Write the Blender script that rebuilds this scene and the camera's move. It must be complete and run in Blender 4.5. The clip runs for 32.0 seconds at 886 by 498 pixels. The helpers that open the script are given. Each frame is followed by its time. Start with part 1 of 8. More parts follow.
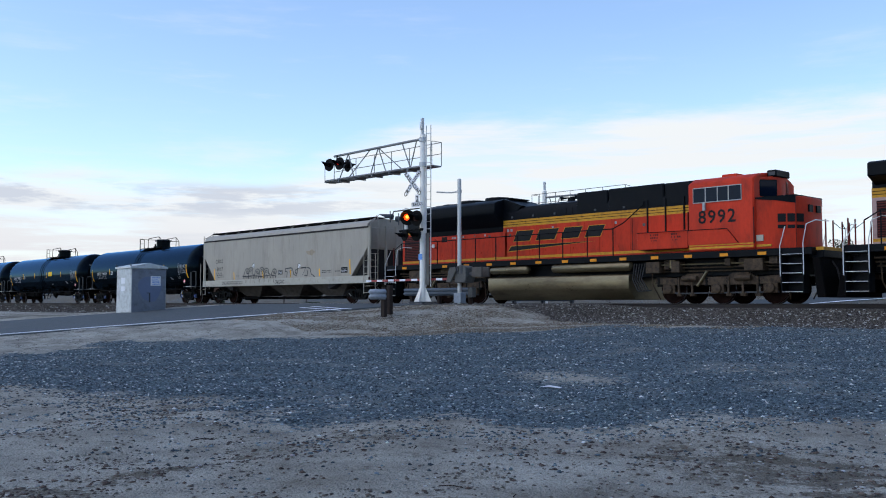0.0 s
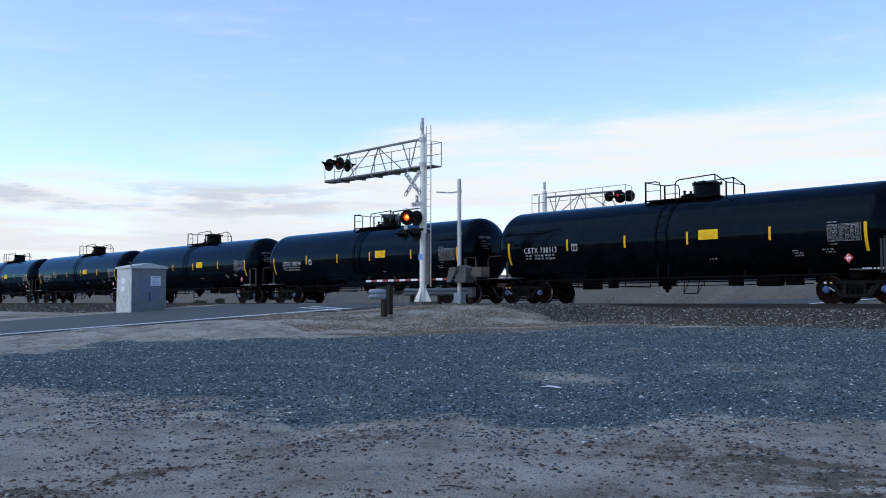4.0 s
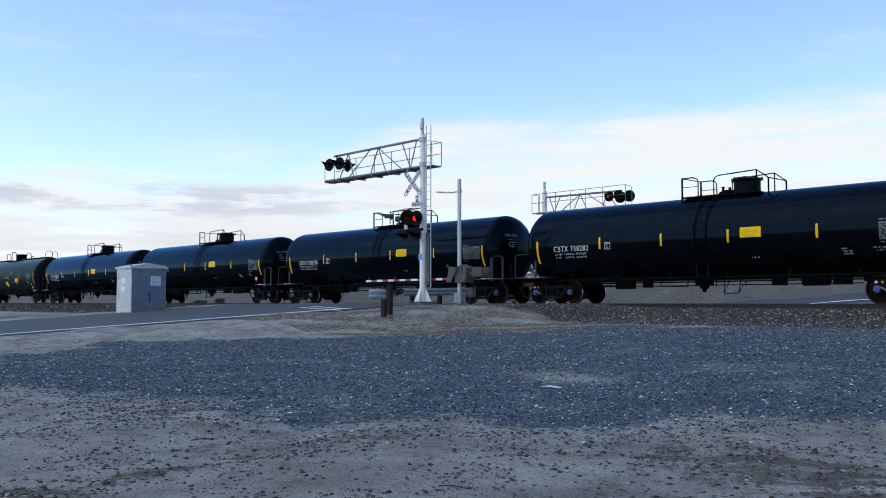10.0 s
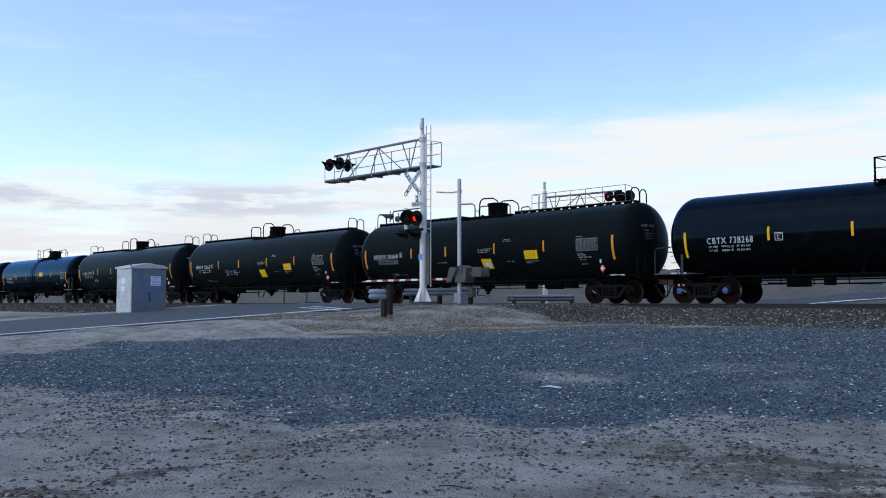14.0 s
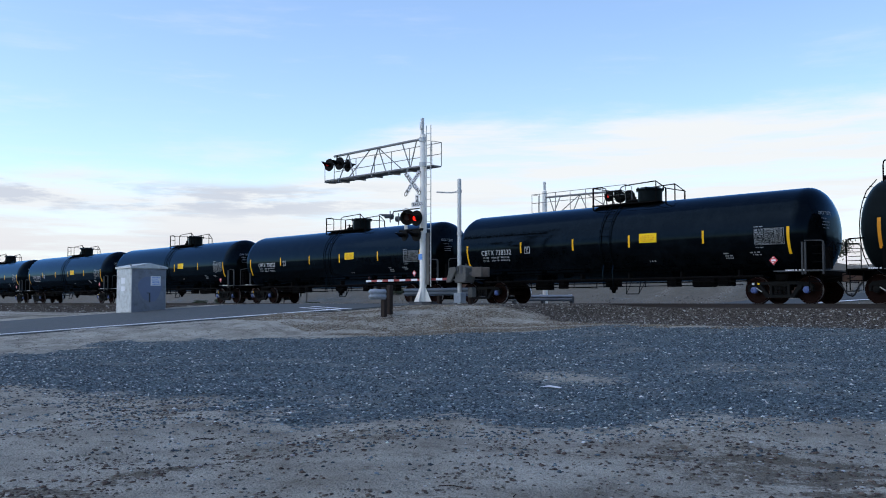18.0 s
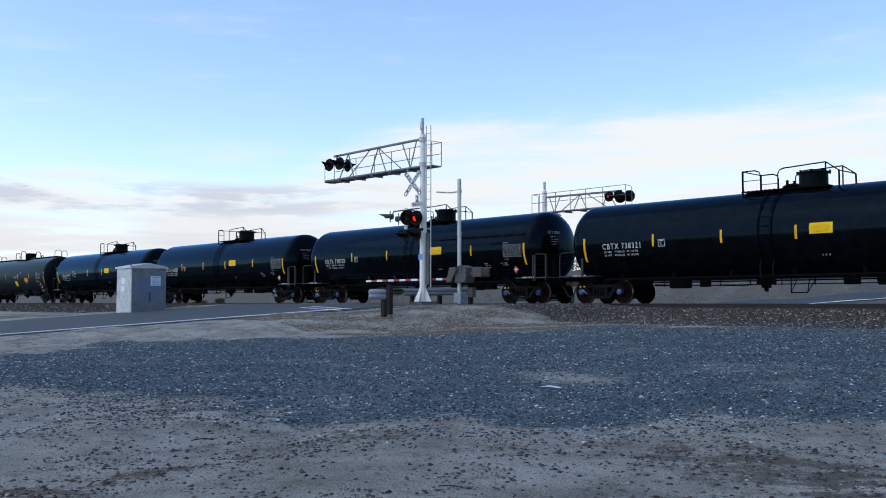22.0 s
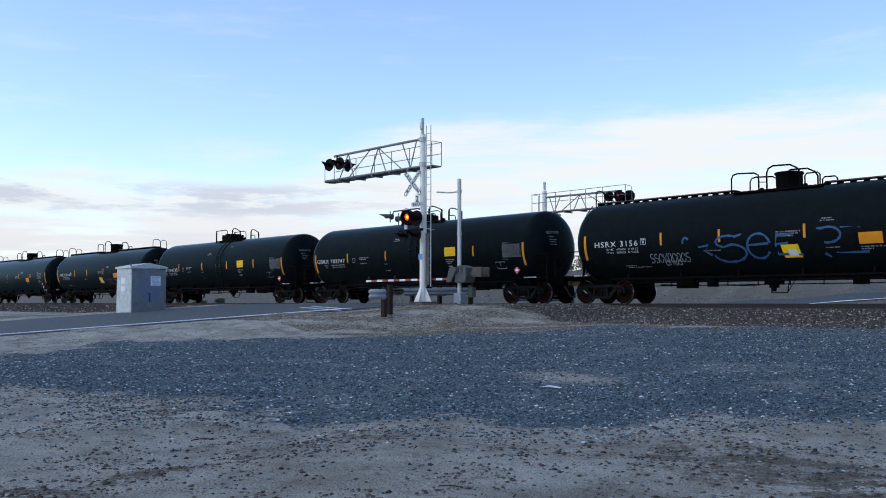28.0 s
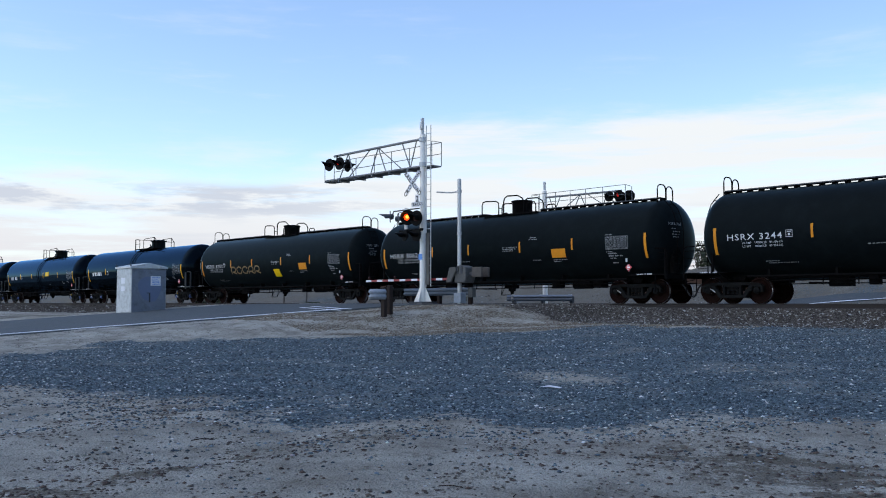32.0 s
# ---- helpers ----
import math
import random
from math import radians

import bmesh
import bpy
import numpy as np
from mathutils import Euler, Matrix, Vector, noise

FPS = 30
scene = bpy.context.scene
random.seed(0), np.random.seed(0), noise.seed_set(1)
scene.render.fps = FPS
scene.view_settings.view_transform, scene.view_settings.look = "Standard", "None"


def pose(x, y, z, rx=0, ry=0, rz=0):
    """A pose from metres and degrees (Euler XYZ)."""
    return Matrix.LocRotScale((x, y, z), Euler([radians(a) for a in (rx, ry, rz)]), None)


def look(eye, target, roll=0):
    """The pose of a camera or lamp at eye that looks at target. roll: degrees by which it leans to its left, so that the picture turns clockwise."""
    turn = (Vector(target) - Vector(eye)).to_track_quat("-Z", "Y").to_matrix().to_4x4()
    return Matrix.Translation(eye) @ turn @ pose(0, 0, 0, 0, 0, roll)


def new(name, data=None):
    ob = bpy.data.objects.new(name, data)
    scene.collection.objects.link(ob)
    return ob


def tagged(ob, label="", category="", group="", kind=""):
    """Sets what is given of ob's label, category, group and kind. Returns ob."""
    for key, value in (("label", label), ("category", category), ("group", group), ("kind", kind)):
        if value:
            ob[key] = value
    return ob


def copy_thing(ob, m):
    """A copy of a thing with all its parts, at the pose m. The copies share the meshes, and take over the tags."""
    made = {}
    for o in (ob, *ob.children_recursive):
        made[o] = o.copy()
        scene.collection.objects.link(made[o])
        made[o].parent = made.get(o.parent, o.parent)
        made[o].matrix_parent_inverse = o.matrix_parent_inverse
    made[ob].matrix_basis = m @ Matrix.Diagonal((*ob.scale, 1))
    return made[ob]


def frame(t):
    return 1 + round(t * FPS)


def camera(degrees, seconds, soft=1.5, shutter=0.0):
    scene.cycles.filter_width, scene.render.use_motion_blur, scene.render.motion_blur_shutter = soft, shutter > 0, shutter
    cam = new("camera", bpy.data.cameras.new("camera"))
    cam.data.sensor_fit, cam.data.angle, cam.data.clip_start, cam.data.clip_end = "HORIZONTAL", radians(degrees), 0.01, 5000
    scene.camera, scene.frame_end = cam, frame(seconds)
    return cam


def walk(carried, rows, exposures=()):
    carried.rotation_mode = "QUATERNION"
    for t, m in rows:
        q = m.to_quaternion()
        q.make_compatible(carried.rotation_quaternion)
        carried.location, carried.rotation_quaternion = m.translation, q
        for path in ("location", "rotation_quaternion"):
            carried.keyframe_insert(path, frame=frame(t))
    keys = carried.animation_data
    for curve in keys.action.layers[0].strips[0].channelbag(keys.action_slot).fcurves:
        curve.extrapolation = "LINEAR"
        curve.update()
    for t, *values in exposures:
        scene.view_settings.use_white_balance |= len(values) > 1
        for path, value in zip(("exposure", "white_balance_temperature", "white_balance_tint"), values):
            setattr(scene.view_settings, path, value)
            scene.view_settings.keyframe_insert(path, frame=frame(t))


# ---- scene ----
# World: X runs along the track with the train, Y across it away from the camera, z = 0 is the top of the rail.
cam = camera(51.1, 32.0, soft=1.0)
EYE = Vector((0.0, -30.7, 0.03))
VIEW = pose(*EYE, 90 + 3.315, 0, 46.87)
walk(cam, [(0.0, VIEW), (32.0, VIEW)], [(0.0, 0.0), (32.0, 0.0)])


def travelled(t):
    """Metres that the train has gone since the start."""
    u = t / 16
    return 247.97 * u + 0.226 * u * u - 0.650 * u ** 3


# ---- light ----
SUN_EL, SUN_AZ = 47.0, 244.0    # degrees; azimuth counted from +X towards +Y
world = bpy.data.worlds.new("evening_sky")
scene.world = world
world.use_nodes = True


def node(nt, kind, **kw):
    n = nt.nodes.new(kind)
    for k, val in kw.items():
        if k in n.inputs:
            n.inputs[k].default_value = val
    return n


def build_sky():
    nt = world.node_tree
    nt.nodes.clear()

    def link(a, b):
        nt.links.new(a, b)

    def math_node(op, a, b=None):
        n = nt.nodes.new("ShaderNodeMath")
        n.operation = op
        for k, val in enumerate((a, b)):
            if val is None:
                continue
            if isinstance(val, (int, float)):
                n.inputs[k].default_value = val
            else:
                link(val, n.inputs[k])
        return n.outputs[0]

    def step(value, a, b, c=0.0, d=1.0):
        n = nt.nodes.new("ShaderNodeMapRange")
        n.interpolation_type = "SMOOTHSTEP"
        for k, val in (("From Min", a), ("From Max", b), ("To Min", c), ("To Max", d)):
            n.inputs[k].default_value = val
        link(value, n.inputs["Value"])
        return n.outputs[0]

    def blend(fac, a, b, kind="MIX"):
        n = nt.nodes.new("ShaderNodeMix")
        n.data_type, n.blend_type = "RGBA", kind
        for k, val in ((0, fac), (6, a), (7, b)):
            if isinstance(val, (int, float)):
                n.inputs[k].default_value = val
            elif isinstance(val, tuple):
                n.inputs[k].default_value = (*val, 1)
            else:
                link(val, n.inputs[k])
        return n.outputs[2]

    out = nt.nodes.new("ShaderNodeOutputWorld")
    bg = nt.nodes.new("ShaderNodeBackground")
    bg.inputs["Strength"].default_value = 0.15
    sky = nt.nodes.new("ShaderNodeTexSky")
    sky.sky_type, sky.sun_disc = "NISHITA", False
    sky.sun_elevation, sky.sun_rotation = radians(SUN_EL), radians(90 - SUN_AZ)
    sky.air_density, sky.dust_density, sky.ozone_density = 1.0, 0.5, 3.0
    blue = blend(1.0, sky.outputs[0], SKY_TINT, "MULTIPLY")
    tc = nt.nodes.new("ShaderNodeTexCoord")
    way = tc.outputs["Generated"]
    sep = nt.nodes.new("ShaderNodeSeparateXYZ")
    link(way, sep.inputs[0])

    def cloud_noise(scale, squash, place, detail=6.0, rough=0.55):
        mp = nt.nodes.new("ShaderNodeMapping")
        mp.inputs["Scale"].default_value = (1, 1, squash)
        mp.inputs["Location"].default_value = place
        link(way, mp.inputs[0])
        n = node(nt, "ShaderNodeTexNoise", Scale=scale, Detail=detail, Roughness=rough)
        link(mp.outputs[0], n.inputs["Vector"])
        return n.outputs["Fac"]

    up = sep.outputs[2]
    # a white veil low in the sky, with a soft ragged upper edge
    edge = step(sep.outputs[0], -0.86, -0.70, 0.136, 0.200)
    ragged = math_node("MULTIPLY", math_node("SUBTRACT", cloud_noise(5.0, 5.0, (0.3, 1.9, 0.3), 8.0, 0.62), 0.5), 0.075)
    depth = math_node("ADD", math_node("SUBTRACT", edge, up), ragged)
    wisps = step(cloud_noise(5.0, 7.0, (1.7, 0.2, 0.6), 7.0, 0.6), 0.50, 0.75, 0.0, 0.45)
    veil = math_node("MAXIMUM", step(depth, -0.010, 0.022), math_node("MULTIPLY", wisps, step(up, 0.45, 0.12)))
    veil = math_node("MULTIPLY", veil, math_node("MULTIPLY", step(sep.outputs[1], -0.35, 0.05), step(cloud_noise(4.2, 11.0, (0.7, 2.3, 1.1), 7.0, 0.6), 0.38, 0.56, 0.55, 1.0)))
    white = blend(step(up, 0.02, 0.12), CLOUD_LOW, CLOUD_WHITE)
    # lavender-grey banks inside it
    band = math_node("MULTIPLY", step(up, 0.078, 0.100), step(up, 0.132, 0.118))
    lumps = cloud_noise(8.0, 7.0, (0.9, 0.35, 0.05), 8.0, 0.62)
    west = step(sep.outputs[0], -0.70, -0.86)
    bank = math_node("MULTIPLY", math_node("MULTIPLY", band, west), step(lumps, 0.45, 0.58))
    thin = math_node("MULTIPLY", step(cloud_noise(4.0, 16.0, (2.2, 0.1, 0.9), 6.0), 0.5, 0.66), step(up, 0.17, 0.05, 0.0, 0.35))
    cloud = blend(math_node("MAXIMUM", bank, thin), white, CLOUD_GREY)
    link(blend(veil, blue, cloud), bg.inputs["Color"])
    link(bg.outputs[0], out.inputs[0])


SKY_TINT = (1.57, 1.55, 1.58)
CLOUD_WHITE, CLOUD_LOW, CLOUD_GREY = (5.95, 6.2, 6.4), (5.35, 5.3, 5.55), (4.3, 4.65, 5.3)
build_sky()
sun = new("sun", bpy.data.lights.new("sun", "SUN"))
sun.data.energy, sun.data.angle, sun.data.color = 0.62, radians(70), (1.0, 0.89, 0.76)
sun.matrix_world = look((0, 0, 0), (-math.cos(radians(SUN_AZ)) * math.cos(radians(SUN_EL)),
                                   -math.sin(radians(SUN_AZ)) * math.cos(radians(SUN_EL)), -math.sin(radians(SUN_EL))))


# ---- materials ----
def mat(name, color, rough=0.6, metal=0.0, vary=0.25, big=0.8, fine=25.0, bump=0.15, dirt=None, dirt_at=0.62, coat=0.0, wear=0.12, stretch=(1, 1, 1), spec=0.5, sheen=(1, 1, 1)):
    """A surface with grain and stains at two scales. dirt: a second colour that comes in patches from noise above dirt_at."""
    m = bpy.data.materials.new(name)
    m.use_nodes = True
    nt = m.node_tree
    p = nt.nodes["Principled BSDF"]
    p.inputs["Metallic"].default_value = metal
    p.inputs["Coat Weight"].default_value = coat
    p.inputs["Specular IOR Level"].default_value = spec
    p.inputs["Specular Tint"].default_value = (*sheen, 1)
    p.inputs["Coat Roughness"].default_value = 0.08
    tc = nt.nodes.new("ShaderNodeTexCoord")
    info = nt.nodes.new("ShaderNodeObjectInfo")
    shift = nt.nodes.new("ShaderNodeVectorMath")
    shift.operation = "MULTIPLY_ADD"
    shift.inputs[1].default_value = stretch
    nt.links.new(tc.outputs["Object"], shift.inputs[0])
    off = nt.nodes.new("ShaderNodeMath")
    off.operation = "MULTIPLY"
    off.inputs[1].default_value = 40.0
    nt.links.new(info.outputs["Random"], off.inputs[0])
    nt.links.new(off.outputs[0], shift.inputs[2])
    nb = node(nt, "ShaderNodeTexNoise", Scale=big, Detail=5.0, Roughness=0.6)
    nf = node(nt, "ShaderNodeTexNoise", Scale=fine, Detail=3.0, Roughness=0.6)
    nt.links.new(shift.outputs[0], nb.inputs["Vector"])
    nt.links.new(shift.outputs[0], nf.inputs["Vector"])
    mixn = nt.nodes.new("ShaderNodeMix")
    mixn.data_type = "FLOAT"
    mixn.inputs[0].default_value = 0.4
    nt.links.new(nb.outputs["Fac"], mixn.inputs[2])
    nt.links.new(nf.outputs["Fac"], mixn.inputs[3])
    ramp = nt.nodes.new("ShaderNodeValToRGB")
    c = Vector(color)
    e = ramp.color_ramp.elements
    e[0].position, e[0].color = 0.3, (*(c * (1 - vary)), 1)
    e[1].position, e[1].color = 0.7, (*(c * (1 + vary)), 1)
    nt.links.new(mixn.outputs[0], ramp.inputs[0])
    col = ramp.outputs[0]
    if dirt:
        dm = nt.nodes.new("ShaderNodeMapRange")
        for k, val in (("From Min", dirt_at - 0.1), ("From Max", dirt_at + 0.12), ("To Min", 0.0), ("To Max", 0.85)):
            dm.inputs[k].default_value = val
        nd = node(nt, "ShaderNodeTexNoise", Scale=big * 2.3, Detail=8.0, Roughness=0.7)
        nt.links.new(shift.outputs[0], nd.inputs["Vector"])
        nt.links.new(nd.outputs["Fac"], dm.inputs["Value"])
        mx = nt.nodes.new("ShaderNodeMix")
        mx.data_type = "RGBA"
        nt.links.new(dm.outputs[0], mx.inputs[0])
        nt.links.new(col, mx.inputs[6])
        mx.inputs[7].default_value = (*dirt, 1)
        col = mx.outputs[2]
    nt.links.new(col, p.inputs["Base Color"])
    rr = nt.nodes.new("ShaderNodeMapRange")
    for k, val in (("From Min", 0.3), ("From Max", 0.7), ("To Min", max(0.03, rough - wear)), ("To Max", min(1, rough + wear))):
        rr.inputs[k].default_value = val
    nt.links.new(mixn.outputs[0], rr.inputs["Value"])
    nt.links.new(rr.outputs[0], p.inputs["Roughness"])
    if bump:
        b = node(nt, "ShaderNodeBump", Strength=bump, Distance=0.02)
        nt.links.new(nf.outputs["Fac"], b.inputs["Height"])
        nt.links.new(b.outputs[0], p.inputs["Normal"])
    return m


def glow(name, color, strength):
    m = bpy.data.materials.new(name)
    m.use_nodes = True
    p = m.node_tree.nodes["Principled BSDF"]
    p.inputs["Base Color"].default_value = (*color, 1)
    p.inputs["Emission Color"].default_value = (*color, 1)
    p.inputs["Emission Strength"].default_value = strength
    p.inputs["Roughness"].default_value = 0.3
    return m


def gloss_paint(name, color, tint, rough, ior, waviness=0.10, dust_gain=3.5):
    """Black enamel under a tinged shine: a dark diffuse coat below a Fresnel reflection, with faint dents and dust."""
    m = bpy.data.materials.new(name)
    m.use_nodes = True
    nt = m.node_tree
    nt.nodes.clear()
    out = nt.nodes.new("ShaderNodeOutputMaterial")
    tc = nt.nodes.new("ShaderNodeTexCoord")
    info = nt.nodes.new("ShaderNodeObjectInfo")
    shift = nt.nodes.new("ShaderNodeVectorMath")
    shift.operation = "MULTIPLY_ADD"
    shift.inputs[1].default_value = (1, 1, 1)
    off = nt.nodes.new("ShaderNodeMath")
    off.operation = "MULTIPLY"
    off.inputs[1].default_value = 60.0
    nt.links.new(info.outputs["Random"], off.inputs[0])
    nt.links.new(tc.outputs["Object"], shift.inputs[0])
    nt.links.new(off.outputs[0], shift.inputs[2])
    waves = node(nt, "ShaderNodeTexNoise", Scale=0.9, Detail=2.0, Roughness=0.5)
    grime = node(nt, "ShaderNodeTexNoise", Scale=2.2, Detail=8.0, Roughness=0.7)
    for n in (waves, grime):
        nt.links.new(shift.outputs[0], n.inputs["Vector"])
    bump = node(nt, "ShaderNodeBump", Strength=waviness, Distance=0.05)
    nt.links.new(waves.outputs["Fac"], bump.inputs["Height"])
    dust = nt.nodes.new("ShaderNodeValToRGB")
    e = dust.color_ramp.elements
    e[0].position, e[0].color = 0.45, (*color, 1)
    e[1].position, e[1].color = 0.80, (*(c * dust_gain for c in color), 1)
    nt.links.new(grime.outputs["Fac"], dust.inputs[0])
    coat = nt.nodes.new("ShaderNodeBsdfDiffuse")
    nt.links.new(dust.outputs[0], coat.inputs["Color"])
    shine = nt.nodes.new("ShaderNodeBsdfGlossy")
    shine.inputs["Color"].default_value = (*tint, 1)
    haze = nt.nodes.new("ShaderNodeMapRange")
    for k, val in (("From Min", 0.4), ("From Max", 0.75), ("To Min", rough), ("To Max", rough + 0.10)):
        haze.inputs[k].default_value = val
    nt.links.new(grime.outputs["Fac"], haze.inputs["Value"])
    nt.links.new(haze.outputs[0], shine.inputs["Roughness"])
    fres = node(nt, "ShaderNodeFresnel", IOR=ior)
    mix = nt.nodes.new("ShaderNodeMixShader")
    for n in (coat, shine, fres):
        nt.links.new(bump.outputs[0], n.inputs["Normal"])
    nt.links.new(fres.outputs[0], mix.inputs[0])
    nt.links.new(coat.outputs[0], mix.inputs[1])
    nt.links.new(shine.outputs[0], mix.inputs[2])
    nt.links.new(mix.outputs[0], out.inputs["Surface"])
    return m


GLOSS = gloss_paint("gloss_black_paint", (0.0016, 0.0022, 0.0026), (0.36, 0.66, 1.0), 0.085, 1.19)
MATTE = gloss_paint("dull_black_paint", (0.0052, 0.0070, 0.0076), (0.55, 0.74, 0.80), 0.42, 1.11, 0.05, 1.7)
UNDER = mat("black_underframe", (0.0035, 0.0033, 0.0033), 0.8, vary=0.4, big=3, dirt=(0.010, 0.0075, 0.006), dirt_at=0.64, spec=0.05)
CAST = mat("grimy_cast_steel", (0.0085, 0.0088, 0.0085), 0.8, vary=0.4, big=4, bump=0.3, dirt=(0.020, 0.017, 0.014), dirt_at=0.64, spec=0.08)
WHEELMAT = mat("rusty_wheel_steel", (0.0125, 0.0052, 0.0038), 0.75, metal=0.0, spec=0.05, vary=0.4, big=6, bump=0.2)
TREAD = mat("polished_wheel_tread", (0.42, 0.42, 0.43), 0.3, metal=0.9, vary=0.15, big=6)
BLUECAP = mat("blue_bearing_cap", (0.05, 0.09, 0.25), 0.5, vary=0.3, big=8)
GREYSTEEL = mat("grey_painted_steel", (0.05, 0.054, 0.06), 0.55, spec=0.3, vary=0.25, big=3)
WHITEMARK = mat("white_stencil", (0.62, 0.63, 0.64), 0.5, vary=0.12, big=6, bump=0)
DIMMARK = mat("dim_white_stencil", (0.27, 0.28, 0.29), 0.6, vary=0.3, big=9, bump=0)
YELLOW = mat("yellow_reflective_tape", (0.86, 0.44, 0.012), 0.4, spec=0.12, vary=0.12, big=5, bump=0)
ORANGE = mat("orange_sheeting", (0.72, 0.27, 0.02), 0.45, spec=0.12, vary=0.15, big=4, bump=0)
PLACARD = mat("yellow_placard", (0.90, 0.56, 0.008), 0.4, spec=0.12, vary=0.08, big=4, bump=0)
REDMARK = mat("red_placard", (0.62, 0.05, 0.06), 0.45, vary=0.1, bump=0)
PINKMARK = mat("white_placard_centre", (0.85, 0.78, 0.78), 0.45, vary=0.05, bump=0)
RUSTROD = mat("rusty_coupler", (0.085, 0.045, 0.03), 0.7, vary=0.4, big=6, bump=0.3)
HOSE = mat("black_rubber_hose", (0.012, 0.012, 0.013), 0.6, vary=0.2)
WHITEPAINT = mat("white_mast_paint", (0.84, 0.80, 0.73), 0.45, vary=0.06, big=2, dirt=(0.5, 0.49, 0.47), dirt_at=0.68)
GALV = mat("galvanised_steel", (0.50, 0.50, 0.49), 0.45, metal=0.35, vary=0.15, big=5)
ALU = mat("aluminium_truss", (0.17, 0.175, 0.18), 0.45, metal=0.3, vary=0.1, big=5)
BLACKLAMP = mat("black_lamp_housing", (0.002, 0.002, 0.002), 0.6, vary=0.2, spec=0.1)
BACKGREY = mat("grey_lamp_back", (0.045, 0.055, 0.065), 0.5, vary=0.2)
SIGNWHITE = mat("white_sign_sheeting", (0.72, 0.73, 0.75), 0.45, vary=0.05, bump=0)
SIGNBLACK = mat("black_sign_print", (0.009, 0.009, 0.010), 0.5, vary=0.1, bump=0, spec=0.15)
SIGNBLUE = mat("blue_sign_sheeting", (0.10, 0.25, 0.60), 0.45, vary=0.1, bump=0)
REDTAPE = mat("red_gate_tape", (0.24, 0.016, 0.016), 0.5, vary=0.12, bump=0)
LENSRED = mat("dark_red_lens", (0.022, 0.002, 0.002), 0.35, vary=0.1, bump=0, spec=0.3)
LIT_AMBER = glow("lit_amber_lamp", (1.0, 0.10, 0.008), 1.1)
LIT_CORE = glow("hot_lamp_centre", (1.0, 0.48, 0.05), 2.4)
LIT_RED = glow("lit_red_lamp", (1.0, 0.03, 0.015), 0.85)
GUARD = mat("dull_guard_rail_zinc", (0.17, 0.20, 0.24), 0.5, metal=0.2, vary=0.2, big=4)
WOODPOST = mat("weathered_timber", (0.030, 0.021, 0.017), 0.85, spec=0.2, vary=0.35, big=5, fine=40, bump=0.4, stretch=(1, 1, 0.15))
BOXMAT = mat("brushed_cabinet_metal", (0.52, 0.545, 0.54), 0.55, vary=0.2, big=2.0, dirt=(0.28, 0.27, 0.25), dirt_at=0.58)
BOXPATCH = mat("painted_blue_reflection", (0.13, 0.165, 0.25), 0.6, vary=0.12, big=3, bump=0.05)
CONCRETE = mat("worn_concrete", (0.33, 0.32, 0.31), 0.85, vary=0.2, big=1.5, bump=0.3)
TIEWOOD = mat("dark_sleeper_wood", (0.055, 0.042, 0.033), 0.85, vary=0.35, big=3, bump=0.5, stretch=(3, 0.4, 1))
RAILSIDE = mat("rusty_rail_side", (0.022, 0.015, 0.012), 0.75, vary=0.3, big=4, bump=0.2)
RAILTOP = mat("worn_rail_head", (0.35, 0.35, 0.36), 0.3, metal=0.9, vary=0.15, big=2)
ASPHALT = mat("old_asphalt", (0.056, 0.066, 0.069), 0.85, vary=0.25, big=0.6, fine=60, bump=0.4, dirt=(0.10, 0.093, 0.085), dirt_at=0.62)
ROADPAINT = mat("worn_white_road_paint", (0.80, 0.81, 0.83), 0.7, vary=0.15, big=2, fine=40, dirt=(0.3, 0.3, 0.3), dirt_at=0.66)
HOPPERGREY = mat("weathered_grey_hopper_paint", (0.335, 0.30, 0.245), 0.55, vary=0.12, big=0.5, fine=8, bump=0.03, dirt=(0.23, 0.20, 0.16), dirt_at=0.61, stretch=(1, 1, 0.25))
# Near black, so the shade under the slope sheets is in the colour.
HOPPERDARK = mat("dark_and_shaded_hopper_steel", (0.022, 0.020, 0.019), 0.7, vary=0.3, big=1.5, spec=0.15)
GRAFBLACK = mat("black_spray_paint", (0.03, 0.03, 0.03), 0.6, vary=0.3, big=5, bump=0)
GRAFBLUE = mat("blue_spray_paint", (0.018, 0.076, 0.185), 0.6, vary=0.35, big=4, bump=0)
GRAFWHITE = mat("pale_spray_paint", (0.30, 0.31, 0.36), 0.6, vary=0.4, big=4, bump=0)
GRAFGOLD = mat("ochre_spray_paint", (0.20, 0.13, 0.05), 0.6, vary=0.4, big=4, bump=0)
GRAFRED = mat("dull_red_spray_paint", (0.16, 0.05, 0.05), 0.6, vary=0.4, big=4, bump=0)
LOCORED = mat("orange_red_loco_paint", (0.50, 0.038, 0.015), 0.5, vary=0.20, big=0.9, fine=14, bump=0.02, dirt=(0.20, 0.026, 0.015), dirt_at=0.60, spec=0.10, stretch=(1, 1, 0.35))
LOCOBLACK = mat("black_loco_paint", (0.0028, 0.0042, 0.0062), 0.45, vary=0.3, big=1.2, dirt=(0.009, 0.0085, 0.008), dirt_at=0.64, spec=0.08)
LOCOYELLOW = mat("yellow_loco_stripe", (0.56, 0.27, 0.018), 0.5, vary=0.22, big=3, bump=0, spec=0.2, dirt=(0.16, 0.07, 0.02), dirt_at=0.62)
LOCODIRT = mat("dusty_brown_underframe", (0.072, 0.047, 0.028), 0.65, vary=0.6, big=3.5, bump=0.25, dirt=(0.010, 0.0075, 0.006), dirt_at=0.53, spec=0.2)
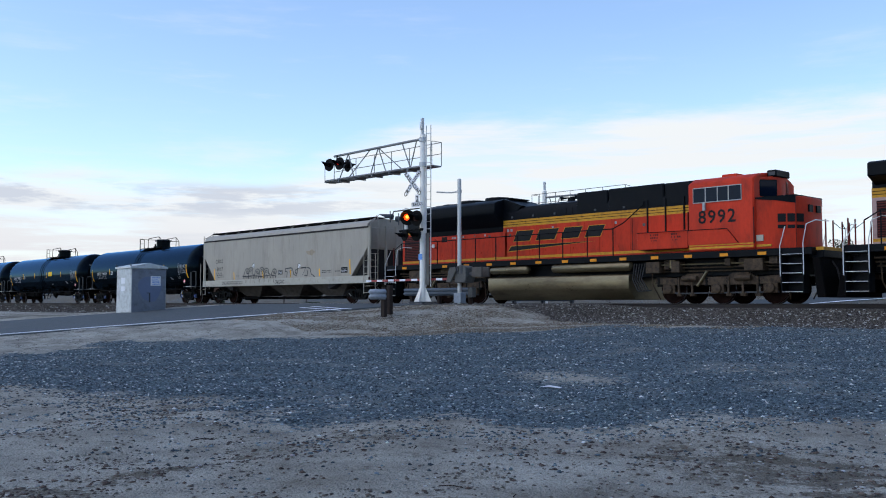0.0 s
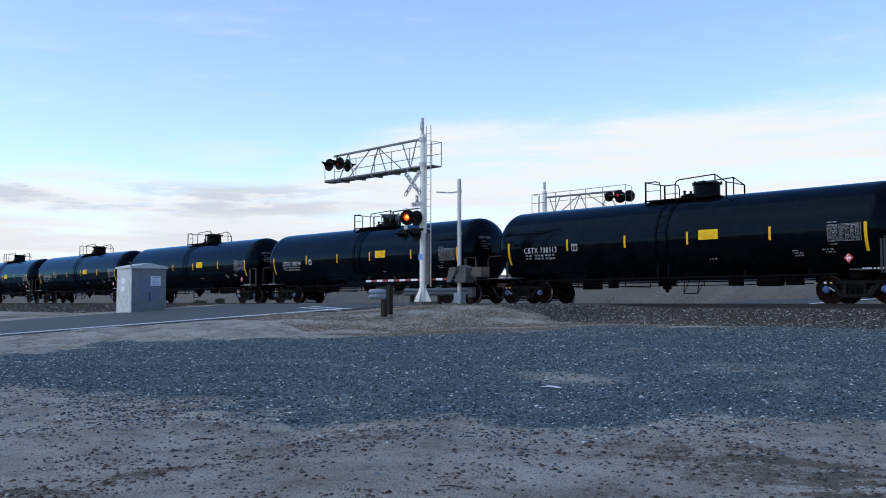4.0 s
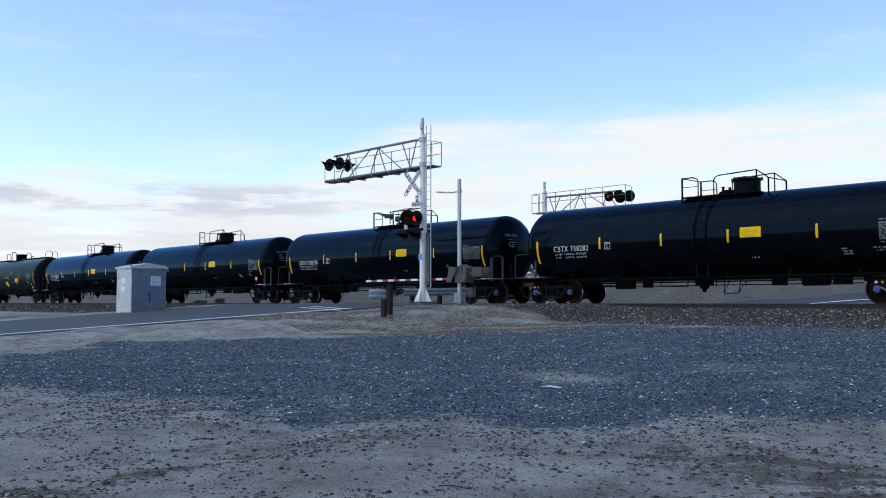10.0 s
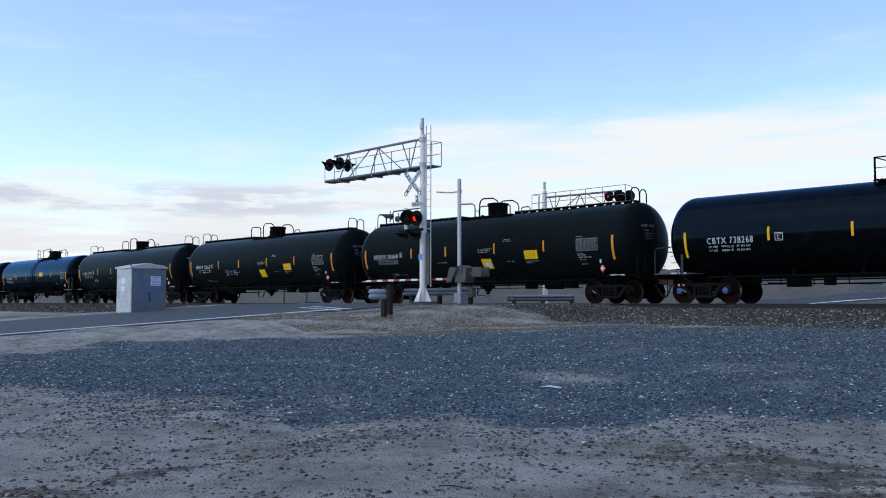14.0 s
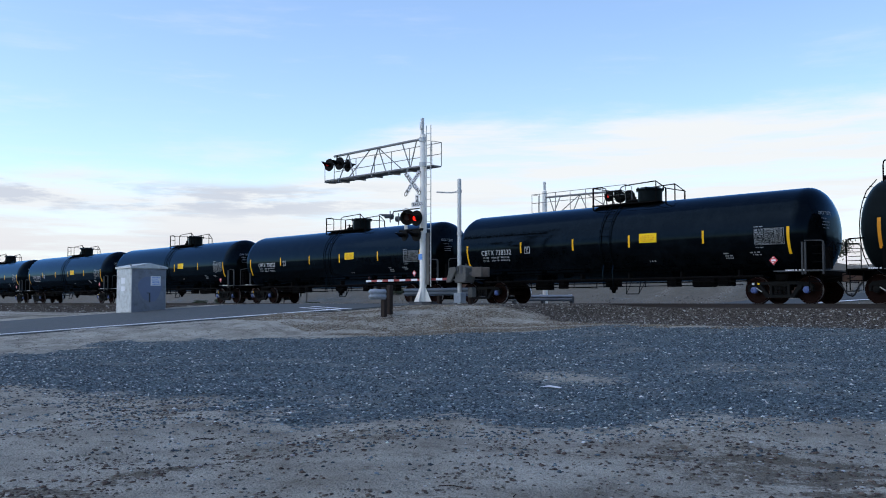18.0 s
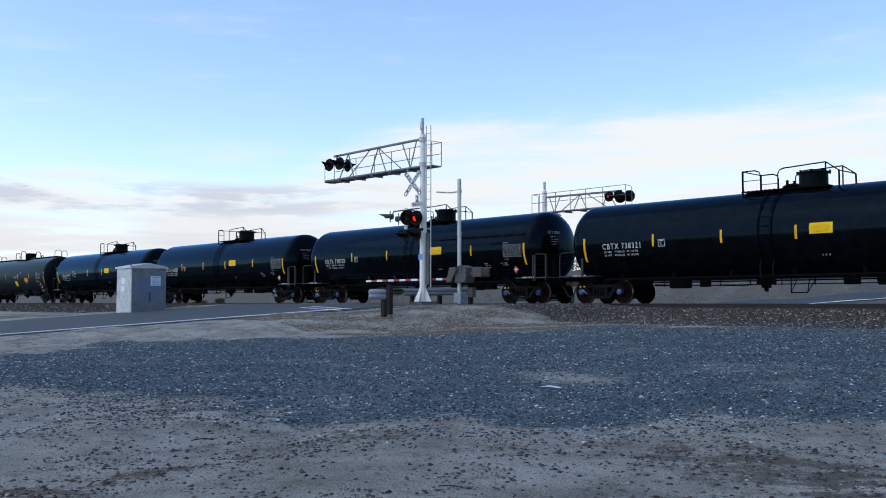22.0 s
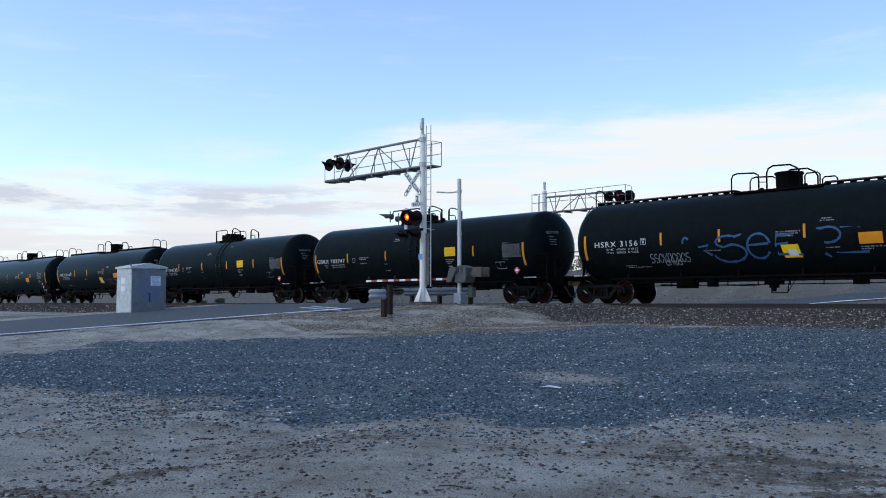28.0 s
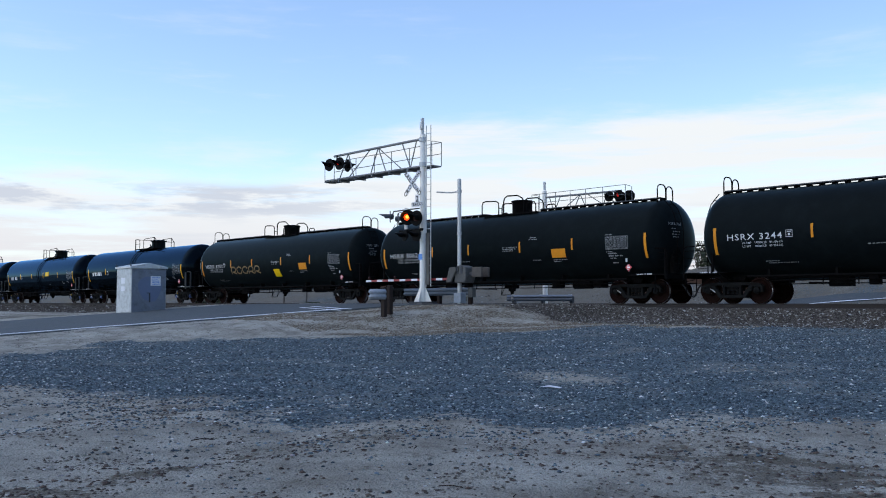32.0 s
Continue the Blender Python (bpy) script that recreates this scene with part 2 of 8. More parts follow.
LOCOTANK = mat("dusty_fuel_tank", (0.175, 0.140, 0.082), 0.36, metal=0.7, vary=0.25, big=1.0, bump=0.03, dirt=(0.075, 0.055, 0.034), dirt_at=0.60, spec=0.5, stretch=(0.3, 1, 1))
GLASSDARK = mat("dark_cab_glass", (0.004, 0.008, 0.018), 0.08, vary=0.2, bump=0, wear=0.02, spec=0.10)
FRAMESILVER = mat("silver_window_frame", (0.30, 0.30, 0.30), 0.4, metal=0.3, vary=0.1)
HANDRAILWHITE = mat("white_handrail", (0.62, 0.62, 0.62), 0.45, vary=0.1)

BOXGREY = mat("grimy_grey_machine_paint", (0.09, 0.09, 0.085), 0.65, vary=0.35, big=4, spec=0.25, dirt=(0.06, 0.053, 0.046), dirt_at=0.58)
LOCOPINK = mat("pinkish_loco_paint", (0.40, 0.26, 0.235), 0.6, vary=0.12, big=1.2, dirt=(0.24, 0.15, 0.13), dirt_at=0.6, spec=0.2)
GRILLE = mat("dark_grille", (0.022, 0.006, 0.006), 0.6, spec=0.15)
LOUVRE = mat("sooty_red_louvre", (0.11, 0.014, 0.010), 0.6, spec=0.2)
# Darker than the cabinet body: the shade of the +X face is painted in.
BOXDOOR = mat("shade_side_door_metal", (0.17, 0.195, 0.235), 0.42, metal=0.3, vary=0.22, big=1.6, dirt=(0.10, 0.115, 0.135), dirt_at=0.58)
ENDSTEEL = mat("end_frame_steel", (0.028, 0.030, 0.032), 0.6, vary=0.3, big=4, spec=0.3)
# Lighter zinc: the rail end's brighter sky light is put into the colour.
GUARDEND = mat("pale_guard_rail_end", (0.22, 0.25, 0.29), 0.5, metal=0.1, vary=0.2, big=4, dirt=(0.13, 0.14, 0.15), dirt_at=0.62)
BAYRUST = mat("rusty_hopper_bay", (0.075, 0.062, 0.05), 0.75, vary=0.3, big=2, spec=0.2, dirt=(0.03, 0.024, 0.02), dirt_at=0.55)
SILLPALE = mat("pale_worn_sill_paint", (0.39, 0.365, 0.30), 0.6, vary=0.12, big=1.5, dirt=(0.25, 0.22, 0.18), dirt_at=0.6)
STREAK = mat("thin_rust_streak", (0.30, 0.27, 0.22), 0.7, vary=0.2, big=4, bump=0)
# Darker copy of the rail zinc with the shade put into its colour.
GUARDDARK = mat("shaded_old_guard_rail", (0.09, 0.11, 0.135), 0.6, vary=0.2, big=4, spec=0.2)
WEIGHTS = mat("brown_grey_weights", (0.085, 0.075, 0.066), 0.75, vary=0.3, big=4, spec=0.2)
LIT_DIM = glow("dim_red_lamp", (0.85, 0.03, 0.02), 0.32)


# ---- mesh tools ----
class Shape:
    """Gathers simple solids into one mesh."""

    def __init__(self):
        self.v, self.f, self.m = [], [], []

    def add(self, verts, faces, slot=0):
        n = len(self.v)
        self.v += [tuple(p) for p in verts]
        self.f += [tuple(i + n for i in face) for face in faces]
        self.m += [slot] * len(faces)
        return self

    def box(self, x, y, z, sx, sy, sz, slot=0, turn=None):
        pts = [Vector((a * sx / 2, b * sy / 2, c * sz / 2)) for a in (-1, 1) for b in (-1, 1) for c in (-1, 1)]
        if turn:
            r = Euler([radians(a) for a in turn]).to_matrix()
            pts = [r @ p for p in pts]
        o = Vector((x, y, z))
        return self.add([p + o for p in pts], [(0, 1, 3, 2), (4, 6, 7, 5), (0, 4, 5, 1), (2, 3, 7, 6), (0, 2, 6, 4), (1, 5, 7, 3)], slot)

    def span(self, x0, x1, y0, y1, z0, z1, slot=0):
        return self.box((x0 + x1) / 2, (y0 + y1) / 2, (z0 + z1) / 2, abs(x1 - x0), abs(y1 - y0), abs(z1 - z0), slot)

    def tube(self, pts, r, seg=6, slot=0, closed=False):
        pts = [Vector(p) for p in pts]
        rings, n = [], len(pts)
        for i, p in enumerate(pts):
            a = pts[i - 1] if (i or closed) else p
            b = pts[(i + 1) % n] if (i < n - 1 or closed) else p
            d = (b - a).normalized()
            side = d.cross(Vector((0.13, 0.31, 0.94))).normalized()
            up = side.cross(d)
            rings.append([p + r * (math.cos(2 * math.pi * k / seg) * side + math.sin(2 * math.pi * k / seg) * up) for k in range(seg)])
        faces = []
        for i in range(n if closed else n - 1):
            j = (i + 1) % n
            faces += [(i * seg + k, i * seg + (k + 1) % seg, j * seg + (k + 1) % seg, j * seg + k) for k in range(seg)]
        if not closed:
            faces += [tuple(range(seg))[::-1], tuple((n - 1) * seg + k for k in range(seg))]
        return self.add([p for ring in rings for p in ring], faces, slot)

    def lathe(self, profile, axis="x", seg=32, at=(0, 0, 0), slot=0, ends=True):
        """profile: (along, radius) pairs turned about an axis through at."""
        verts, faces, o = [], [], Vector(at)
        for a, r in profile:
            for k in range(seg):
                c, s = r * math.cos(2 * math.pi * k / seg), r * math.sin(2 * math.pi * k / seg)
                verts.append(o + Vector({"x": (a, c, s), "y": (s, a, c), "z": (c, s, a)}[axis]))
        for i in range(len(profile) - 1):
            faces += [(i * seg + k, i * seg + (k + 1) % seg, (i + 1) * seg + (k + 1) % seg, (i + 1) * seg + k) for k in range(seg)]
        if ends:
            faces += [tuple(range(seg))[::-1], tuple((len(profile) - 1) * seg + k for k in range(seg))]
        return self.add(verts, faces, slot)

    def prism(self, outline, y0, y1, slot=0):
        """An outline of (x, z) pairs, pushed from y0 to y1."""
        n = len(outline)
        verts = [(x, y0, z) for x, z in outline] + [(x, y1, z) for x, z in outline]
        faces = [tuple(range(n)), tuple(range(2 * n - 1, n - 1, -1))]
        faces += [(i, n + i, n + (i + 1) % n, (i + 1) % n) for i in range(n)]
        return self.add(verts, faces, slot)

    def prism_x(self, outline, x0, x1, slot=0):
        """An outline of (y, z) pairs, pushed from x0 to x1."""
        n = len(outline)
        verts = [(x0, y, z) for y, z in outline] + [(x1, y, z) for y, z in outline]
        faces = [tuple(range(n))[::-1], tuple(range(n, 2 * n))]
        faces += [((i + 1) % n, n + (i + 1) % n, n + i, i) for i in range(n)]
        return self.add(verts, faces, slot)

    def bent(self, fn):
        self.v = [tuple(fn(*p)) for p in self.v]
        return self

    def mesh(self, name, mats, bevel=0.0, smooth=32):
        me = bpy.data.meshes.new(name)
        me.from_pydata(self.v, [], self.f)
        for m in (mats if isinstance(mats, (list, tuple)) else [mats]):
            me.materials.append(m)
        me.polygons.foreach_set("material_index", self.m)
        bm = bmesh.new()
        bm.from_mesh(me)
        bmesh.ops.recalc_face_normals(bm, faces=bm.faces)
        if bevel:
            edges = [e for e in bm.edges if len(e.link_faces) == 2 and e.calc_face_angle(0) > radians(40)]
            bmesh.ops.bevel(bm, geom=edges, offset=bevel, segments=1, affect="EDGES", clamp_overlap=True)
        bm.to_mesh(me)
        bm.free()
        me.polygons.foreach_set("use_smooth", [True] * len(me.polygons))
        me.set_sharp_from_angle(angle=radians(smooth))
        return me


def part(name, shape, mats, parent, label="", at=None, bevel=0.0, smooth=32):
    """One mesh object under a thing or a part."""
    me = shape if isinstance(shape, bpy.types.Mesh) else shape.mesh(name, mats, bevel, smooth)
    ob = new(name, me)
    ob.parent = parent
    if at:
        ob.location = at
    if label:
        ob["label"] = label
    return ob


def thing(name, label, category, group="", at=None):
    """An Empty that carries the parts of one thing."""
    ob = new(name)
    ob.empty_display_size = 0.3
    if at:
        ob.matrix_world = at if isinstance(at, Matrix) else Matrix.Translation(at)
    return tagged(ob, label, category, group)


def setting(name, shape, mats, label, bevel=0.0, smooth=32):
    me = shape if isinstance(shape, bpy.types.Mesh) else shape.mesh(name, mats, bevel, smooth)
    return tagged(new(name, me), label, name.split("_")[0], "", "structure")


LETTERS = {}


def lettering(text, height, bold=0.002, depth=0.003):
    """A mesh of letters in the x-z plane, facing -y, its lower left corner at the origin. Returns a Shape and its width."""
    if (text, bold) not in LETTERS:
        cu = bpy.data.curves.new("letters", "FONT")
        cu.body, cu.size, cu.resolution_u = text, 1.0, 2
        cu.offset = bold
        cu.space_character = 1.14
        ob = bpy.data.objects.new("letters", cu)
        scene.collection.objects.link(ob)
        bpy.context.view_layer.update()
        me = bpy.data.meshes.new_from_object(ob.evaluated_get(bpy.context.evaluated_depsgraph_get()))
        LETTERS[text, bold] = ([tuple(q.co) for q in me.vertices], [tuple(p.vertices) for p in me.polygons])
        bpy.data.objects.remove(ob)
        bpy.data.curves.remove(cu)
        bpy.data.meshes.remove(me)
    verts, faces = LETTERS[text, bold]
    k = height / 0.72
    x0 = min(q[0] for q in verts)
    s = Shape()
    s.add([((q[0] - x0) * k, -depth, q[1] * k) for q in verts], faces)
    return s, max(q[0] for q in s.v)


def bars(lines, seed):
    """Rows of short strokes that stand for small print: (x, z, width, height) each."""
    rng = random.Random(seed)
    s = Shape()
    for x, z, w, h in lines:
        a = x
        while a < x + w - h:
            b = min(a + rng.uniform(0.4, 1.3) * h, x + w)
            s.add([(a, 0, z), (b, 0, z), (b, 0, z + h), (a, 0, z + h)], [(0, 1, 2, 3)])
            a = b + rng.choice((0.35, 0.35, 0.5, 1.4)) * h
    return s


def ribbon(paths, width):
    """Flat painted strokes along (x, z) paths, in the x-z plane."""
    s = Shape()
    for path in paths:
        pts = [Vector(p) for p in path]
        left, right = [], []
        for i, p in enumerate(pts):
            d = (pts[min(i + 1, len(pts) - 1)] - pts[max(i - 1, 0)]).normalized()
            nrm = Vector((-d.y, d.x)) * width / 2 * (0.75 + 0.5 * math.sin(i * 1.7) ** 2)
            left.append(p + nrm)
            right.append(p - nrm)
        n = len(pts)
        s.add([(p.x, 0, p.y) for p in left + right], [(i, i + 1, n + i + 1, n + i) for i in range(n - 1)])
    return s


def arc(cx, cz, rx, rz, a0, a1, n=9):
    return [(cx + rx * math.cos(radians(a0 + (a1 - a0) * i / n)), cz + rz * math.sin(radians(a0 + (a1 - a0) * i / n))) for i in range(n + 1)]


# ---- ground ----
PAD = [(-60, -1.55), (-30, -1.5), (-21, -1.42), (-12, -0.64), (-8.5, -0.34), (-5.5, -0.07), (0, -0.03), (5.5, -0.06), (12, -0.35), (30, -0.5), (60, -0.5)]
LINE = [(-60, -1.55), (-30, -1.5), (-21, -1.44), (-12, -1.05), (-6, -0.78), (-3.4, -0.62), (-1.9, -0.2), (1.9, -0.2), (3.2, -0.5), (12, -0.45), (30, -0.5), (60, -0.5)]
ROAD_SLOPE = 0.62


def road_edge(y):
    """X of the painted edge line nearest to the camera."""
    return -30.7 + ROAD_SLOPE * (y + 7.5)


def smoothstep(a, b, x):
    t = np.clip((x - a) / (b - a), 0, 1)
    return t * t * (3 - 2 * t)


def profile(y, knots):
    return np.interp(y, [k[0] for k in knots], [k[1] for k in knots])


def wobble(x, y, scale, seed):
    """Cheap smooth noise from a few waves, -1 to 1."""
    rng = np.random.RandomState(seed)
    out = 0
    for k in range(6):
        a, ph, q = rng.uniform(0, 6.28), rng.uniform(0, 6.28), rng.uniform(0.6, 1.9) / scale
        out = out + np.sin((x * np.cos(a) + y * np.sin(a)) * q * 6.28 + ph)
    return out / 3.2


def ground_z(x, y):
    x, y = np.asarray(x, float), np.asarray(y, float)
    o = x - (road_edge(y) - 6.0)
    w = smoothstep(-15, -9.5, o) * (1 - smoothstep(9.5, 14, o))
    z = w * profile(y, PAD) + (1 - w) * profile(y, LINE)
    on_road = 1 - smoothstep(6.2, 7.0, np.abs(o + 0.35))
    rough = smoothstep(-5.0, -9.0, y) * (1 - on_road)
    z = z + rough * (0.045 * wobble(x, y, 5.0, 3) + 0.018 * wobble(x, y, 1.2, 4))
    z = z - 0.09 * on_road
    berm = smoothstep(24, 40, y) * (1 - smoothstep(60, 95, y)) * smoothstep(-330, -250, x)
    z = z + berm * (3.5 + 0.7 * wobble(x, y, 30, 5) + 0.25 * wobble(x, y, 7, 6))
    return z


def gravel_amount(x, y):
    """1 on the dark crushed stone, 0 on sand."""
    top = np.interp(x, [-60, -31, -29, -24, -21, -19, -14, 0, 40], [-24, -19, -16.6, -12.6, -9.5, -5.2, -4.2, -4.2, -4.2])
    low = np.interp(x, [-60, -22, -17.5, -15.3, -13.5, -10.5, -7.5, -4.6, 0, 40], [-25.6, -25.5, -25.4, -24.5, -24.2, -23.7, -21.9, -18.8, -15, -12])
    n = 0.9 * wobble(x, y, 4.0, 11) + 0.45 * wobble(x, y, 1.1, 12)
    g = smoothstep(-1.2, 1.3, y - low + n) * smoothstep(-0.9, 0.9, top - y + n)
    g = g * smoothstep(-0.9, 0.9, x + 27.2 + (y + 20.9) * 0.61 + n)
    hole = np.exp(-(((x + 10.6) / 1.1) ** 2 + ((y + 17.6) / 0.7) ** 2)) + 0.5 * np.exp(-(((x + 8.6) / 1.5) ** 2 + ((y + 15.4) / 0.6) ** 2))
    beyond = smoothstep(4.5, 7, y) * (1 - smoothstep(22, 34, y)) * (0.50 + 0.35 * wobble(x, y, 9, 13))
    scrub = smoothstep(24, 34, y) * (0.10 + 0.35 * wobble(x, y, 6, 14))
    return np.clip(g - 0.9 * hole + beyond + scrub, 0, 1)


def ballast_amount(x, y):
    o = x - (road_edge(y) - 6.0)
    n = 0.35 * wobble(x, y, 1.5, 21)
    open_line = np.maximum(smoothstep(7.5, 11, o), 1 - smoothstep(-11, -8, o))
    return smoothstep(-4.9, -4.0, y + n) * (1 - smoothstep(3.4, 4.4, y + n)) * open_line


def soil_amount(x, y):
    """1 where dark soil and litter lie on the sand: a wheel rut and loose patches. Also high all over beyond the track.
    """
    rut = np.exp(-((x + 7.48 + (y + 27.8) * 0.31 + 0.10 * wobble(x, y, 1.6, 51)) / 0.16) ** 2) * smoothstep(-28.6, -27.5, y) * (1 - smoothstep(-24.6, -23.4, y))
    out = rut * (0.7 + 0.5 * wobble(x, y, 0.7, 52))
    for cx, cy, rx, ry, amp in ((-60.0, -9.0, 14.0, 4.5, 0.95), (-3.6, -22.7, 2.0, 1.0, 0.95), (-11.5, -25.0, 1.0, 0.35, 0.6), (-15.0, -23.0, 1.6, 0.5, 0.6), (-12.0, -24.0, 1.2, 0.3, 0.6), (-18.5, -22.6, 1.5, 0.6, 0.6), (-4.85, -23.1, 0.45, 0.25, 0.9), (-8.3, -24.2, 0.7, 0.35, 0.8), (-7.6, -27.9, 0.45, 0.4, 0.9), (-13.2, -24.6, 1.6, 0.5, 0.45), (-16.5, -21.0, 1.8, 0.8, 0.3), (-21.5, -10.2, 2.2, 1.3, 0.75), (-25.0, -11.8, 2.2, 0.5, 0.45)):
        out = np.maximum(out, amp * np.exp(-((x - cx) / rx) ** 2 - ((y - cy) / ry) ** 2) * (0.75 + 0.6 * wobble(x, y, 0.6, 53)))
    # darker ground beyond the track, most of all to the left
    out = np.maximum(out, smoothstep(5, 9, y) * (1 - smoothstep(60, 90, y)) * (0.80 + 0.30 * (1 - smoothstep(-52, -38, x)) + 0.25 * wobble(x, y, 5, 54)))
    return np.clip(out, 0, 1)


def axis_steps(spans):
    out = []
    for a, b, step in spans:
        out += list(np.arange(a, b - 1e-6, step))
    return np.array(out + [spans[-1][1]])


def build_ground():
    xs = axis_steps([(-4000, -600, 400), (-600, -200, 25), (-200, -60, 4), (-60, -16, 0.32), (-16, 12, 0.2), (12, 60, 3), (60, 600, 30), (600, 4000, 400)])
    ys = axis_steps([(-2500, -120, 300), (-120, -34, 7), (-34, -16, 0.2), (-16, 7, 0.32), (7, 100, 2.2), (100, 400, 25), (400, 4000, 400)])
    gx, gy = np.meshgrid(xs, ys)
    gz = ground_z(gx, gy)
    n, m = len(xs), len(ys)
    idx = np.arange(n * m).reshape(m, n)
    faces = np.stack([idx[:-1, :-1], idx[:-1, 1:], idx[1:, 1:], idx[1:, :-1]], -1).reshape(-1, 4)
    me = bpy.data.meshes.new("ground")
    me.from_pydata(np.stack([gx, gy, gz], -1).reshape(-1, 3).tolist(), [], faces.tolist())
    for name, values in (("gravel", gravel_amount(gx, gy)), ("ballast", ballast_amount(gx, gy)), ("soil", soil_amount(gx, gy))):
        at = me.attributes.new(name, "FLOAT", "POINT")
        at.data.foreach_set("value", values.reshape(-1).astype(np.float32))
    me.polygons.foreach_set("use_smooth", [True] * len(me.polygons))
    me.materials.append(ground_material())
    tagged(new("ground", me), "sandy ground with a band of dark crushed stone", "ground", "", "structure")


def ground_material():
    m = bpy.data.materials.new("sand_and_gravel")
    m.use_nodes = True
    nt = m.node_tree
    p = nt.nodes["Principled BSDF"]
    p.inputs["Roughness"].default_value = 0.95
    p.inputs["Specular IOR Level"].default_value = 0.2
    geo = nt.nodes.new("ShaderNodeNewGeometry")
    pos = geo.outputs["Position"]

    def noise_tex(scale, detail=4.0, rough=0.6):
        n = node(nt, "ShaderNodeTexNoise", Scale=scale, Detail=detail, Roughness=rough)
        nt.links.new(pos, n.inputs["Vector"])
        return n.outputs["Fac"]

    def ramp(fac, stops):
        r = nt.nodes.new("ShaderNodeValToRGB")
        e = r.color_ramp.elements
        while len(e) < len(stops):
            e.new(0.5)
        for el, (at, col) in zip(e, stops):
            el.position, el.color = at, (*col, 1)
        nt.links.new(fac, r.inputs[0])
        return r.outputs[0]

    def mix(fac, a, b):
        x = nt.nodes.new("ShaderNodeMix")
        x.data_type = "RGBA"
        nt.links.new(fac, x.inputs[0])
        nt.links.new(a, x.inputs[6])
        nt.links.new(b, x.inputs[7])
        return x.outputs[2]

    def scalar(fac, a, b, c, d):
        x = nt.nodes.new("ShaderNodeMapRange")
        for k, val in (("From Min", a), ("From Max", b), ("To Min", c), ("To Max", d)):
            x.inputs[k].default_value = val
        nt.links.new(fac, x.inputs["Value"])
        return x.outputs[0]

    sand = ramp(noise_tex(0.9, 7), [(0.30, (0.275, 0.258, 0.216)), (0.5, (0.43, 0.41, 0.352)), (0.70, (0.56, 0.54, 0.47))])
    litter = ramp(noise_tex(7.0, 6, 0.7), [(0.0, (0.075, 0.064, 0.048)), (1.0, (0.18, 0.155, 0.115))])
    sand = mix(scalar(noise_tex(1.3, 8, 0.75), 0.52, 0.66, 0.0, 0.6), sand, litter)
    sand = mix(scalar(noise_tex(4.5, 8, 0.75), 0.55, 0.66, 0.0, 0.7), sand, litter)
    sand = mix(scalar(noise_tex(38, 4, 0.8), 0.52, 0.68, 0.0, 0.75), sand, litter)
    sand = mix(scalar(noise_tex(95, 3, 0.8), 0.54, 0.7, 0.0, 0.6), sand, litter)
    vor = node(nt, "ShaderNodeTexVoronoi", Scale=38.0)
    nt.links.new(pos, vor.inputs["Vector"])
    stones = ramp(vor.outputs["Color"], [(0.0, (0.018, 0.026, 0.033)), (0.5, (0.074, 0.110, 0.132)), (0.90, (0.185, 0.24, 0.26)), (0.98, (0.62, 0.65, 0.64))])
    stones = mix(scalar(noise_tex(0.8, 6), 0.5, 0.68, 0.0, 0.4), stones, sand)
    vb = node(nt, "ShaderNodeTexVoronoi", Scale=24.0)
    nt.links.new(pos, vb.inputs["Vector"])
    rock = ramp(vb.outputs["Color"], [(0.0, (0.028, 0.020, 0.016)), (0.6, (0.070, 0.056, 0.046)), (0.95, (0.18, 0.165, 0.14))])
    ag = nt.nodes.new("ShaderNodeAttribute")
    ag.attribute_name = "gravel"
    ab = nt.nodes.new("ShaderNodeAttribute")
    ab.attribute_name = "ballast"
    # stones fray out over the sand
    fray = nt.nodes.new("ShaderNodeMath")
    fray.operation = "ADD"
    nt.links.new(ag.outputs["Fac"], fray.inputs[0])
    nt.links.new(scalar(noise_tex(9.0, 5, 0.7), 0.3, 0.7, -0.55, 0.55), fray.inputs[1])
    asoil = nt.nodes.new("ShaderNodeAttribute")
    asoil.attribute_name = "soil"
    soil_mix = nt.nodes.new("ShaderNodeMath")
    soil_mix.operation = "ADD"
    nt.links.new(asoil.outputs["Fac"], soil_mix.inputs[0])
    nt.links.new(scalar(noise_tex(11.0, 6, 0.75), 0.3, 0.7, -0.5, 0.5), soil_mix.inputs[1])
    sand = mix(scalar(soil_mix.outputs[0], 0.30, 0.65, 0.0, 0.85), sand, litter)
    col = mix(scalar(fray.outputs[0], 0.35, 0.7, 0.0, 1.0), sand, stones)
    col = mix(ab.outputs["Fac"], col, rock)
    nt.links.new(col, p.inputs["Base Color"])
    b = node(nt, "ShaderNodeBump", Strength=0.9, Distance=0.04)
    h = nt.nodes.new("ShaderNodeMath")
    h.operation = "ADD"
    nt.links.new(noise_tex(34, 8, 0.8), h.inputs[0])
    nt.links.new(vor.outputs["Distance"], h.inputs[1])
    nt.links.new(h.outputs[0], b.inputs["Height"])
    nt.links.new(b.outputs[0], p.inputs["Normal"])
    return m


build_ground()


def road_sheet(name, side0, side1, y0, y1, lift, material, label, step=1.5, z_knots=PAD):
    """A strip that follows the road's rise; sides in metres from the near edge line, measured along X."""
    s = Shape()
    ys = list(np.arange(y0, y1, step)) + [y1]
    for y in ys:
        z = float(profile(y, z_knots)) + lift
        s.v += [(road_edge(y) + side0, y, z), (road_edge(y) + side1, y, z), (road_edge(y) + side0, y, z - 0.25), (road_edge(y) + side1, y, z - 0.25)]
    for i in range(len(ys) - 1):
        a, b = 4 * i, 4 * i + 4
        s.f += [(a, a + 1, b + 1, b), (a, b, b + 2, a + 2), (a + 1, a + 3, b + 3, b + 1)]
    s.m = [0] * len(s.f)
    return setting(name, s, material, label)


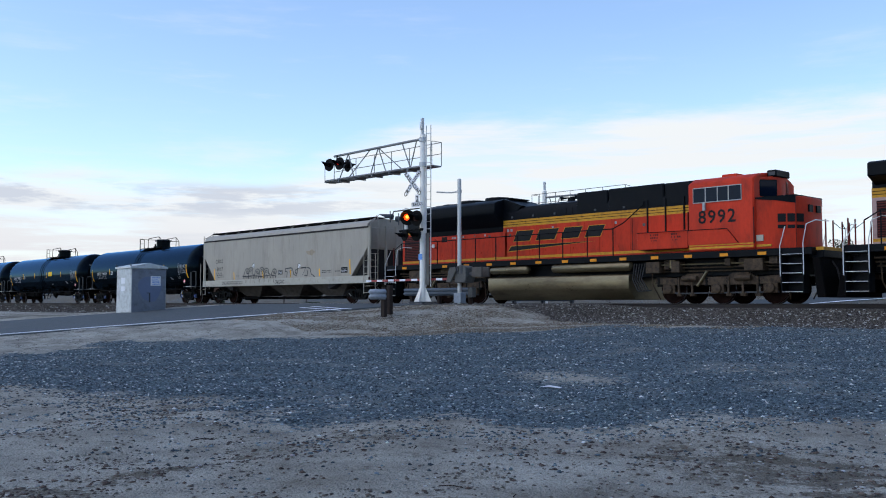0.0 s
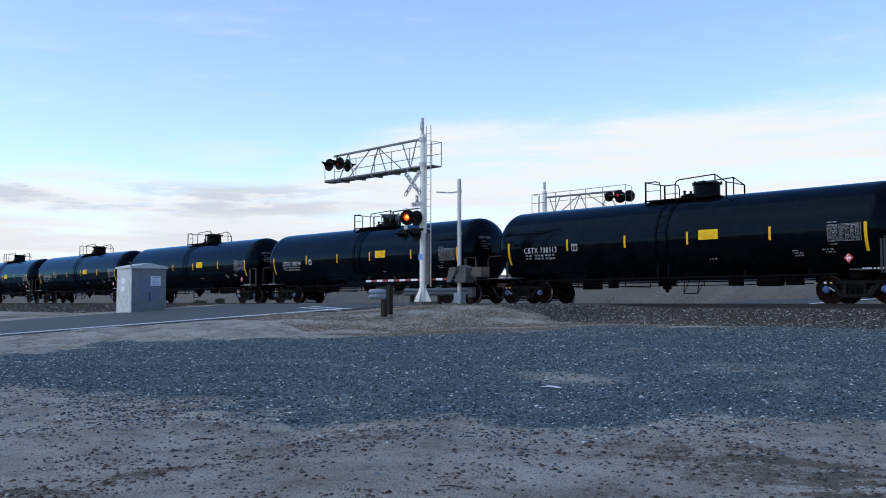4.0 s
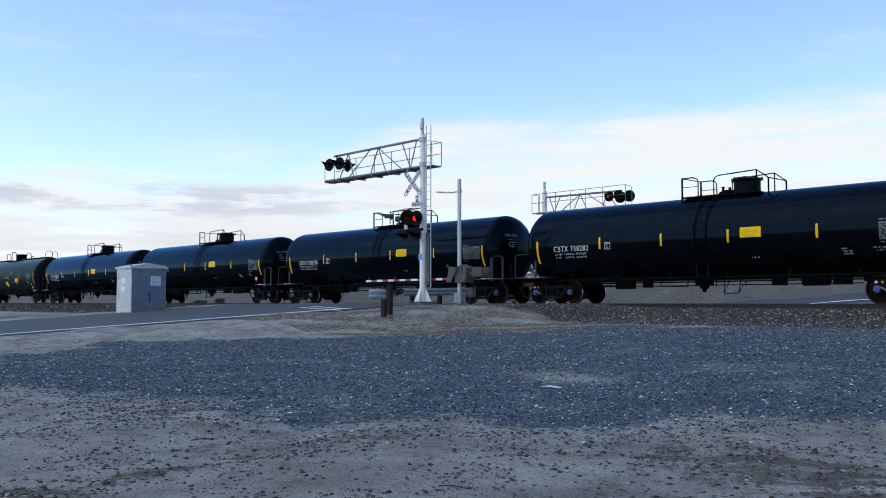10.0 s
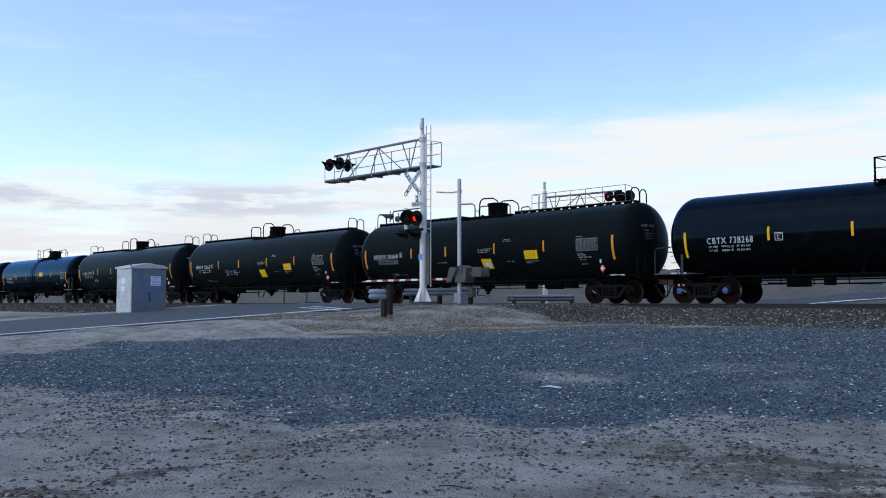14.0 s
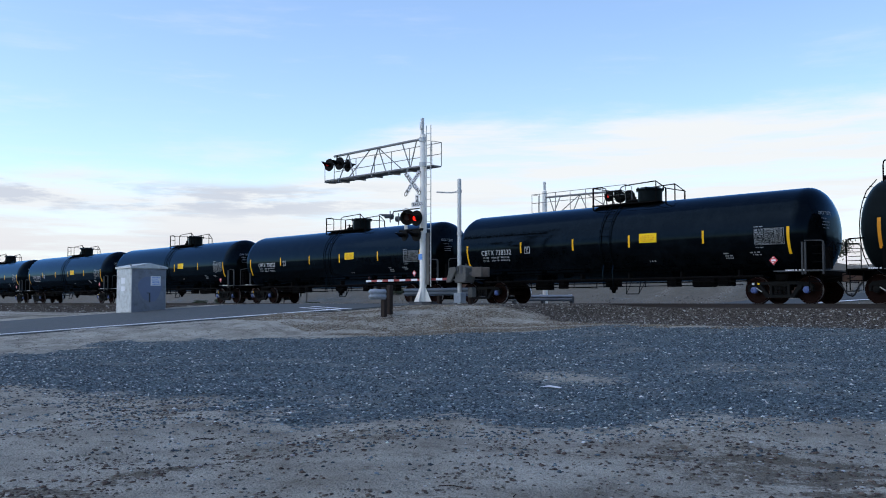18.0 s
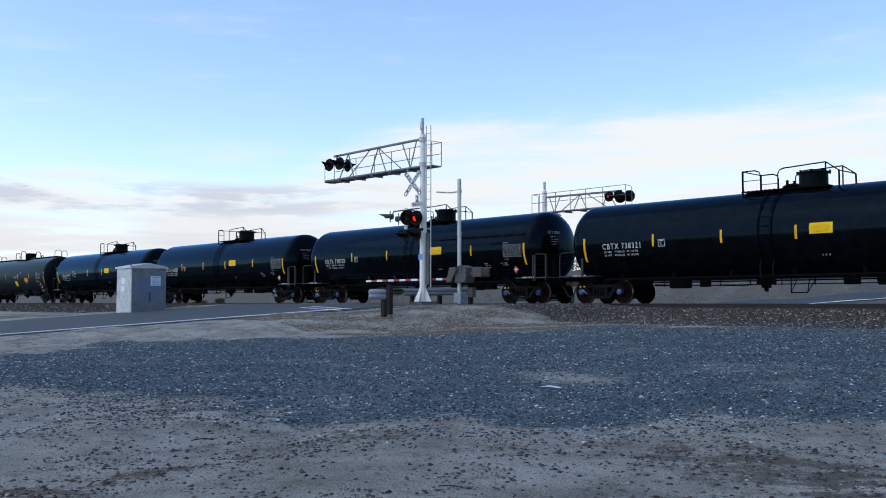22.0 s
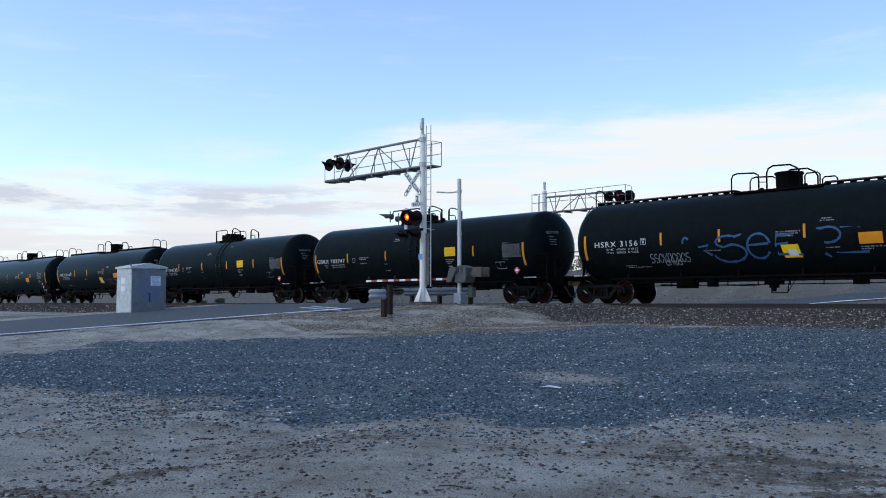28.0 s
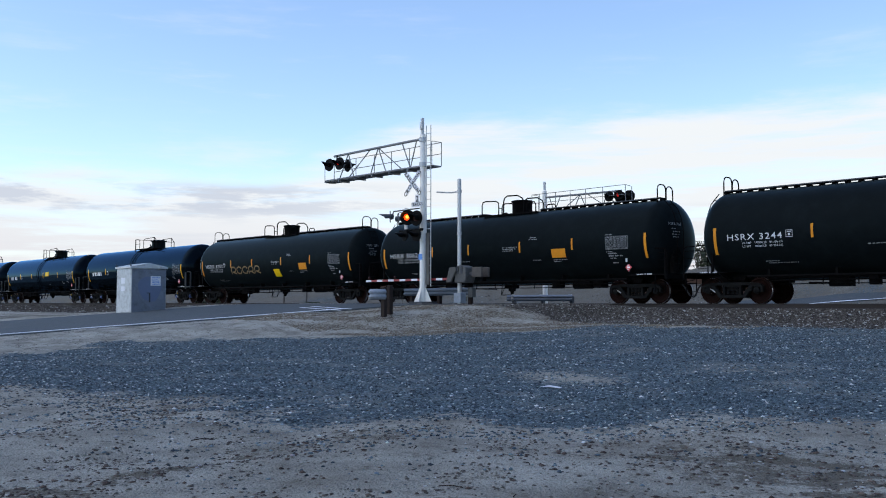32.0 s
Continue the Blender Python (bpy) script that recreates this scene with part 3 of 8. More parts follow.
road_sheet("road", -13.2, 0.5, -120, -1.9, 0.03, ASPHALT, "worn grey asphalt road rising to the level crossing")
road_sheet("road_beyond", -13.2, 0.5, 1.9, 30, 0.03, ASPHALT, "worn grey asphalt road beyond the level crossing")
road_sheet("edge_line", -0.30, 0.0, -110, -7.4, 0.04, ROADPAINT, "worn white edge line painted on the road")
road_sheet("edge_line_beyond", -0.16, 0.0, 4.5, 29, 0.038, ROADPAINT, "worn white edge line painted beyond the crossing")


def side_road(name, u0, u1, lift, material, label):
    """A strip draped over the foot of the bank, between two edges on plan; u runs from the near edge to the far one."""
    near = [(-31.0, 26.0), (-25.81, 27.68), (-23.36, 28.96), (-10.0, 35.9), (30.0, 57.0)]
    far = [(-35.0, 27.6), (-29.53, 29.03), (-23.88, 30.34), (-11.5, 37.0), (27.0, 60.0)]
    s = Shape()
    n = 48
    cols = 6
    for i in range(n + 1):
        a = [np.interp(i / n * 4, range(5), [p[c] for p in near]) for c in (0, 1)]
        b = [np.interp(i / n * 4, range(5), [p[c] for p in far]) for c in (0, 1)]
        for j in range(cols):
            u = u0 + (u1 - u0) * j / (cols - 1)
            x, y = a[0] + (b[0] - a[0]) * u, a[1] + (b[1] - a[1]) * u
            s.v.append((x, y, float(ground_z(x, y)) + lift))
    s.f = [(i * cols + j, (i + 1) * cols + j, (i + 1) * cols + j + 1, i * cols + j + 1) for i in range(n) for j in range(cols - 1)]
    s.m = [0] * len(s.f)
    return setting(name, s, material, label)


side_road("road_side", 0.0, 1.0, 0.06, ASPHALT, "grey asphalt side road climbing beyond the track")
side_road("road_side_line", 0.03, 0.10, 0.075, ROADPAINT, "worn white edge line on the side road")
stop = Shape()
for k in (0.0, 0.55):
    a, b = Vector((-34.4, -7.2 + k, 0)), Vector((-30.0, -8.3 + k, 0))
    n = 5
    for i in range(n):
        p, q = a.lerp(b, i / n), a.lerp(b, (i + 1) / n)
        stop.add([(p.x, p.y, float(profile(p.y, PAD)) + 0.039), (q.x, q.y, float(profile(q.y, PAD)) + 0.039),
                  (q.x, q.y + 0.14, float(profile(q.y + 0.14, PAD)) + 0.039), (p.x, p.y + 0.14, float(profile(p.y + 0.14, PAD)) + 0.039)], [(0, 1, 2, 3)])
setting("road_stop_line", stop, ROADPAINT, "twin white stop lines painted across the lane")

# ---- track ----
RAIL = [(-0.07, -0.175), (0.07, -0.175), (0.07, -0.16), (0.012, -0.145), (0.012, -0.045), (0.036, -0.036), (0.036, -0.006), (0.028, 0.0),
        (-0.028, 0.0), (-0.036, -0.006), (-0.036, -0.036), (-0.012, -0.045), (-0.012, -0.145), (-0.07, -0.16)]
for y in (-0.7525, 0.7525):
    s = Shape().prism_x([(y + a, z) for a, z in RAIL], -900, 700)
    s.m[2 + 7] = 1
    setting("track_rail", s, [RAILSIDE, RAILTOP], "rusty steel rail with a bright worn head")
for k, y in enumerate((-1.35, 0.0, 1.35)):
    w = (0.9, 1.3, 0.9)[k]
    s = Shape()
    for i in range(6):
        x0 = -44.3 + ROAD_SLOPE * y + i * 2.3
        s.span(x0 + 2.8, x0 + 5.08, y - w / 2, y + w / 2, -0.2, -0.012)
    setting("crossing_panel", s, CONCRETE, "worn concrete crossing panels beside the rails", bevel=0.01)


# ---- rolling stock: running gear ----


def wheelset_mesh(r, name="wheelset", cap=None):
    s = Shape()
    s.lathe([(-0.98, 0.075), (0.98, 0.075)], "y", 12)
    for k in (-1, 1):
        prof = [(0.685, r + 0.028), (0.715, r + 0.028), (0.728, r), (0.805, r - 0.008), (0.815, r - 0.03), (0.815, r - 0.075), (0.785, r - 0.10), (0.765, 0.19), (0.80, 0.13), (0.82, 0.08)]
        inner = [(0.82, 0.08), (0.70, 0.13), (0.72, 0.19), (0.735, r - 0.10), (0.685, r - 0.07), (0.685, r + 0.028)]
        s.lathe([(k * a, b) for a, b in prof], "y", 28, slot=0, ends=False)
        s.lathe([(k * a, b) for a, b in inner[1:]], "y", 28, slot=0, ends=False)
        s.lathe([(k * 0.7275, r + 0.001), (k * 0.806, r - 0.007)], "y", 28, slot=1, ends=False)
        s.lathe([(k * 0.815, r - 0.03), (k * 0.8165, r - 0.07)], "y", 28, slot=0, ends=False)
        s.lathe([(k * 0.93, 0.115), (k * 1.06, 0.115), (k * 1.075, 0.09)], "y", 12, slot=2)
        for i in range(3):
            a = 2 * math.pi * i / 3
            s.lathe([(k * 1.07, 0.022), (k * 1.095, 0.022)], "y", 6, at=(0.055 * math.cos(a), 0, 0.055 * math.sin(a)), slot=2)
    return s.mesh(name, [WHEELMAT, TREAD, cap or CAST])


def side_frame_mesh():
    """A cast side frame: a bow over the axle boxes, a sagging bottom chord, open triangles between and a nest of springs."""
    s = Shape()
    top = [(-1.17, 0.60), (-1.02, 0.70), (-0.55, 0.745), (0.55, 0.745), (1.02, 0.70), (1.17, 0.60), (1.17, 0.54), (0.72, 0.635), (-0.72, 0.635), (-1.17, 0.54)]
    s.prism(top, -1.06, -0.90)
    s.prism([(-0.40, 0.19), (0.40, 0.19), (0.46, 0.30), (-0.46, 0.30)], -1.07, -0.89)
    for k in (-1, 1):
        s.prism([(k * 0.86, 0.66), (k * 0.68, 0.66), (k * 0.34, 0.20), (k * 0.50, 0.20)], -1.06, -0.91)
        s.prism([(k * 0.36, 0.66), (k * 0.27, 0.66), (k * 0.27, 0.28), (k * 0.36, 0.28)], -1.05, -0.91)
        s.prism([(k * 1.15, 0.60), (k * 1.16, 0.40), (k * 1.08, 0.40), (k * 1.06, 0.60)], -1.05, -0.92)
        s.prism([(k * 0.79, 0.66), (k * 0.76, 0.44), (k * 0.70, 0.44), (k * 0.68, 0.66)], -1.05, -0.92)
        s.box(k * 0.93, -0.98, 0.615, 0.24, 0.15, 0.07)
    for x in (-0.17, 0.0, 0.17):
        for i in range(5):
            s.lathe([(0.31 + 0.055 * i, 0.055), (0.335 + 0.055 * i, 0.078), (0.36 + 0.055 * i, 0.055)], "z", 8, at=(x, -0.95, 0))
    s.span(-0.27, 0.27, -1.04, -0.90, 0.585, 0.65)
    return s.mesh("side_frame", CAST, 0.008)


SMALL_WHEELS = wheelset_mesh(0.457, cap=BLUECAP)
DULL_WHEELS = wheelset_mesh(0.457)
SIDE_FRAME = side_frame_mesh()


def add_truck(car, x, bright=False):
    """A two-axle truck under a car, its centre at x."""
    s = Shape()
    s.span(x - 0.16, x + 0.16, -1.0, 1.0, 0.44, 0.66)
    s.lathe([(0.66, 0.2), (0.8, 0.2)], "z", 16, at=(x, 0, 0))
    s.span(x - 0.45, x + 0.45, -0.04, 0.04, 0.38, 0.46)
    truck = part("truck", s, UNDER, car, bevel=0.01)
    part("side_frame", SIDE_FRAME, None, truck, at=(x, 0, 0))
    far = part("side_frame", SIDE_FRAME, None, truck, at=(x, 0, 0))
    far.rotation_euler = (0, 0, math.pi)
    for k in (-0.93, 0.93):
        w = part("wheelset", SMALL_WHEELS if bright else DULL_WHEELS, None, truck)
        w.matrix_parent_inverse = Matrix.Translation((x + k, 0, 0.457))
    b = Shape()
    for k in (-1, 1):
        b.span(x + k * 0.40 - 0.05, x + k * 0.40 + 0.05, -0.92, 0.92, 0.36, 0.44)
        for y in (-0.75, 0.75):
            b.box(x + k * 0.42, y, 0.42, 0.07, 0.1, 0.28)
    part("brake_beam", b, RUSTROD, truck)
    rod = Shape().tube([(x - 0.80, -1.09, 0.52), (x - 0.62, -1.09, 0.40)], 0.017, slot=0)
    part("brake_rod", rod, GALV, truck, "bright worn brake rod")
    if not bright:
        return
    part("frame_tag", Shape().span(x - 0.98, x - 0.90, -1.075, -1.06, 0.64, 0.71), WHITEMARK, truck, "small white tag")
    part("frame_tag", Shape().span(x - 0.78, x - 0.71, -1.075, -1.06, 0.645, 0.70), PLACARD, truck, "small yellow tag")


def add_coupler(car, k, half):
    s = Shape()
    s.span(k * (half - 0.95), k * (half - 0.30), -0.085, 0.085, 0.78, 0.94)
    s.prism([(k * (half - 0.34), 0.72), (k * (half - 0.05), 0.72), (k * (half + 0.03), 0.78), (k * (half + 0.03), 0.98), (k * (half - 0.05), 1.02), (k * (half - 0.34), 1.0)], -0.17, 0.15)
    part("coupler", s, RUSTROD, car, "rusty knuckle coupler", bevel=0.02)
    hose = Shape().tube([(k * (half - 0.42), -0.32, 0.72), (k * (half - 0.28), -0.32, 0.58), (k * (half - 0.12), -0.28, 0.30), (k * half, -0.2, 0.24), (k * (half + 0.06), -0.12, 0.32)], 0.03, 7)
    part("air_hose", hose, HOSE, car)


# ---- tank cars ----
SHELL = [1.555, 2.395]      # radius and axis height of the tank being built


def set_shell(kind):
    SHELL[:] = (1.555, 2.395) if kind == "gloss" else (1.59, 2.41)


def on_tank(lift=0.006):
    """Lays flat markings (x, 0, z) on the near side of the tank."""
    r, zc = SHELL
    def fn(x, y, z):
        a = max(-0.999, min(0.999, (z - zc) / (r + lift)))
        return (x, -(r + lift) * math.sqrt(1 - a * a) + y, z)
    return fn


def arc_patch(x0, x1, z0, z1, n=5):
    s = Shape()
    zs = [z0 + (z1 - z0) * i / n for i in range(n + 1)]
    s.add([p for z in zs for p in ((x0, 0, z), (x1, 0, z))], [(2 * i, 2 * i + 1, 2 * i + 3, 2 * i + 2) for i in range(n)])
    return s


def set_back(car, dx, build):
    """Runs build() and moves the parts that it adds along the car."""
    before = set(car.children)
    build()
    for ob in set(car.children) - before:
        ob.location.x += dx


def tank_body(car, paint, half=7.7, head=0.78):
    prof = []
    n = 10
    for i in range(n + 1):
        a = math.pi / 2 * (1 - i / n)
        prof.append((-(half + head * math.sin(a)), max(0.01, SHELL[0] * math.cos(a) ** 0.9 if i else 0.01)))
    prof += [(-half + 0.05, SHELL[0]), (-half + 0.30, SHELL[0])]
    prof += [(half - 0.30, SHELL[0]), (half - 0.05, SHELL[0])]
    for i in range(n + 1):
        a = math.pi / 2 * i / n
        prof.append((half + head * math.sin(a), max(0.01, SHELL[0] * math.cos(a) ** 0.9 if i < n else 0.01)))
    s = Shape().lathe(prof, "x", 72, at=(0, 0, SHELL[1]))
    return part("tank", s, paint, car, smooth=25)


def ladder_on_tank(car, x0, x1, steel):
    """Flat-bar ladder close to the shell, with two step legs below the skirt."""
    gap = 0.065
    for x in (x0, x1):
        s = Shape()
        pts = [(x, -1.34, 0.62), (x, -1.42, 1.2)]
        for i in range(11):
            a = radians(-34 + i * 10.2)
            pts.append((x, -(SHELL[0] + gap) * math.cos(a), SHELL[1] + (SHELL[0] + gap) * math.sin(a)))
        part("ladder_rail", s.tube(pts, 0.024, 6), steel, car)
    for i in range(10):
        z = 0.66 + i * 0.325
        if z < 1.2:
            y = -1.34 - 0.08 * (z - 0.62) / 0.58
        else:
            y = -math.sqrt(max(0.1, (SHELL[0] + gap) ** 2 - (z - SHELL[1]) ** 2))
        part("rung", Shape().tube([(x0, y, z), (x1, y, z)], 0.011, 5), steel, car)


def end_gear(car, k, half, steel, front):
    """The platform, posts and grips at one end of a tank car."""
    b = half - 0.35
    plate = Shape()
    plate.span(k * (b - 1.72), k * b, -1.45, -0.70, 1.06, 1.10)
    plate.span(k * (b - 1.72), k * b, 0.70, 1.45, 1.06, 1.10)
    plate.span(k * (b - 0.30), k * b, -0.70, 0.70, 1.06, 1.10)
    part("end_platform", plate, GREYSTEEL if front else UNDER, car, "grey steel end platform" if front else "")
    sill = Shape()
    sill.span(k * (b - 3.4), k * (b + 0.02), -0.19, 0.19, 0.72, 1.02)
    sill.span(k * (b - 0.05), k * (b + 0.02), -1.45, 1.45, 0.90, 1.06)
    sill.prism([(k * (b - 2.0), 0.80), (k * (b - 1.6), 0.80), (k * (b - 1.45), 1.3), (k * (b - 2.15), 1.3)], -0.7, 0.7)
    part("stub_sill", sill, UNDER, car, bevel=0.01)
    posts = ([0.02, 0.62, 0.72] if front else [0.06]) if k > 0 else [1.18]
    for d in posts:
        s = Shape()
        if k < 0:
            s.span(k * (b - d) - 0.045, k * (b - d) + 0.045, -1.46, -1.40, 1.08, 1.78)
        else:
            s.span(k * (b - d) - 0.03, k * (b - d) + 0.03, -1.46, -1.41, 0.95, 2.02)
        part("corner_post", s, ENDSTEEL if front else UNDER, car)
    for y in (-1.40, 1.40):
        rail = Shape().tube([(k * b, y, 1.0), (k * b, y, 1.92), (k * (b - 0.03), y, 2.0), (k * (b - 0.1), y, 2.04), (k * (b - 0.5), y * 0.97, 2.06), (k * (b - 0.85), y * 0.92, 2.08)], 0.022, 6)
        part("handrail", rail, ENDSTEEL if front else UNDER, car)
    for y in (-1.42, 1.42):
        for z in (1.35, 1.62, 1.89):
            grip = Shape().tube([(k * (b - 0.02), y * 0.96, z), (k * (b - 0.42), y * 0.96, z)], 0.013, 5)
            part("grab_iron", grip, steel, car)
    for y in (-1.40, 1.40):
        st = Shape().tube([(k * (b - 0.1), y, 1.05), (k * (b - 0.1), y, 0.42), (k * (b - 0.52), y, 0.42), (k * (b - 0.52), y, 1.05)], 0.02, 5)
        st.tube([(k * (b - 0.1), y, 0.72), (k * (b - 0.52), y, 0.72)], 0.016, 5)
        part("sill_step", st, steel, car)
    if k > 0:
        w = Shape().tube([(k * (b - 0.12), -0.55 + 0.28 * math.cos(a), 1.75 + 0.28 * math.sin(a)) for a in [2 * math.pi * i / 14 for i in range(14)]], 0.018, 5, closed=True)
        w.tube([(k * (b - 0.12), -0.83, 1.75), (k * (b - 0.12), -0.27, 1.75)], 0.014, 5)
        w.tube([(k * (b - 0.12), -0.55, 1.47), (k * (b - 0.12), -0.55, 2.03)], 0.014, 5)
        w.span(k * (b - 0.16), k * (b - 0.34), -0.68, -0.42, 1.15, 1.85)
        part("brake_wheel", w, steel, car)
    add_coupler(car, k, half)
    add_truck(car, k * 7.05, front)
    lever = Shape().tube([(k * (b + 0.02), -1.35, 0.78), (k * (b + 0.1), -0.6, 0.86), (k * (b + 0.18), -0.2, 0.98)], 0.014, 5)
    part("uncoupling_lever", lever, steel, car)
    note = bars([(k * (b - 1.0) - 0.3, 1.115, 0.75, 0.045)], 5).bent(lambda x, y, z: (x, -1.456, z - 0.04))
    tagged(part("small_print", note, WHITEMARK, car), kind="stuff")


def add_underworks(car, steel, step_x=1.28):
    s = Shape()
    s.tube([(-6.0, -1.05, 0.78), (6.0, -1.05, 0.78)], 0.026, 5)
    s.tube([(-5.6, -1.00, 0.655), (5.7, -1.00, 0.655)], 0.018, 5)
    for x in np.arange(-5.2, 5.6, 1.15):
        s.tube([(x, -1.05, 0.62), (x, -1.02, 1.0)], 0.020, 5)
    part("brake_pipe", s, steel, car)
    rail = Shape().tube([(-6.6, -1.26, 0.93), (6.6, -1.26, 0.93)], 0.045, 8)
    for x in np.arange(-5.8, 6.2, 2.3):
        rail.span(x - 0.04, x + 0.04, -1.28, -1.05, 0.90, 1.16)
    part("side_pipe", rail, steel, car)
    part("control_valve", Shape().span(-3.9, -3.2, -0.95, -0.55, 0.56, 0.86).tube([(-4.6, -0.9, 0.70), (-3.8, -0.85, 0.68)], 0.03, 6), steel, car, bevel=0.01)
    part("slack_adjuster", Shape().span(-2.6, -2.3, -1.0, -0.7, 0.60, 0.90).tube([(-2.4, -0.85, 0.66), (-0.9, -0.6, 0.62)], 0.02, 6), steel, car, bevel=0.01)
    part("pipe_bracket", Shape().span(2.6, 3.0, -0.98, -0.6, 0.62, 0.90), steel, car, bevel=0.01)
    v = Shape()
    v.lathe([(0.55, 0.17), (0.90, 0.17)], "z", 14, at=(-0.55, 0, 0))
    v.lathe([(0.42, 0.07), (0.56, 0.09)], "z", 10, at=(-0.55, 0, 0))
    v.span(-0.85, -0.25, -0.16, 0.16, 0.66, 0.88)
    part("outlet_valve", v, UNDER, car, bevel=0.01)
    t = Shape()
    t.lathe([(3.6, 0.05), (3.63, 0.17), (4.5, 0.17), (4.53, 0.05)], "x", 14, at=(0, -0.75, 0.76))
    t.span(4.7, 5.2, -0.95, -0.6, 0.62, 0.92)
    part("air_reservoir", t, UNDER, car)
    k = Shape()
    for x in (step_x - 0.32, step_x + 0.32):
        k.tube([(x, -1.2, 0.90), (x * 0.5 + step_x * 0.5 + (0.12 if x > step_x else -0.12), -1.3, 0.36)], 0.018, 5)
        k.tube([(x + 0.25, -1.2, 0.90), (x * 0.5 + step_x * 0.5 + (0.12 if x > step_x else -0.12), -1.3, 0.36)], 0.014, 5)
    k.tube([(step_x - 0.28, -1.3, 0.36), (step_x + 0.28, -1.3, 0.36)], 0.02, 5)
    part("hanging_step", k, steel, car)
    b = Shape().span(-6.2, 6.2, -0.55, -0.42, 0.86, 0.97)
    b.span(-6.2, 6.2, 0.42, 0.55, 0.86, 0.97)
    part("tank_skid", b, UNDER, car)


def strip(car, x, z0, z1, w=0.085, paint=None):
    part("reflective_strip", arc_patch(x - w / 2, x + w / 2, z0, z1).bent(on_tank()), paint or YELLOW, car, "yellow reflective strip")


def data_panel(car, x0, x1, z0, z1):
    """A ruled test table: a thin frame, rows and columns, small print in the cells and a heading above."""
    s = Shape()
    w, h, t = x1 - x0, z1 - z0, 0.009

    def rule(a, b, c, d):
        s.add([(a, 0, c), (b, 0, c), (b, 0, d), (a, 0, d)], [(0, 1, 2, 3)])
    for i in range(8):
        z = z0 + (h - t) * i / 7
        for j in range(4):
            rule(x0 + w * j / 4, x0 + w * (j + 1) / 4, z, z + (t if i in (0, 7) else 0.006))
    for u in (0.0, 0.36, 0.54, 0.70, 0.85, 1.0):
        x = x0 + (w - t) * u
        for j in range(7):
            rule(x, x + t, z0 + h * j / 7, z0 + h * (j + 1) / 7)
    cells = []
    for i in range(7):
        z = z0 + h * i / 7 + 0.022
        cells += [(x0 + 0.025, z, w * 0.30, 0.030), (x0 + w * 0.385, z, w * 0.12, 0.028), (x0 + w * 0.565, z, w * 0.10, 0.028), (x0 + w * 0.725, z, w * 0.10, 0.028), (x0 + w * 0.875, z, w * 0.09, 0.028)]
    rows = bars(cells, 8)
    s.add(rows.v, rows.f)
    more = bars([(x0, z1 + 0.06, 0.34, 0.032), (x0 + 0.02, z0 - 0.10, 0.34, 0.030)], 9)
    s.add(more.v, more.f)
    tagged(part("data_panel", s.bent(on_tank()), DIMMARK, car, "ruled table of small grey print"), kind="stuff")


def diamond(car, x, z, r=0.17):
    lift = on_tank(lift=0.0)(x, 0, z)[1] - 0.09
    s = Shape().add([(x - r, lift, z), (x, lift, z - r), (x + r, lift, z), (x, lift, z + r)], [(0, 1, 2, 3)])
    d = part("hazard_diamond", s, REDMARK, car, "red and white diamond placard")
    c = Shape().add([(x - r * .50, lift - .004, z - r * .22), (x + r * .50, lift - .004, z - r * .22), (x + r * .50, lift - .004, z + r * .22), (x - r * .50, lift - .004, z + r * .22)], [(0, 1, 2, 3)])
    c.add(*(lambda q: (q.v, q.f))(bars([(x - 0.05, z + r * .45, 0.1, 0.03), (x - 0.05, z - r * .6, 0.1, 0.03)], 2).bent(lambda a, b, e: (a, lift - .004, e))))
    part("placard_centre", c, PINKMARK, d)
    h = Shape().box(x, lift + 0.03, z - 0.02, 0.05, 0.04, 0.3)
    part("placard_holder", h, GREYSTEEL, car)


def marks(car, text, x, z, height, width, lines, seed, head_x, dim=False):
    """The car's marks, fitted to a width, and the weights in small print below."""
    s, w = lettering(text, height)
    k = width / w
    s.v = [(x + a * k, b, z + c) for a, b, c in s.v]
    part("stencil", s.bent(on_tank()), WHITEMARK, car, "white stencilled marks and number")
    if not dim:
        for row, word in enumerate(("LD LMT   197000 LB   89 350 KG", "LT WT    89000 LB   40 350 KG")):
            ws, w = lettering(word, 0.075)
            ws.v = [(lines[0][0] + a * (lines[1][0] + lines[1][2] - lines[0][0]) / w, b, lines[2 * row][1] + c) for a, b, c in ws.v]
            tagged(part("stencil", ws.bent(on_tank()), WHITEMARK, car, "small white stencilled weights"), kind="stuff")
    else:
        tagged(part("small_print", bars(lines, seed).bent(on_tank()), DIMMARK, car), kind="stuff")
    # repeated small on the leading head
    n, w = lettering(text, 0.12)
    k = 0.66 / w
    n.v = [(a * k, b, c) for a, b, c in n.v]
    extra = bars([(0.1, -0.14, 0.3, 0.035), (0.15, -0.26, 0.4, 0.03), (0.1, -0.36, 0.4, 0.03), (0.15, -0.46, 0.35, 0.03)], seed + 3)
    n.add(extra.v, extra.f)

    def on_head(a, b, c):
        y, z2 = -0.80 + a, 2.95 + c
        rr = min(0.999, math.sqrt(y * y + (z2 - SHELL[1]) ** 2) / SHELL[0])
        q = rr ** (1 / 0.9)
        return (head_x + 0.78 * math.sqrt(max(0, 1 - q * q)) + 0.012, y, z2)
    # Dimmer white than on the side: the head's weaker light is in the colour.
    part("head_stencil", n.bent(on_head), DIMMARK, car, "small white marks on the tank head")


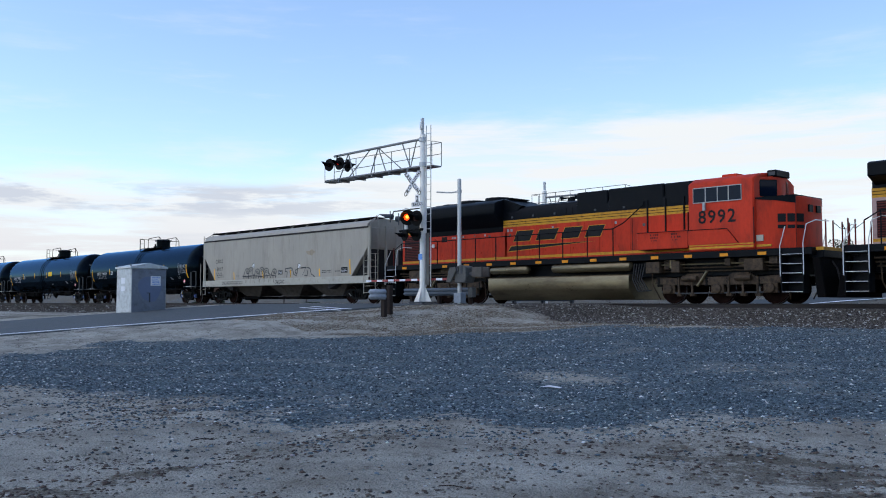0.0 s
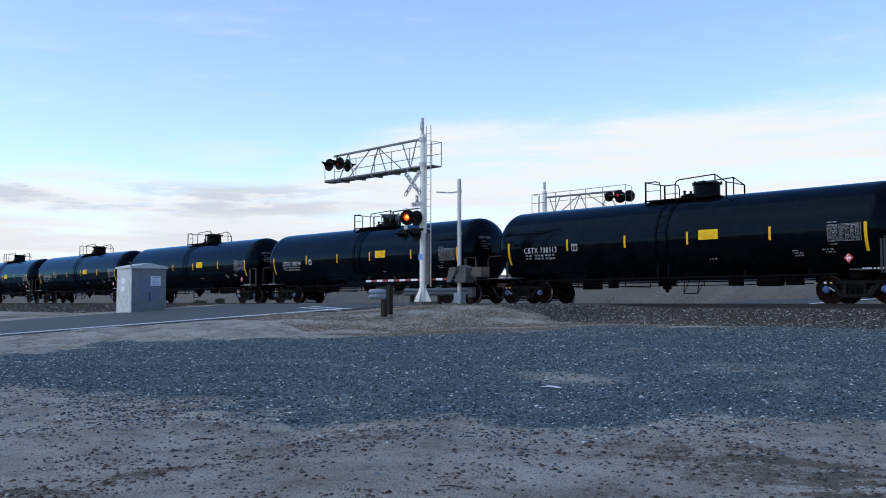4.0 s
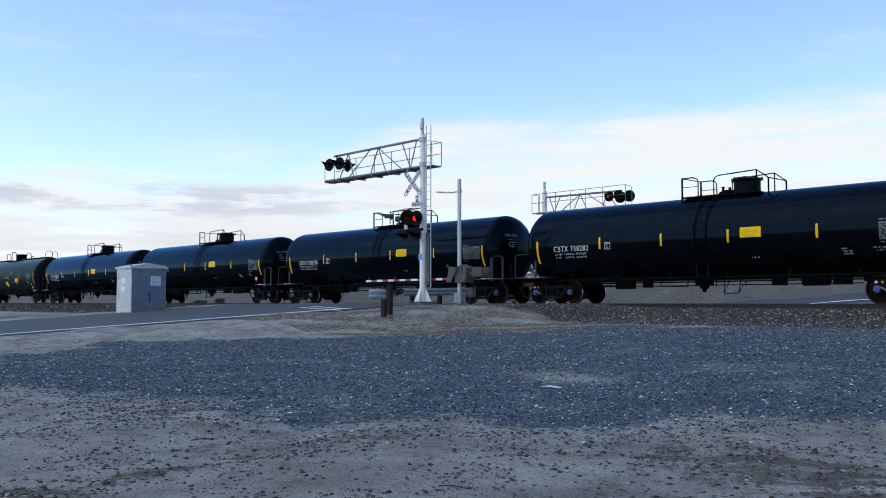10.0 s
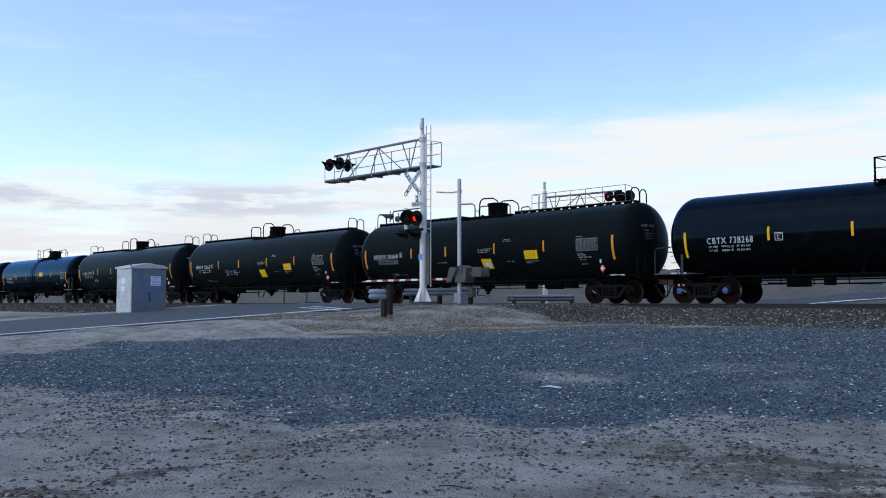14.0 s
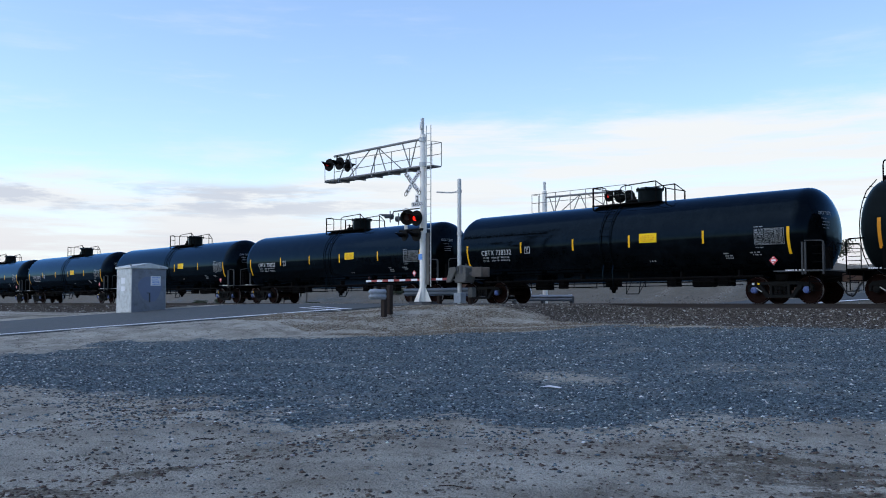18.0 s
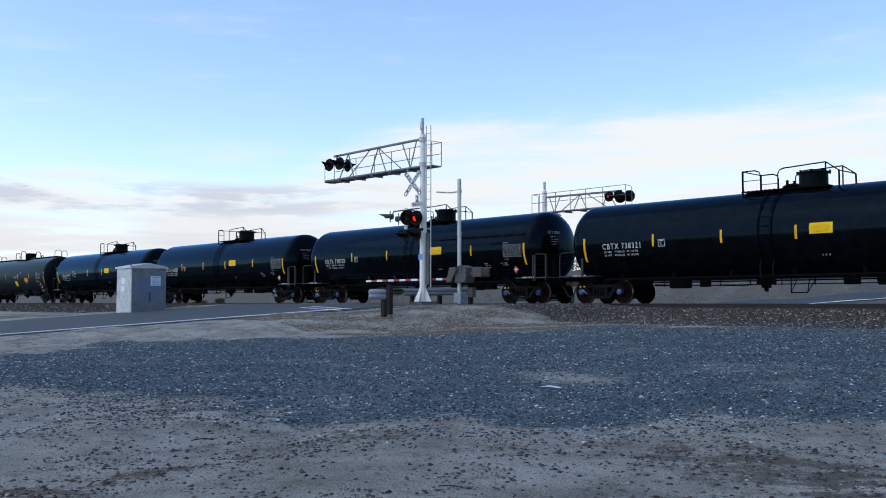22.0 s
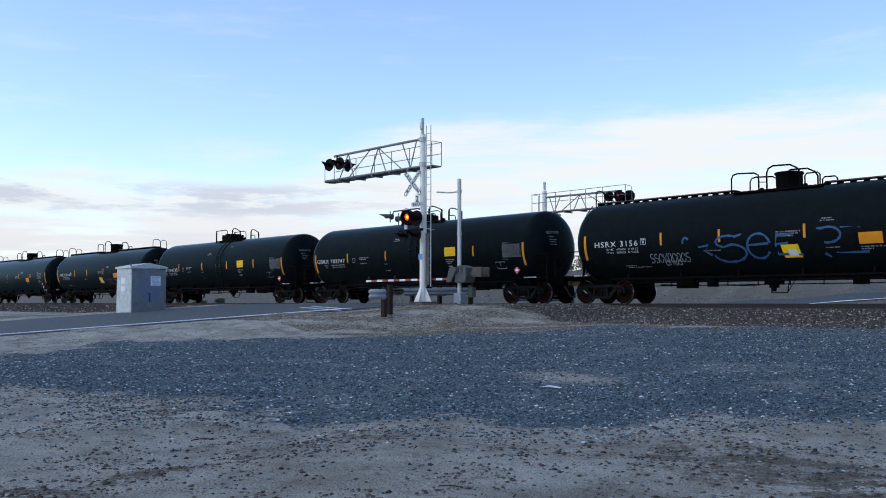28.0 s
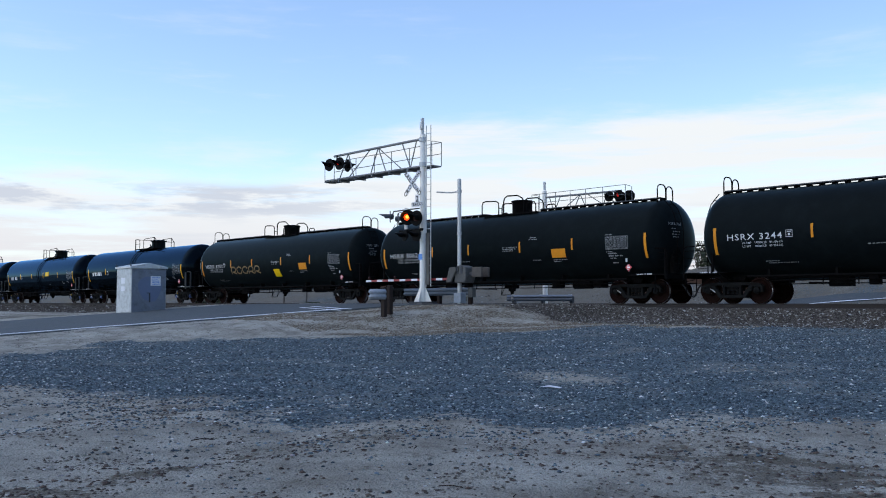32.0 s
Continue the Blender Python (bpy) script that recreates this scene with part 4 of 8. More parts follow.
def platform_gloss(car, steel):
    g = Shape()
    g.span(-1.05, 2.05, -0.72, -0.68, 3.885, 3.935)
    g.span(-1.05, 2.05, -0.68, 0.58, 3.915, 3.932)
    for x in np.arange(-1.0, 2.0, 0.16):
        g.span(x, x + 0.06, -0.70, 0.60, 3.934, 3.952)
    g.span(-1.05, 2.05, 0.58, 0.62, 3.90, 3.935)
    part("grating", g, steel, car)
    for y in (-0.70, 0.60):
        for x, r in ((-1.0, 0.035), (2.42, 0.03)):
            part("railing_post", Shape().tube([(x, y, 3.70), (x, y, 4.66 if x < 0 else 4.36)], r, 6), steel, car)
        h = Shape().tube([(-1.0, y, 4.64), (-0.54, y, 4.64), (-0.38, y, 4.58), (-0.33, y, 4.45), (-0.33, y, 3.94)], 0.022, 6)
        part("railing", h, steel, car)
        h = Shape().tube([(0.31, y, 3.94), (0.31, y, 4.46), (0.37, y, 4.57), (0.50, y, 4.62), (1.98, y, 4.68), (2.42, y, 4.36)], 0.022, 6)
        h.tube([(1.98, y, 4.68), (1.98, y, 3.94)], 0.024, 6)
        part("railing", h, steel, car)
        part("railing", Shape().tube([(-0.33, y, 4.3), (-1.0, y, 4.3)], 0.013, 5), steel, car)
    part("railing_end", Shape().tube([(-1.0, -0.7, 4.64), (-1.0, 0.6, 4.64)], 0.020, 6), steel, car)
    part("railing_end", Shape().tube([(2.42, -0.7, 4.36), (2.42, 0.6, 4.36)], 0.020, 6), steel, car)
    d = Shape().lathe([(3.85, 0.47), (4.40, 0.47), (4.42, 0.53), (4.47, 0.53), (4.49, 0.46)], "z", 28, at=(1.24, 0, 0))
    dome = part("manway", d, MATTE, car)
    l = Shape().lathe([(4.485, 0.43), (4.53, 0.41), (4.55, 0.2)], "z", 24, at=(1.24, 0, 0))
    part("lid", l, steel, dome)
    for i in range(8):
        a = 2 * math.pi * (i + 0.4) / 8
        part("lid_bolt", Shape().box(1.24 + 0.52 * math.cos(a), 0.52 * math.sin(a), 4.46, 0.055, 0.055, 0.13), steel, dome)
    part("valve_cover", Shape().lathe([(3.9, 0.33), (4.0, 0.33), (4.02, 0.36), (4.06, 0.36), (4.12, 0.24), (4.15, 0.1)], "z", 20, at=(0.52, 0, 0)), steel, car, "low round black valve cover", smooth=30)
    for x, y, h in ((0.40, -0.2, 0.25), (0.62, -0.12, 0.22), (0.74, 0.15, 0.2)):
        v = Shape().lathe([(4.0, 0.045), (3.96 + h, 0.045), (3.98 + h, 0.075), (4.01 + h, 0.03)], "z", 10, at=(x, y, 0))
        part("valve", v, steel, car)


def platform_matte(car, steel, long_boards=True, half=7.64, dx=-0.12):
    """Top platform of the dull cars; with long_boards a running board and end hoops as well."""
    g0, g1 = (-1.75, 1.55) if long_boards else (-1.56, 1.44)
    g = Shape()
    for x in np.arange(g0, g1, 0.16):
        g.span(x, x + 0.06, -0.73, 0.60, 3.940, 3.960)
    g.span(g0, g1, -0.75, -0.70, 3.89, 3.945)
    g.span(g0, g1, -0.70, 0.6, 3.918, 3.938)
    part("grating", g, steel, car)
    for y in (-0.72, 0.60):
        if long_boards:
            part("railing", Shape().tube([(-1.72, y, 3.95), (-1.72, y, 4.42), (-1.66, y, 4.56), (-1.5, y, 4.60), (-0.85, y, 4.56), (-0.70, y, 4.48), (-0.68, y, 4.3), (-0.68, y, 3.95)], 0.028, 6), steel, car)
            part("railing", Shape().tube([(-0.38, y, 3.95), (-0.38, y, 4.5), (-0.32, y, 4.66), (-0.15, y, 4.74), (0.45, y, 4.72), (0.72, y, 4.58), (0.82, y, 4.42), (0.82, y, 3.95)], 0.03, 6), steel, car)
            part("railing", Shape().tube([(0.98, y, 3.95), (0.98, y, 4.28), (1.05, y, 4.36), (1.42, y, 4.36), (1.5, y, 4.28), (1.5, y, 3.95)], 0.026, 6), steel, car)
            part("railing", Shape().tube([(-0.68, y, 4.22), (-0.38, y, 4.20)], 0.016, 5), steel, car)
        else:
            part("railing_post", Shape().tube([(-1.50, y, 3.85), (-1.50, y, 4.62)], 0.045, 6), steel, car)
            part("railing", Shape().tube([(-1.50, y, 4.60), (-0.34, y, 4.62), (-0.16, y, 4.55), (-0.12, y, 4.4), (-0.12, y, 3.95)], 0.024, 6), steel, car)
            part("railing_post", Shape().tube([(0.48, y, 3.85), (0.48, y, 4.56)], 0.045, 6), steel, car)
            part("railing", Shape().tube([(0.48, y, 4.5), (0.53, y, 4.62), (0.64, y, 4.67), (0.9, y, 4.63), (1.40, y, 4.44)], 0.030, 6), steel, car)
            part("railing", Shape().tube([(0.48, y, 4.30), (0.82, y, 4.31), (0.94, y, 4.24), (0.96, y, 3.95)], 0.024, 6), steel, car)
            part("railing_post", Shape().tube([(1.38, y, 4.46), (1.38, y, 3.85)], 0.040, 6), steel, car)
    d = Shape()
    if long_boards:
        d.lathe([(3.85, 0.44), (4.46, 0.45), (4.48, 0.49), (4.55, 0.49), (4.57, 0.40)], "z", 24, at=(0.08, 0, 0))
    else:
        d.span(-1.22, -0.1, -0.5, 0.45, 3.9, 4.34)
        d.lathe([(4.3, 0.5), (4.40, 0.5)], "z", 20, at=(-0.66, 0, 0))
    part("manway", d, steel, car, bevel=0.015)
    for x, y, hh in ((0.75, -0.2, 0.12), (1.2, 0.2, 0.12), (-1.0, 0.1, 0.14)) if long_boards else ((0.6, -0.3, 0.12), (0.75, 0.0, 0.16), (0.9, -0.2, 0.12)):
        part("valve", Shape().lathe([(3.9, 0.07), (3.95 + hh, 0.08), (3.98 + hh, 0.04)], "z", 10, at=(x, y, 0)), steel, car)
    if long_boards:
        for x0, x1 in ((dx - half - 0.08, -1.75), (1.55, dx + half + 0.06)):
            s = Shape()
            s.span(x0, x1, -0.45, -0.06, 4.042, 4.064)
            part("running_board", s, steel, car)
            # The grey strip paints the light that the board's edge reflects.
            part("board_edge", Shape().span(x0, x1, -0.475, -0.45, 4.032, 4.07), GREYSTEEL, car, "board edge with its pale reflection put into grey")
            n = int((x1 - x0) / 0.43)
            for i in range(n + 1):
                x = x0 + (x1 - x0) * i / n
                part("bracket", Shape().span(x - 0.035, x + 0.035, -0.44, -0.1, 3.90, 4.040), steel, car)
        for k in (-1, 1):
            for y0, y1, z in ((-0.62, -0.06, 4.56), (-0.03, 0.42, 4.52)):
                x = k * (half + 0.04) + dx
                h = Shape().tube([(x, y0, 3.85), (x, y0, z - 0.18), (x, y0 + 0.05, z - 0.06), (x, y0 + 0.16, z), (x, y1 - 0.16, z), (x, y1 - 0.05, z - 0.06), (x, y1, z - 0.18), (x, y1, 3.85)], 0.024, 6)
                part("end_hoop", h, steel, car)
            for y in (-0.55, -0.12):
                pts = []
                for i in range(9):
                    zz = 3.95 - 2.75 * i / 8
                    rr = min(0.999, abs(zz - SHELL[1]) / SHELL[0])
                    pts.append((k * (half + 0.07 + 0.78 * math.sqrt(max(0, 1 - rr ** 2.2))) + dx, y, zz))
                part("end_ladder_rail", Shape().tube(pts, 0.018, 5), steel, car)
            for i in range(8):
                zz = 3.75 - 0.33 * i
                rr = min(0.999, abs(zz - SHELL[1]) / SHELL[0])
                x = k * (half + 0.07 + 0.78 * math.sqrt(max(0, 1 - rr ** 2.2))) + dx
                part("rung", Shape().tube([(x, -0.55, zz), (x, -0.12, zz)], 0.013, 5), steel, car)


HALF_GLOSS, HALF_RAIL, HALF_PLAIN = 9.13, 9.085, 9.15


def gloss_car():
    car = thing("tank_car", "glossy black railway tank car with white stencilled marks", "tank car", "tank cars of the train")
    tank_body(car, GLOSS)
    ladder_on_tank(car, -0.02, 0.44, GLOSS)
    platform_gloss(car, UNDER)
    for k in (-1, 1):
        end_gear(car, k, HALF_GLOSS, UNDER, True)
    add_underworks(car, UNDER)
    for x in (-4.2, -1.4, 1.32, 4.48):
        strip(car, x, 2.12, 2.58)
    strip(car, -7.40, 1.64, 2.55, 0.10)
    strip(car, 7.64, 1.64, 2.55, 0.10)
    part("tank_notice", arc_patch(1.78, 2.55, 2.26, 2.61).bent(on_tank()), PLACARD, car, "yellow notice with small print")
    p = bars([(1.92, 2.50, 0.5, 0.035), (1.85, 2.43, 0.6, 0.035), (1.88, 2.36, 0.58, 0.035), (1.95, 2.30, 0.42, 0.03)], 3)
    tagged(part("notice_print", p.bent(on_tank(lift=0.010)), ORANGE, car), kind="stuff")
    data_panel(car, 6.43, 7.50, 1.98, 2.52)
    diamond(car, 7.0, 1.45, 0.155)
    t = Shape()
    for x0, x1, z0, z1 in ((-3.98, -3.70, 2.10, 2.12), (-3.98, -3.70, 2.35, 2.37), (-3.98, -3.96, 2.10, 2.37), (-3.72, -3.70, 2.10, 2.37), (-3.92, -3.76, 2.305, 2.325), (-3.88, -3.80, 2.255, 2.27), (-3.88, -3.80, 2.155, 2.17), (-3.89, -3.875, 2.16, 2.265)):
        t.add([(x0, 0, z0), (x1, 0, z0), (x1, 0, z1), (x0, 0, z1)], [(0, 1, 2, 3)])
    part("boxed_letter", t.bent(on_tank()), WHITEMARK, car)
    tagged(part("small_print", bars([(2.1, 1.55, 0.35, 0.05), (5.2, 1.72, 0.28, 0.04), (5.25, 1.64, 0.3, 0.04), (5.25, 1.56, 0.3, 0.04), (6.2, 1.72, 0.45, 0.045), (6.3, 1.64, 0.35, 0.04)], 21).bent(on_tank()), DIMMARK, car), kind="stuff")
    return car


def rail_car(long=False):
    car = thing("tank_car", "dull black tank car with a running board on top", "tank car", "tank cars of the train")
    half, dx = (7.8, 0.0) if long else (7.64, -0.12)
    set_back(car, dx, lambda: tank_body(car, MATTE, half))
    platform_matte(car, UNDER, True, half, dx)
    set_back(car, 0.0 if long else -0.27, lambda: [end_gear(car, k, HALF_RAIL, UNDER, False) for k in (-1, 1)])
    add_underworks(car, UNDER, 0.3)
    for x in (-4.13, -1.75, 1.33, 4.15):
        strip(car, x, 2.14, 2.60, 0.085, ORANGE)
    strip(car, -7.63, 1.70, 2.64, 0.11, ORANGE)
    strip(car, 7.63, 1.70, 2.64, 0.11, ORANGE)
    tagged(part("small_print", bars([(1.9, 2.72, 0.4, 0.04), (1.85, 2.65, 0.5, 0.035), (0.35, 2.36, 0.85, 0.04), (0.35, 2.29, 0.8, 0.04), (0.35, 2.22, 0.6, 0.035), (3.1, 1.76, 0.75, 0.035), (3.1, 1.69, 0.4, 0.035), (2.0, 1.78, 0.45, 0.03), (-2.4, 1.85, 0.7, 0.03), (-5.9, 1.42, 0.5, 0.03), (-5.8, 1.36, 1.1, 0.03)], 23).bent(on_tank()), DIMMARK, car), kind="stuff")
    data_panel(car, *((5.85, 6.92) if long else (5.80, 6.85)), 2.08, 2.58)
    tagged(part("small_print", bars([(5.9, 1.90, 0.45, 0.05), (5.9, 1.81, 0.7, 0.05), (5.95, 1.72, 0.3, 0.045), (6.0, 1.55, 0.35, 0.04)], 29).bent(on_tank()), DIMMARK, car), kind="stuff")
    diamond(car, 6.95 if long else 6.68, 1.38, 0.15)
    w = Shape().box(6.95 if long else 6.68, -1.43, 1.65, 0.08, 0.012, 0.14)
    part("placard_tag", w, WHITEMARK, car)
    return car


def plain_car():
    car = thing("tank_car", "dull black tank car with a railed top platform", "tank car", "tank cars of the train")
    set_back(car, -0.20, lambda: tank_body(car, MATTE, 7.5))
    ladder_on_tank(car, 0.1, 0.6, MATTE)
    platform_matte(car, UNDER, False)
    set_back(car, -0.24, lambda: [end_gear(car, k, HALF_PLAIN, UNDER, False) for k in (-1, 1)])
    add_underworks(car, UNDER, 2.0)
    for x in (-4.85, -1.78, 1.27, 4.33):
        strip(car, x, 2.10, 2.56, 0.085, ORANGE)
    strip(car, -7.66, 1.62, 2.58, 0.11, ORANGE)
    strip(car, 7.3, 1.62, 2.58, 0.11, ORANGE)
    part("tank_notice", arc_patch(2.48, 3.18, 2.15, 2.56).bent(on_tank()), PLACARD, car, "yellow notice with small print")
    p = bars([(2.56, 2.46, 0.52, 0.035), (2.55, 2.38, 0.55, 0.035), (2.62, 2.23, 0.42, 0.04)], 31)
    tagged(part("notice_print", p.bent(on_tank(lift=0.010)), ORANGE, car), kind="stuff")
    tagged(part("small_print", bars([(-1.2, 3.1, 0.3, 0.045), (-1.25, 3.02, 0.45, 0.04), (1.0, 3.45, 0.4, 0.04), (2.5, 1.98, 0.65, 0.035), (2.5, 1.9, 0.5, 0.03), (2.55, 1.82, 0.4, 0.035), (2.6, 1.66, 0.3, 0.06), (-3.85, 2.28, 0.75, 0.045), (-3.85, 2.2, 0.55, 0.045), (-3.8, 2.0, 0.5, 0.035), (-1.95, 1.92, 0.35, 0.03), (-1.95, 1.6, 0.4, 0.03)], 37).bent(on_tank()), DIMMARK, car), kind="stuff")
    data_panel(car, 6.1, 7.15, 1.98, 2.52)
    f = Shape()
    for x0, x1, z0, z1 in ((5.6, 6.15, 1.50, 1.52), (5.6, 6.15, 1.78, 1.80), (5.6, 5.62, 1.5, 1.8), (6.13, 6.15, 1.5, 1.8), (5.85, 5.87, 1.6, 1.8), (-4.42, -4.2, 2.08, 2.095), (-4.42, -4.2, 2.29, 2.305), (-4.42, -4.405, 2.08, 2.3), (-4.215, -4.2, 2.08, 2.3)):
        f.add([(x0, 0, z0), (x1, 0, z0), (x1, 0, z1), (x0, 0, z1)], [(0, 1, 2, 3)])
    part("printed_frame", f.bent(on_tank()), DIMMARK, car)
    diamond(car, 6.74, 1.42)
    return car


# kind, marks, length of the stencil, extra paint
TRAIN = [("gloss", "CBTX 738318"), ("gloss", "CBTX 738313"), ("gloss", "CBTX 738314"), ("gloss", "CBTX 738311"), ("gloss", "CBTX 738315"),
         ("gloss", "CBTX 738312"), ("gloss", "CBTX 738282"), ("gloss", "CBTX 738276"), ("gloss", "CBTX 738308"), ("gloss", "CBTX 738268"),
         ("long", "HSRX 3064"), ("long", "HSRX 3267"), ("long", "HSRX 3157"),
         ("gloss", "CBTX 738332"), ("gloss", "CBTX 738322"), ("gloss", "CBTX 738325"), ("gloss", "CBTX 738321"), ("gloss", "CBTX 738320"),
         ("gloss", "CBTX 738327"), ("gloss", "CBTX 738317"),
         ("rail", "HSRX 3137"), ("rail", "HSRX 3156"), ("plain", "GBRX 703747"), ("plain", "GBRX 703735"),
         ("rail", "HSRX 3244"), ("rail", "HSRX 3062"), ("rail", "HSRX 3251"), ("gloss", ""), ("gloss", ""), ("gloss", ""), ("gloss", "")]
HALF = {"gloss": HALF_GLOSS, "rail": HALF_RAIL, "long": HALF_RAIL, "plain": HALF_PLAIN}
MAKE = {"gloss": gloss_car, "rail": rail_car, "long": lambda: rail_car(True), "plain": plain_car}
MOVING = []     # (thing, X of its origin at the start)


def scribble(seed, x0, z0, x1, z1, n):
    """Looping spray-can letters between two corners, as stroke paths."""
    rng = random.Random(seed)
    paths, w = [], (x1 - x0) / n
    for i in range(n):
        cx, h = x0 + (i + 0.5) * w, (z1 - z0)
        kind = rng.randrange(4)
        if kind == 0:
            paths.append(arc(cx, z0 + h * 0.5, w * 0.42, h * 0.45, 20, 350, 14))
        elif kind == 1:
            paths.append([(cx - w * .4, z0)] + arc(cx, z0 + h * .62, w * .38, h * .35, 180, -120, 10) + [(cx + w * .45, z0 + h * .05)])
        elif kind == 2:
            paths.append(arc(cx, z0 + h * .72, w * .36, h * .24, 40, 270, 9) + arc(cx, z0 + h * .27, w * .4, h * .25, 90, -150, 9))
        else:
            paths.append([(cx - w * .42, z0 + h * .95), (cx - w * .3, z0 + h * .1), (cx, z0 + h * .75), (cx + w * .28, z0 + h * .05), (cx + w * .44, z0 + h)])
    return paths


def own_paint(car, i, kind):
    """Notices and spray paint that only some of the cars carry."""
    def sheet(name, x0, x1, z0, z1, paint, label, lean=0.0):
        s = arc_patch(x0, x1, z0, z1)
        s.v = [(x - lean * (z - z0), y, z) for x, y, z in s.v]
        return part(name, s.bent(on_tank()), paint, car, label)

    def spray(paths, width, paint, label):
        for p in paths:
            part("spray_stroke", ribbon([p], width).bent(on_tank(lift=0.008)), paint, car, label)
    if kind in ("rail", "long"):
        bright = i in (10, 11)
        n = sheet("tank_notice", 3.06, 3.79, 1.86, 2.22, PLACARD if bright else ORANGE, "yellow notice with small print" if bright else "blank orange notice sheet")
        if bright:
            p = bars([(3.14, 2.13, 0.58, 0.04), (3.12, 2.06, 0.6, 0.035), (3.12, 1.98, 0.58, 0.04), (3.14, 1.91, 0.5, 0.03)], 41)
            tagged(part("notice_print", p.bent(on_tank(lift=0.010)), ORANGE, n), kind="stuff")
        if i == 25:
            return
        y = sheet("tank_notice", 0.55, 1.15, 1.52, 1.95, PLACARD, "yellow notice with a white label, set askew", 0.18)
        if i % 3 != 2:
            lab = arc_patch(0.74, 1.06, 1.58, 1.80)
            lab.v = [(a - 0.18 * (c - 1.52), b, c) for a, b, c in lab.v]
            part("notice_label", lab.bent(on_tank(lift=0.010)), WHITEMARK, y)
    if i == 21:
        q = lambda cx, cz, rx, rz, a, b: arc(cx, cz, rx, rz, a, b, 14)
        blue = [q(-3.1, 2.2, 0.12, 0.16, 30, 200), [(-2.6, 2.0), (-2.2, 2.05), (-2.35, 1.85), (-2.1, 1.7)],
                [(-0.9, 2.38)] + q(-1.45, 2.15, 0.45, 0.2, 50, 250) + q(-1.4, 1.75, 0.62, 0.3, 80, -170),
                q(-0.3, 1.95, 0.42, 0.42, 10, 330), [(-0.75, 1.98), (0.05, 2.02)],
                [(0.9, 2.3), (0.35, 2.25), (0.3, 1.98), (0.75, 2.0)], [(0.3, 1.98), (0.35, 1.65), (1.2, 1.6)],
                [(1.75, 2.45), (1.95, 1.6), (2.1, 1.5)], [(1.75, 2.42)] + q(2.1, 2.2, 0.4, 0.25, 120, -110),
                [(2.5, 2.42), (3.1, 2.42), (2.3, 1.62), (3.3, 1.62), (3.3, 1.75)]]
        spray(blue, 0.075, GRAFBLUE, "blue sprayed lettering stroke")
        spray(scribble(5, -4.7, 1.50, -3.0, 1.84, 9) + scribble(6, -4.1, 1.40, -3.4, 1.56, 4), 0.022, GRAFWHITE, "pale sprayed tag stroke")
    elif i == 24:
        spray(scribble(9, 1.2, 1.3, 3.4, 1.85, 8) + scribble(10, 3.4, 1.6, 6.2, 1.9, 7), 0.03, GRAFRED, "faded red sprayed tag stroke")
    elif i == 12:
        spray(scribble(12, -5.0, 1.60, -4.35, 1.82, 5), 0.035, GRAFWHITE, "pale sprayed tag stroke")
        spray(scribble(13, 1.3, 1.42, 2.9, 1.58, 10), 0.012, GRAFWHITE, "pale sprayed tag stroke")
    elif i == 26:
        spray(scribble(15, -4.2, 1.75, -0.9, 2.2, 5), 0.07, GRAFGOLD, "ochre sprayed lettering stroke")
    elif i == 11:
        spray(scribble(16, -3.4, 1.7, -2.0, 2.0, 4), 0.04, GRAFWHITE, "pale sprayed tag stroke")


def couple_train():
    protos = {}
    front = -54.2
    for i, (kind, text) in enumerate(TRAIN):
        x = front - HALF[kind]
        front = x - HALF[kind]
        if kind not in protos:
            set_shell(kind)
            car = protos[kind] = MAKE[kind]()
        else:
            car = None
        MOVING.append([kind, text, x, car])
    for entry in MOVING:
        if entry[3] is None:
            entry[3] = copy_thing(protos[entry[0]], Matrix.Identity(4))
    for i, (kind, text, x, car) in enumerate(MOVING):
        car.matrix_basis = Matrix.Translation((x, 0, 0))
        set_shell(kind)
        own_paint(car, i, kind)
        if kind == "gloss" and text:
            marks(car, text, -6.52, 2.09, 0.225, 1.76, [(-6.46, 1.95, 0.4, 0.065), (-6.0, 1.95, 1.1, 0.065), (-6.46, 1.82, 0.3, 0.065), (-5.9, 1.82, 1.0, 0.065)], i, 7.7)
        elif kind == "gloss":
            part("stencil", bars([(-6.62, 2.07, 1.86, 0.26)], i).bent(on_tank()), WHITEMARK, car)
        elif kind in ("rail", "long"):
            marks(car, text, *((-7.15, 2.17, 0.215, 2.0) if kind == "rail" else (-6.92, 2.17, 0.215, 1.80)), [(-6.6, 2.03, 0.35, 0.06), (-6.05, 2.03, 0.9, 0.06), (-6.6, 1.91, 0.3, 0.06), (-6.0, 1.91, 0.85, 0.06)], i, 7.52 if kind == "rail" else 7.8)
            b = Shape()
            for x0, x1, z0, z1 in ((-4.88, -4.6, 2.17, 2.185), (-4.88, -4.6, 2.44, 2.455), (-4.88, -4.865, 2.17, 2.455), (-4.615, -4.6, 2.17, 2.455), (-4.83, -4.65, 2.37, 2.405), (-4.78, -4.70, 2.23, 2.32)):
                q = [(a * 0.82 - 1.02, 0.42 + c * 0.82) for a, c in ((x0, z0), (x1, z0), (x1, z1), (x0, z1))]
                b.add([(a, 0, c) for a, c in q], [(0, 1, 2, 3)])
            part("boxed_letter", b.bent(on_tank()), WHITEMARK, car)
        else:
            marks(car, text, -7.5, 2.10, 0.205, 2.42, [(-6.85, 1.97, 0.35, 0.05), (-6.3, 1.97, 0.6, 0.05), (-5.6, 1.97, 0.5, 0.05), (-6.8, 1.86, 0.25, 0.05), (-6.2, 1.86, 0.55, 0.05), (-5.6, 1.86, 0.5, 0.05)], i, 7.3, True)


couple_train()


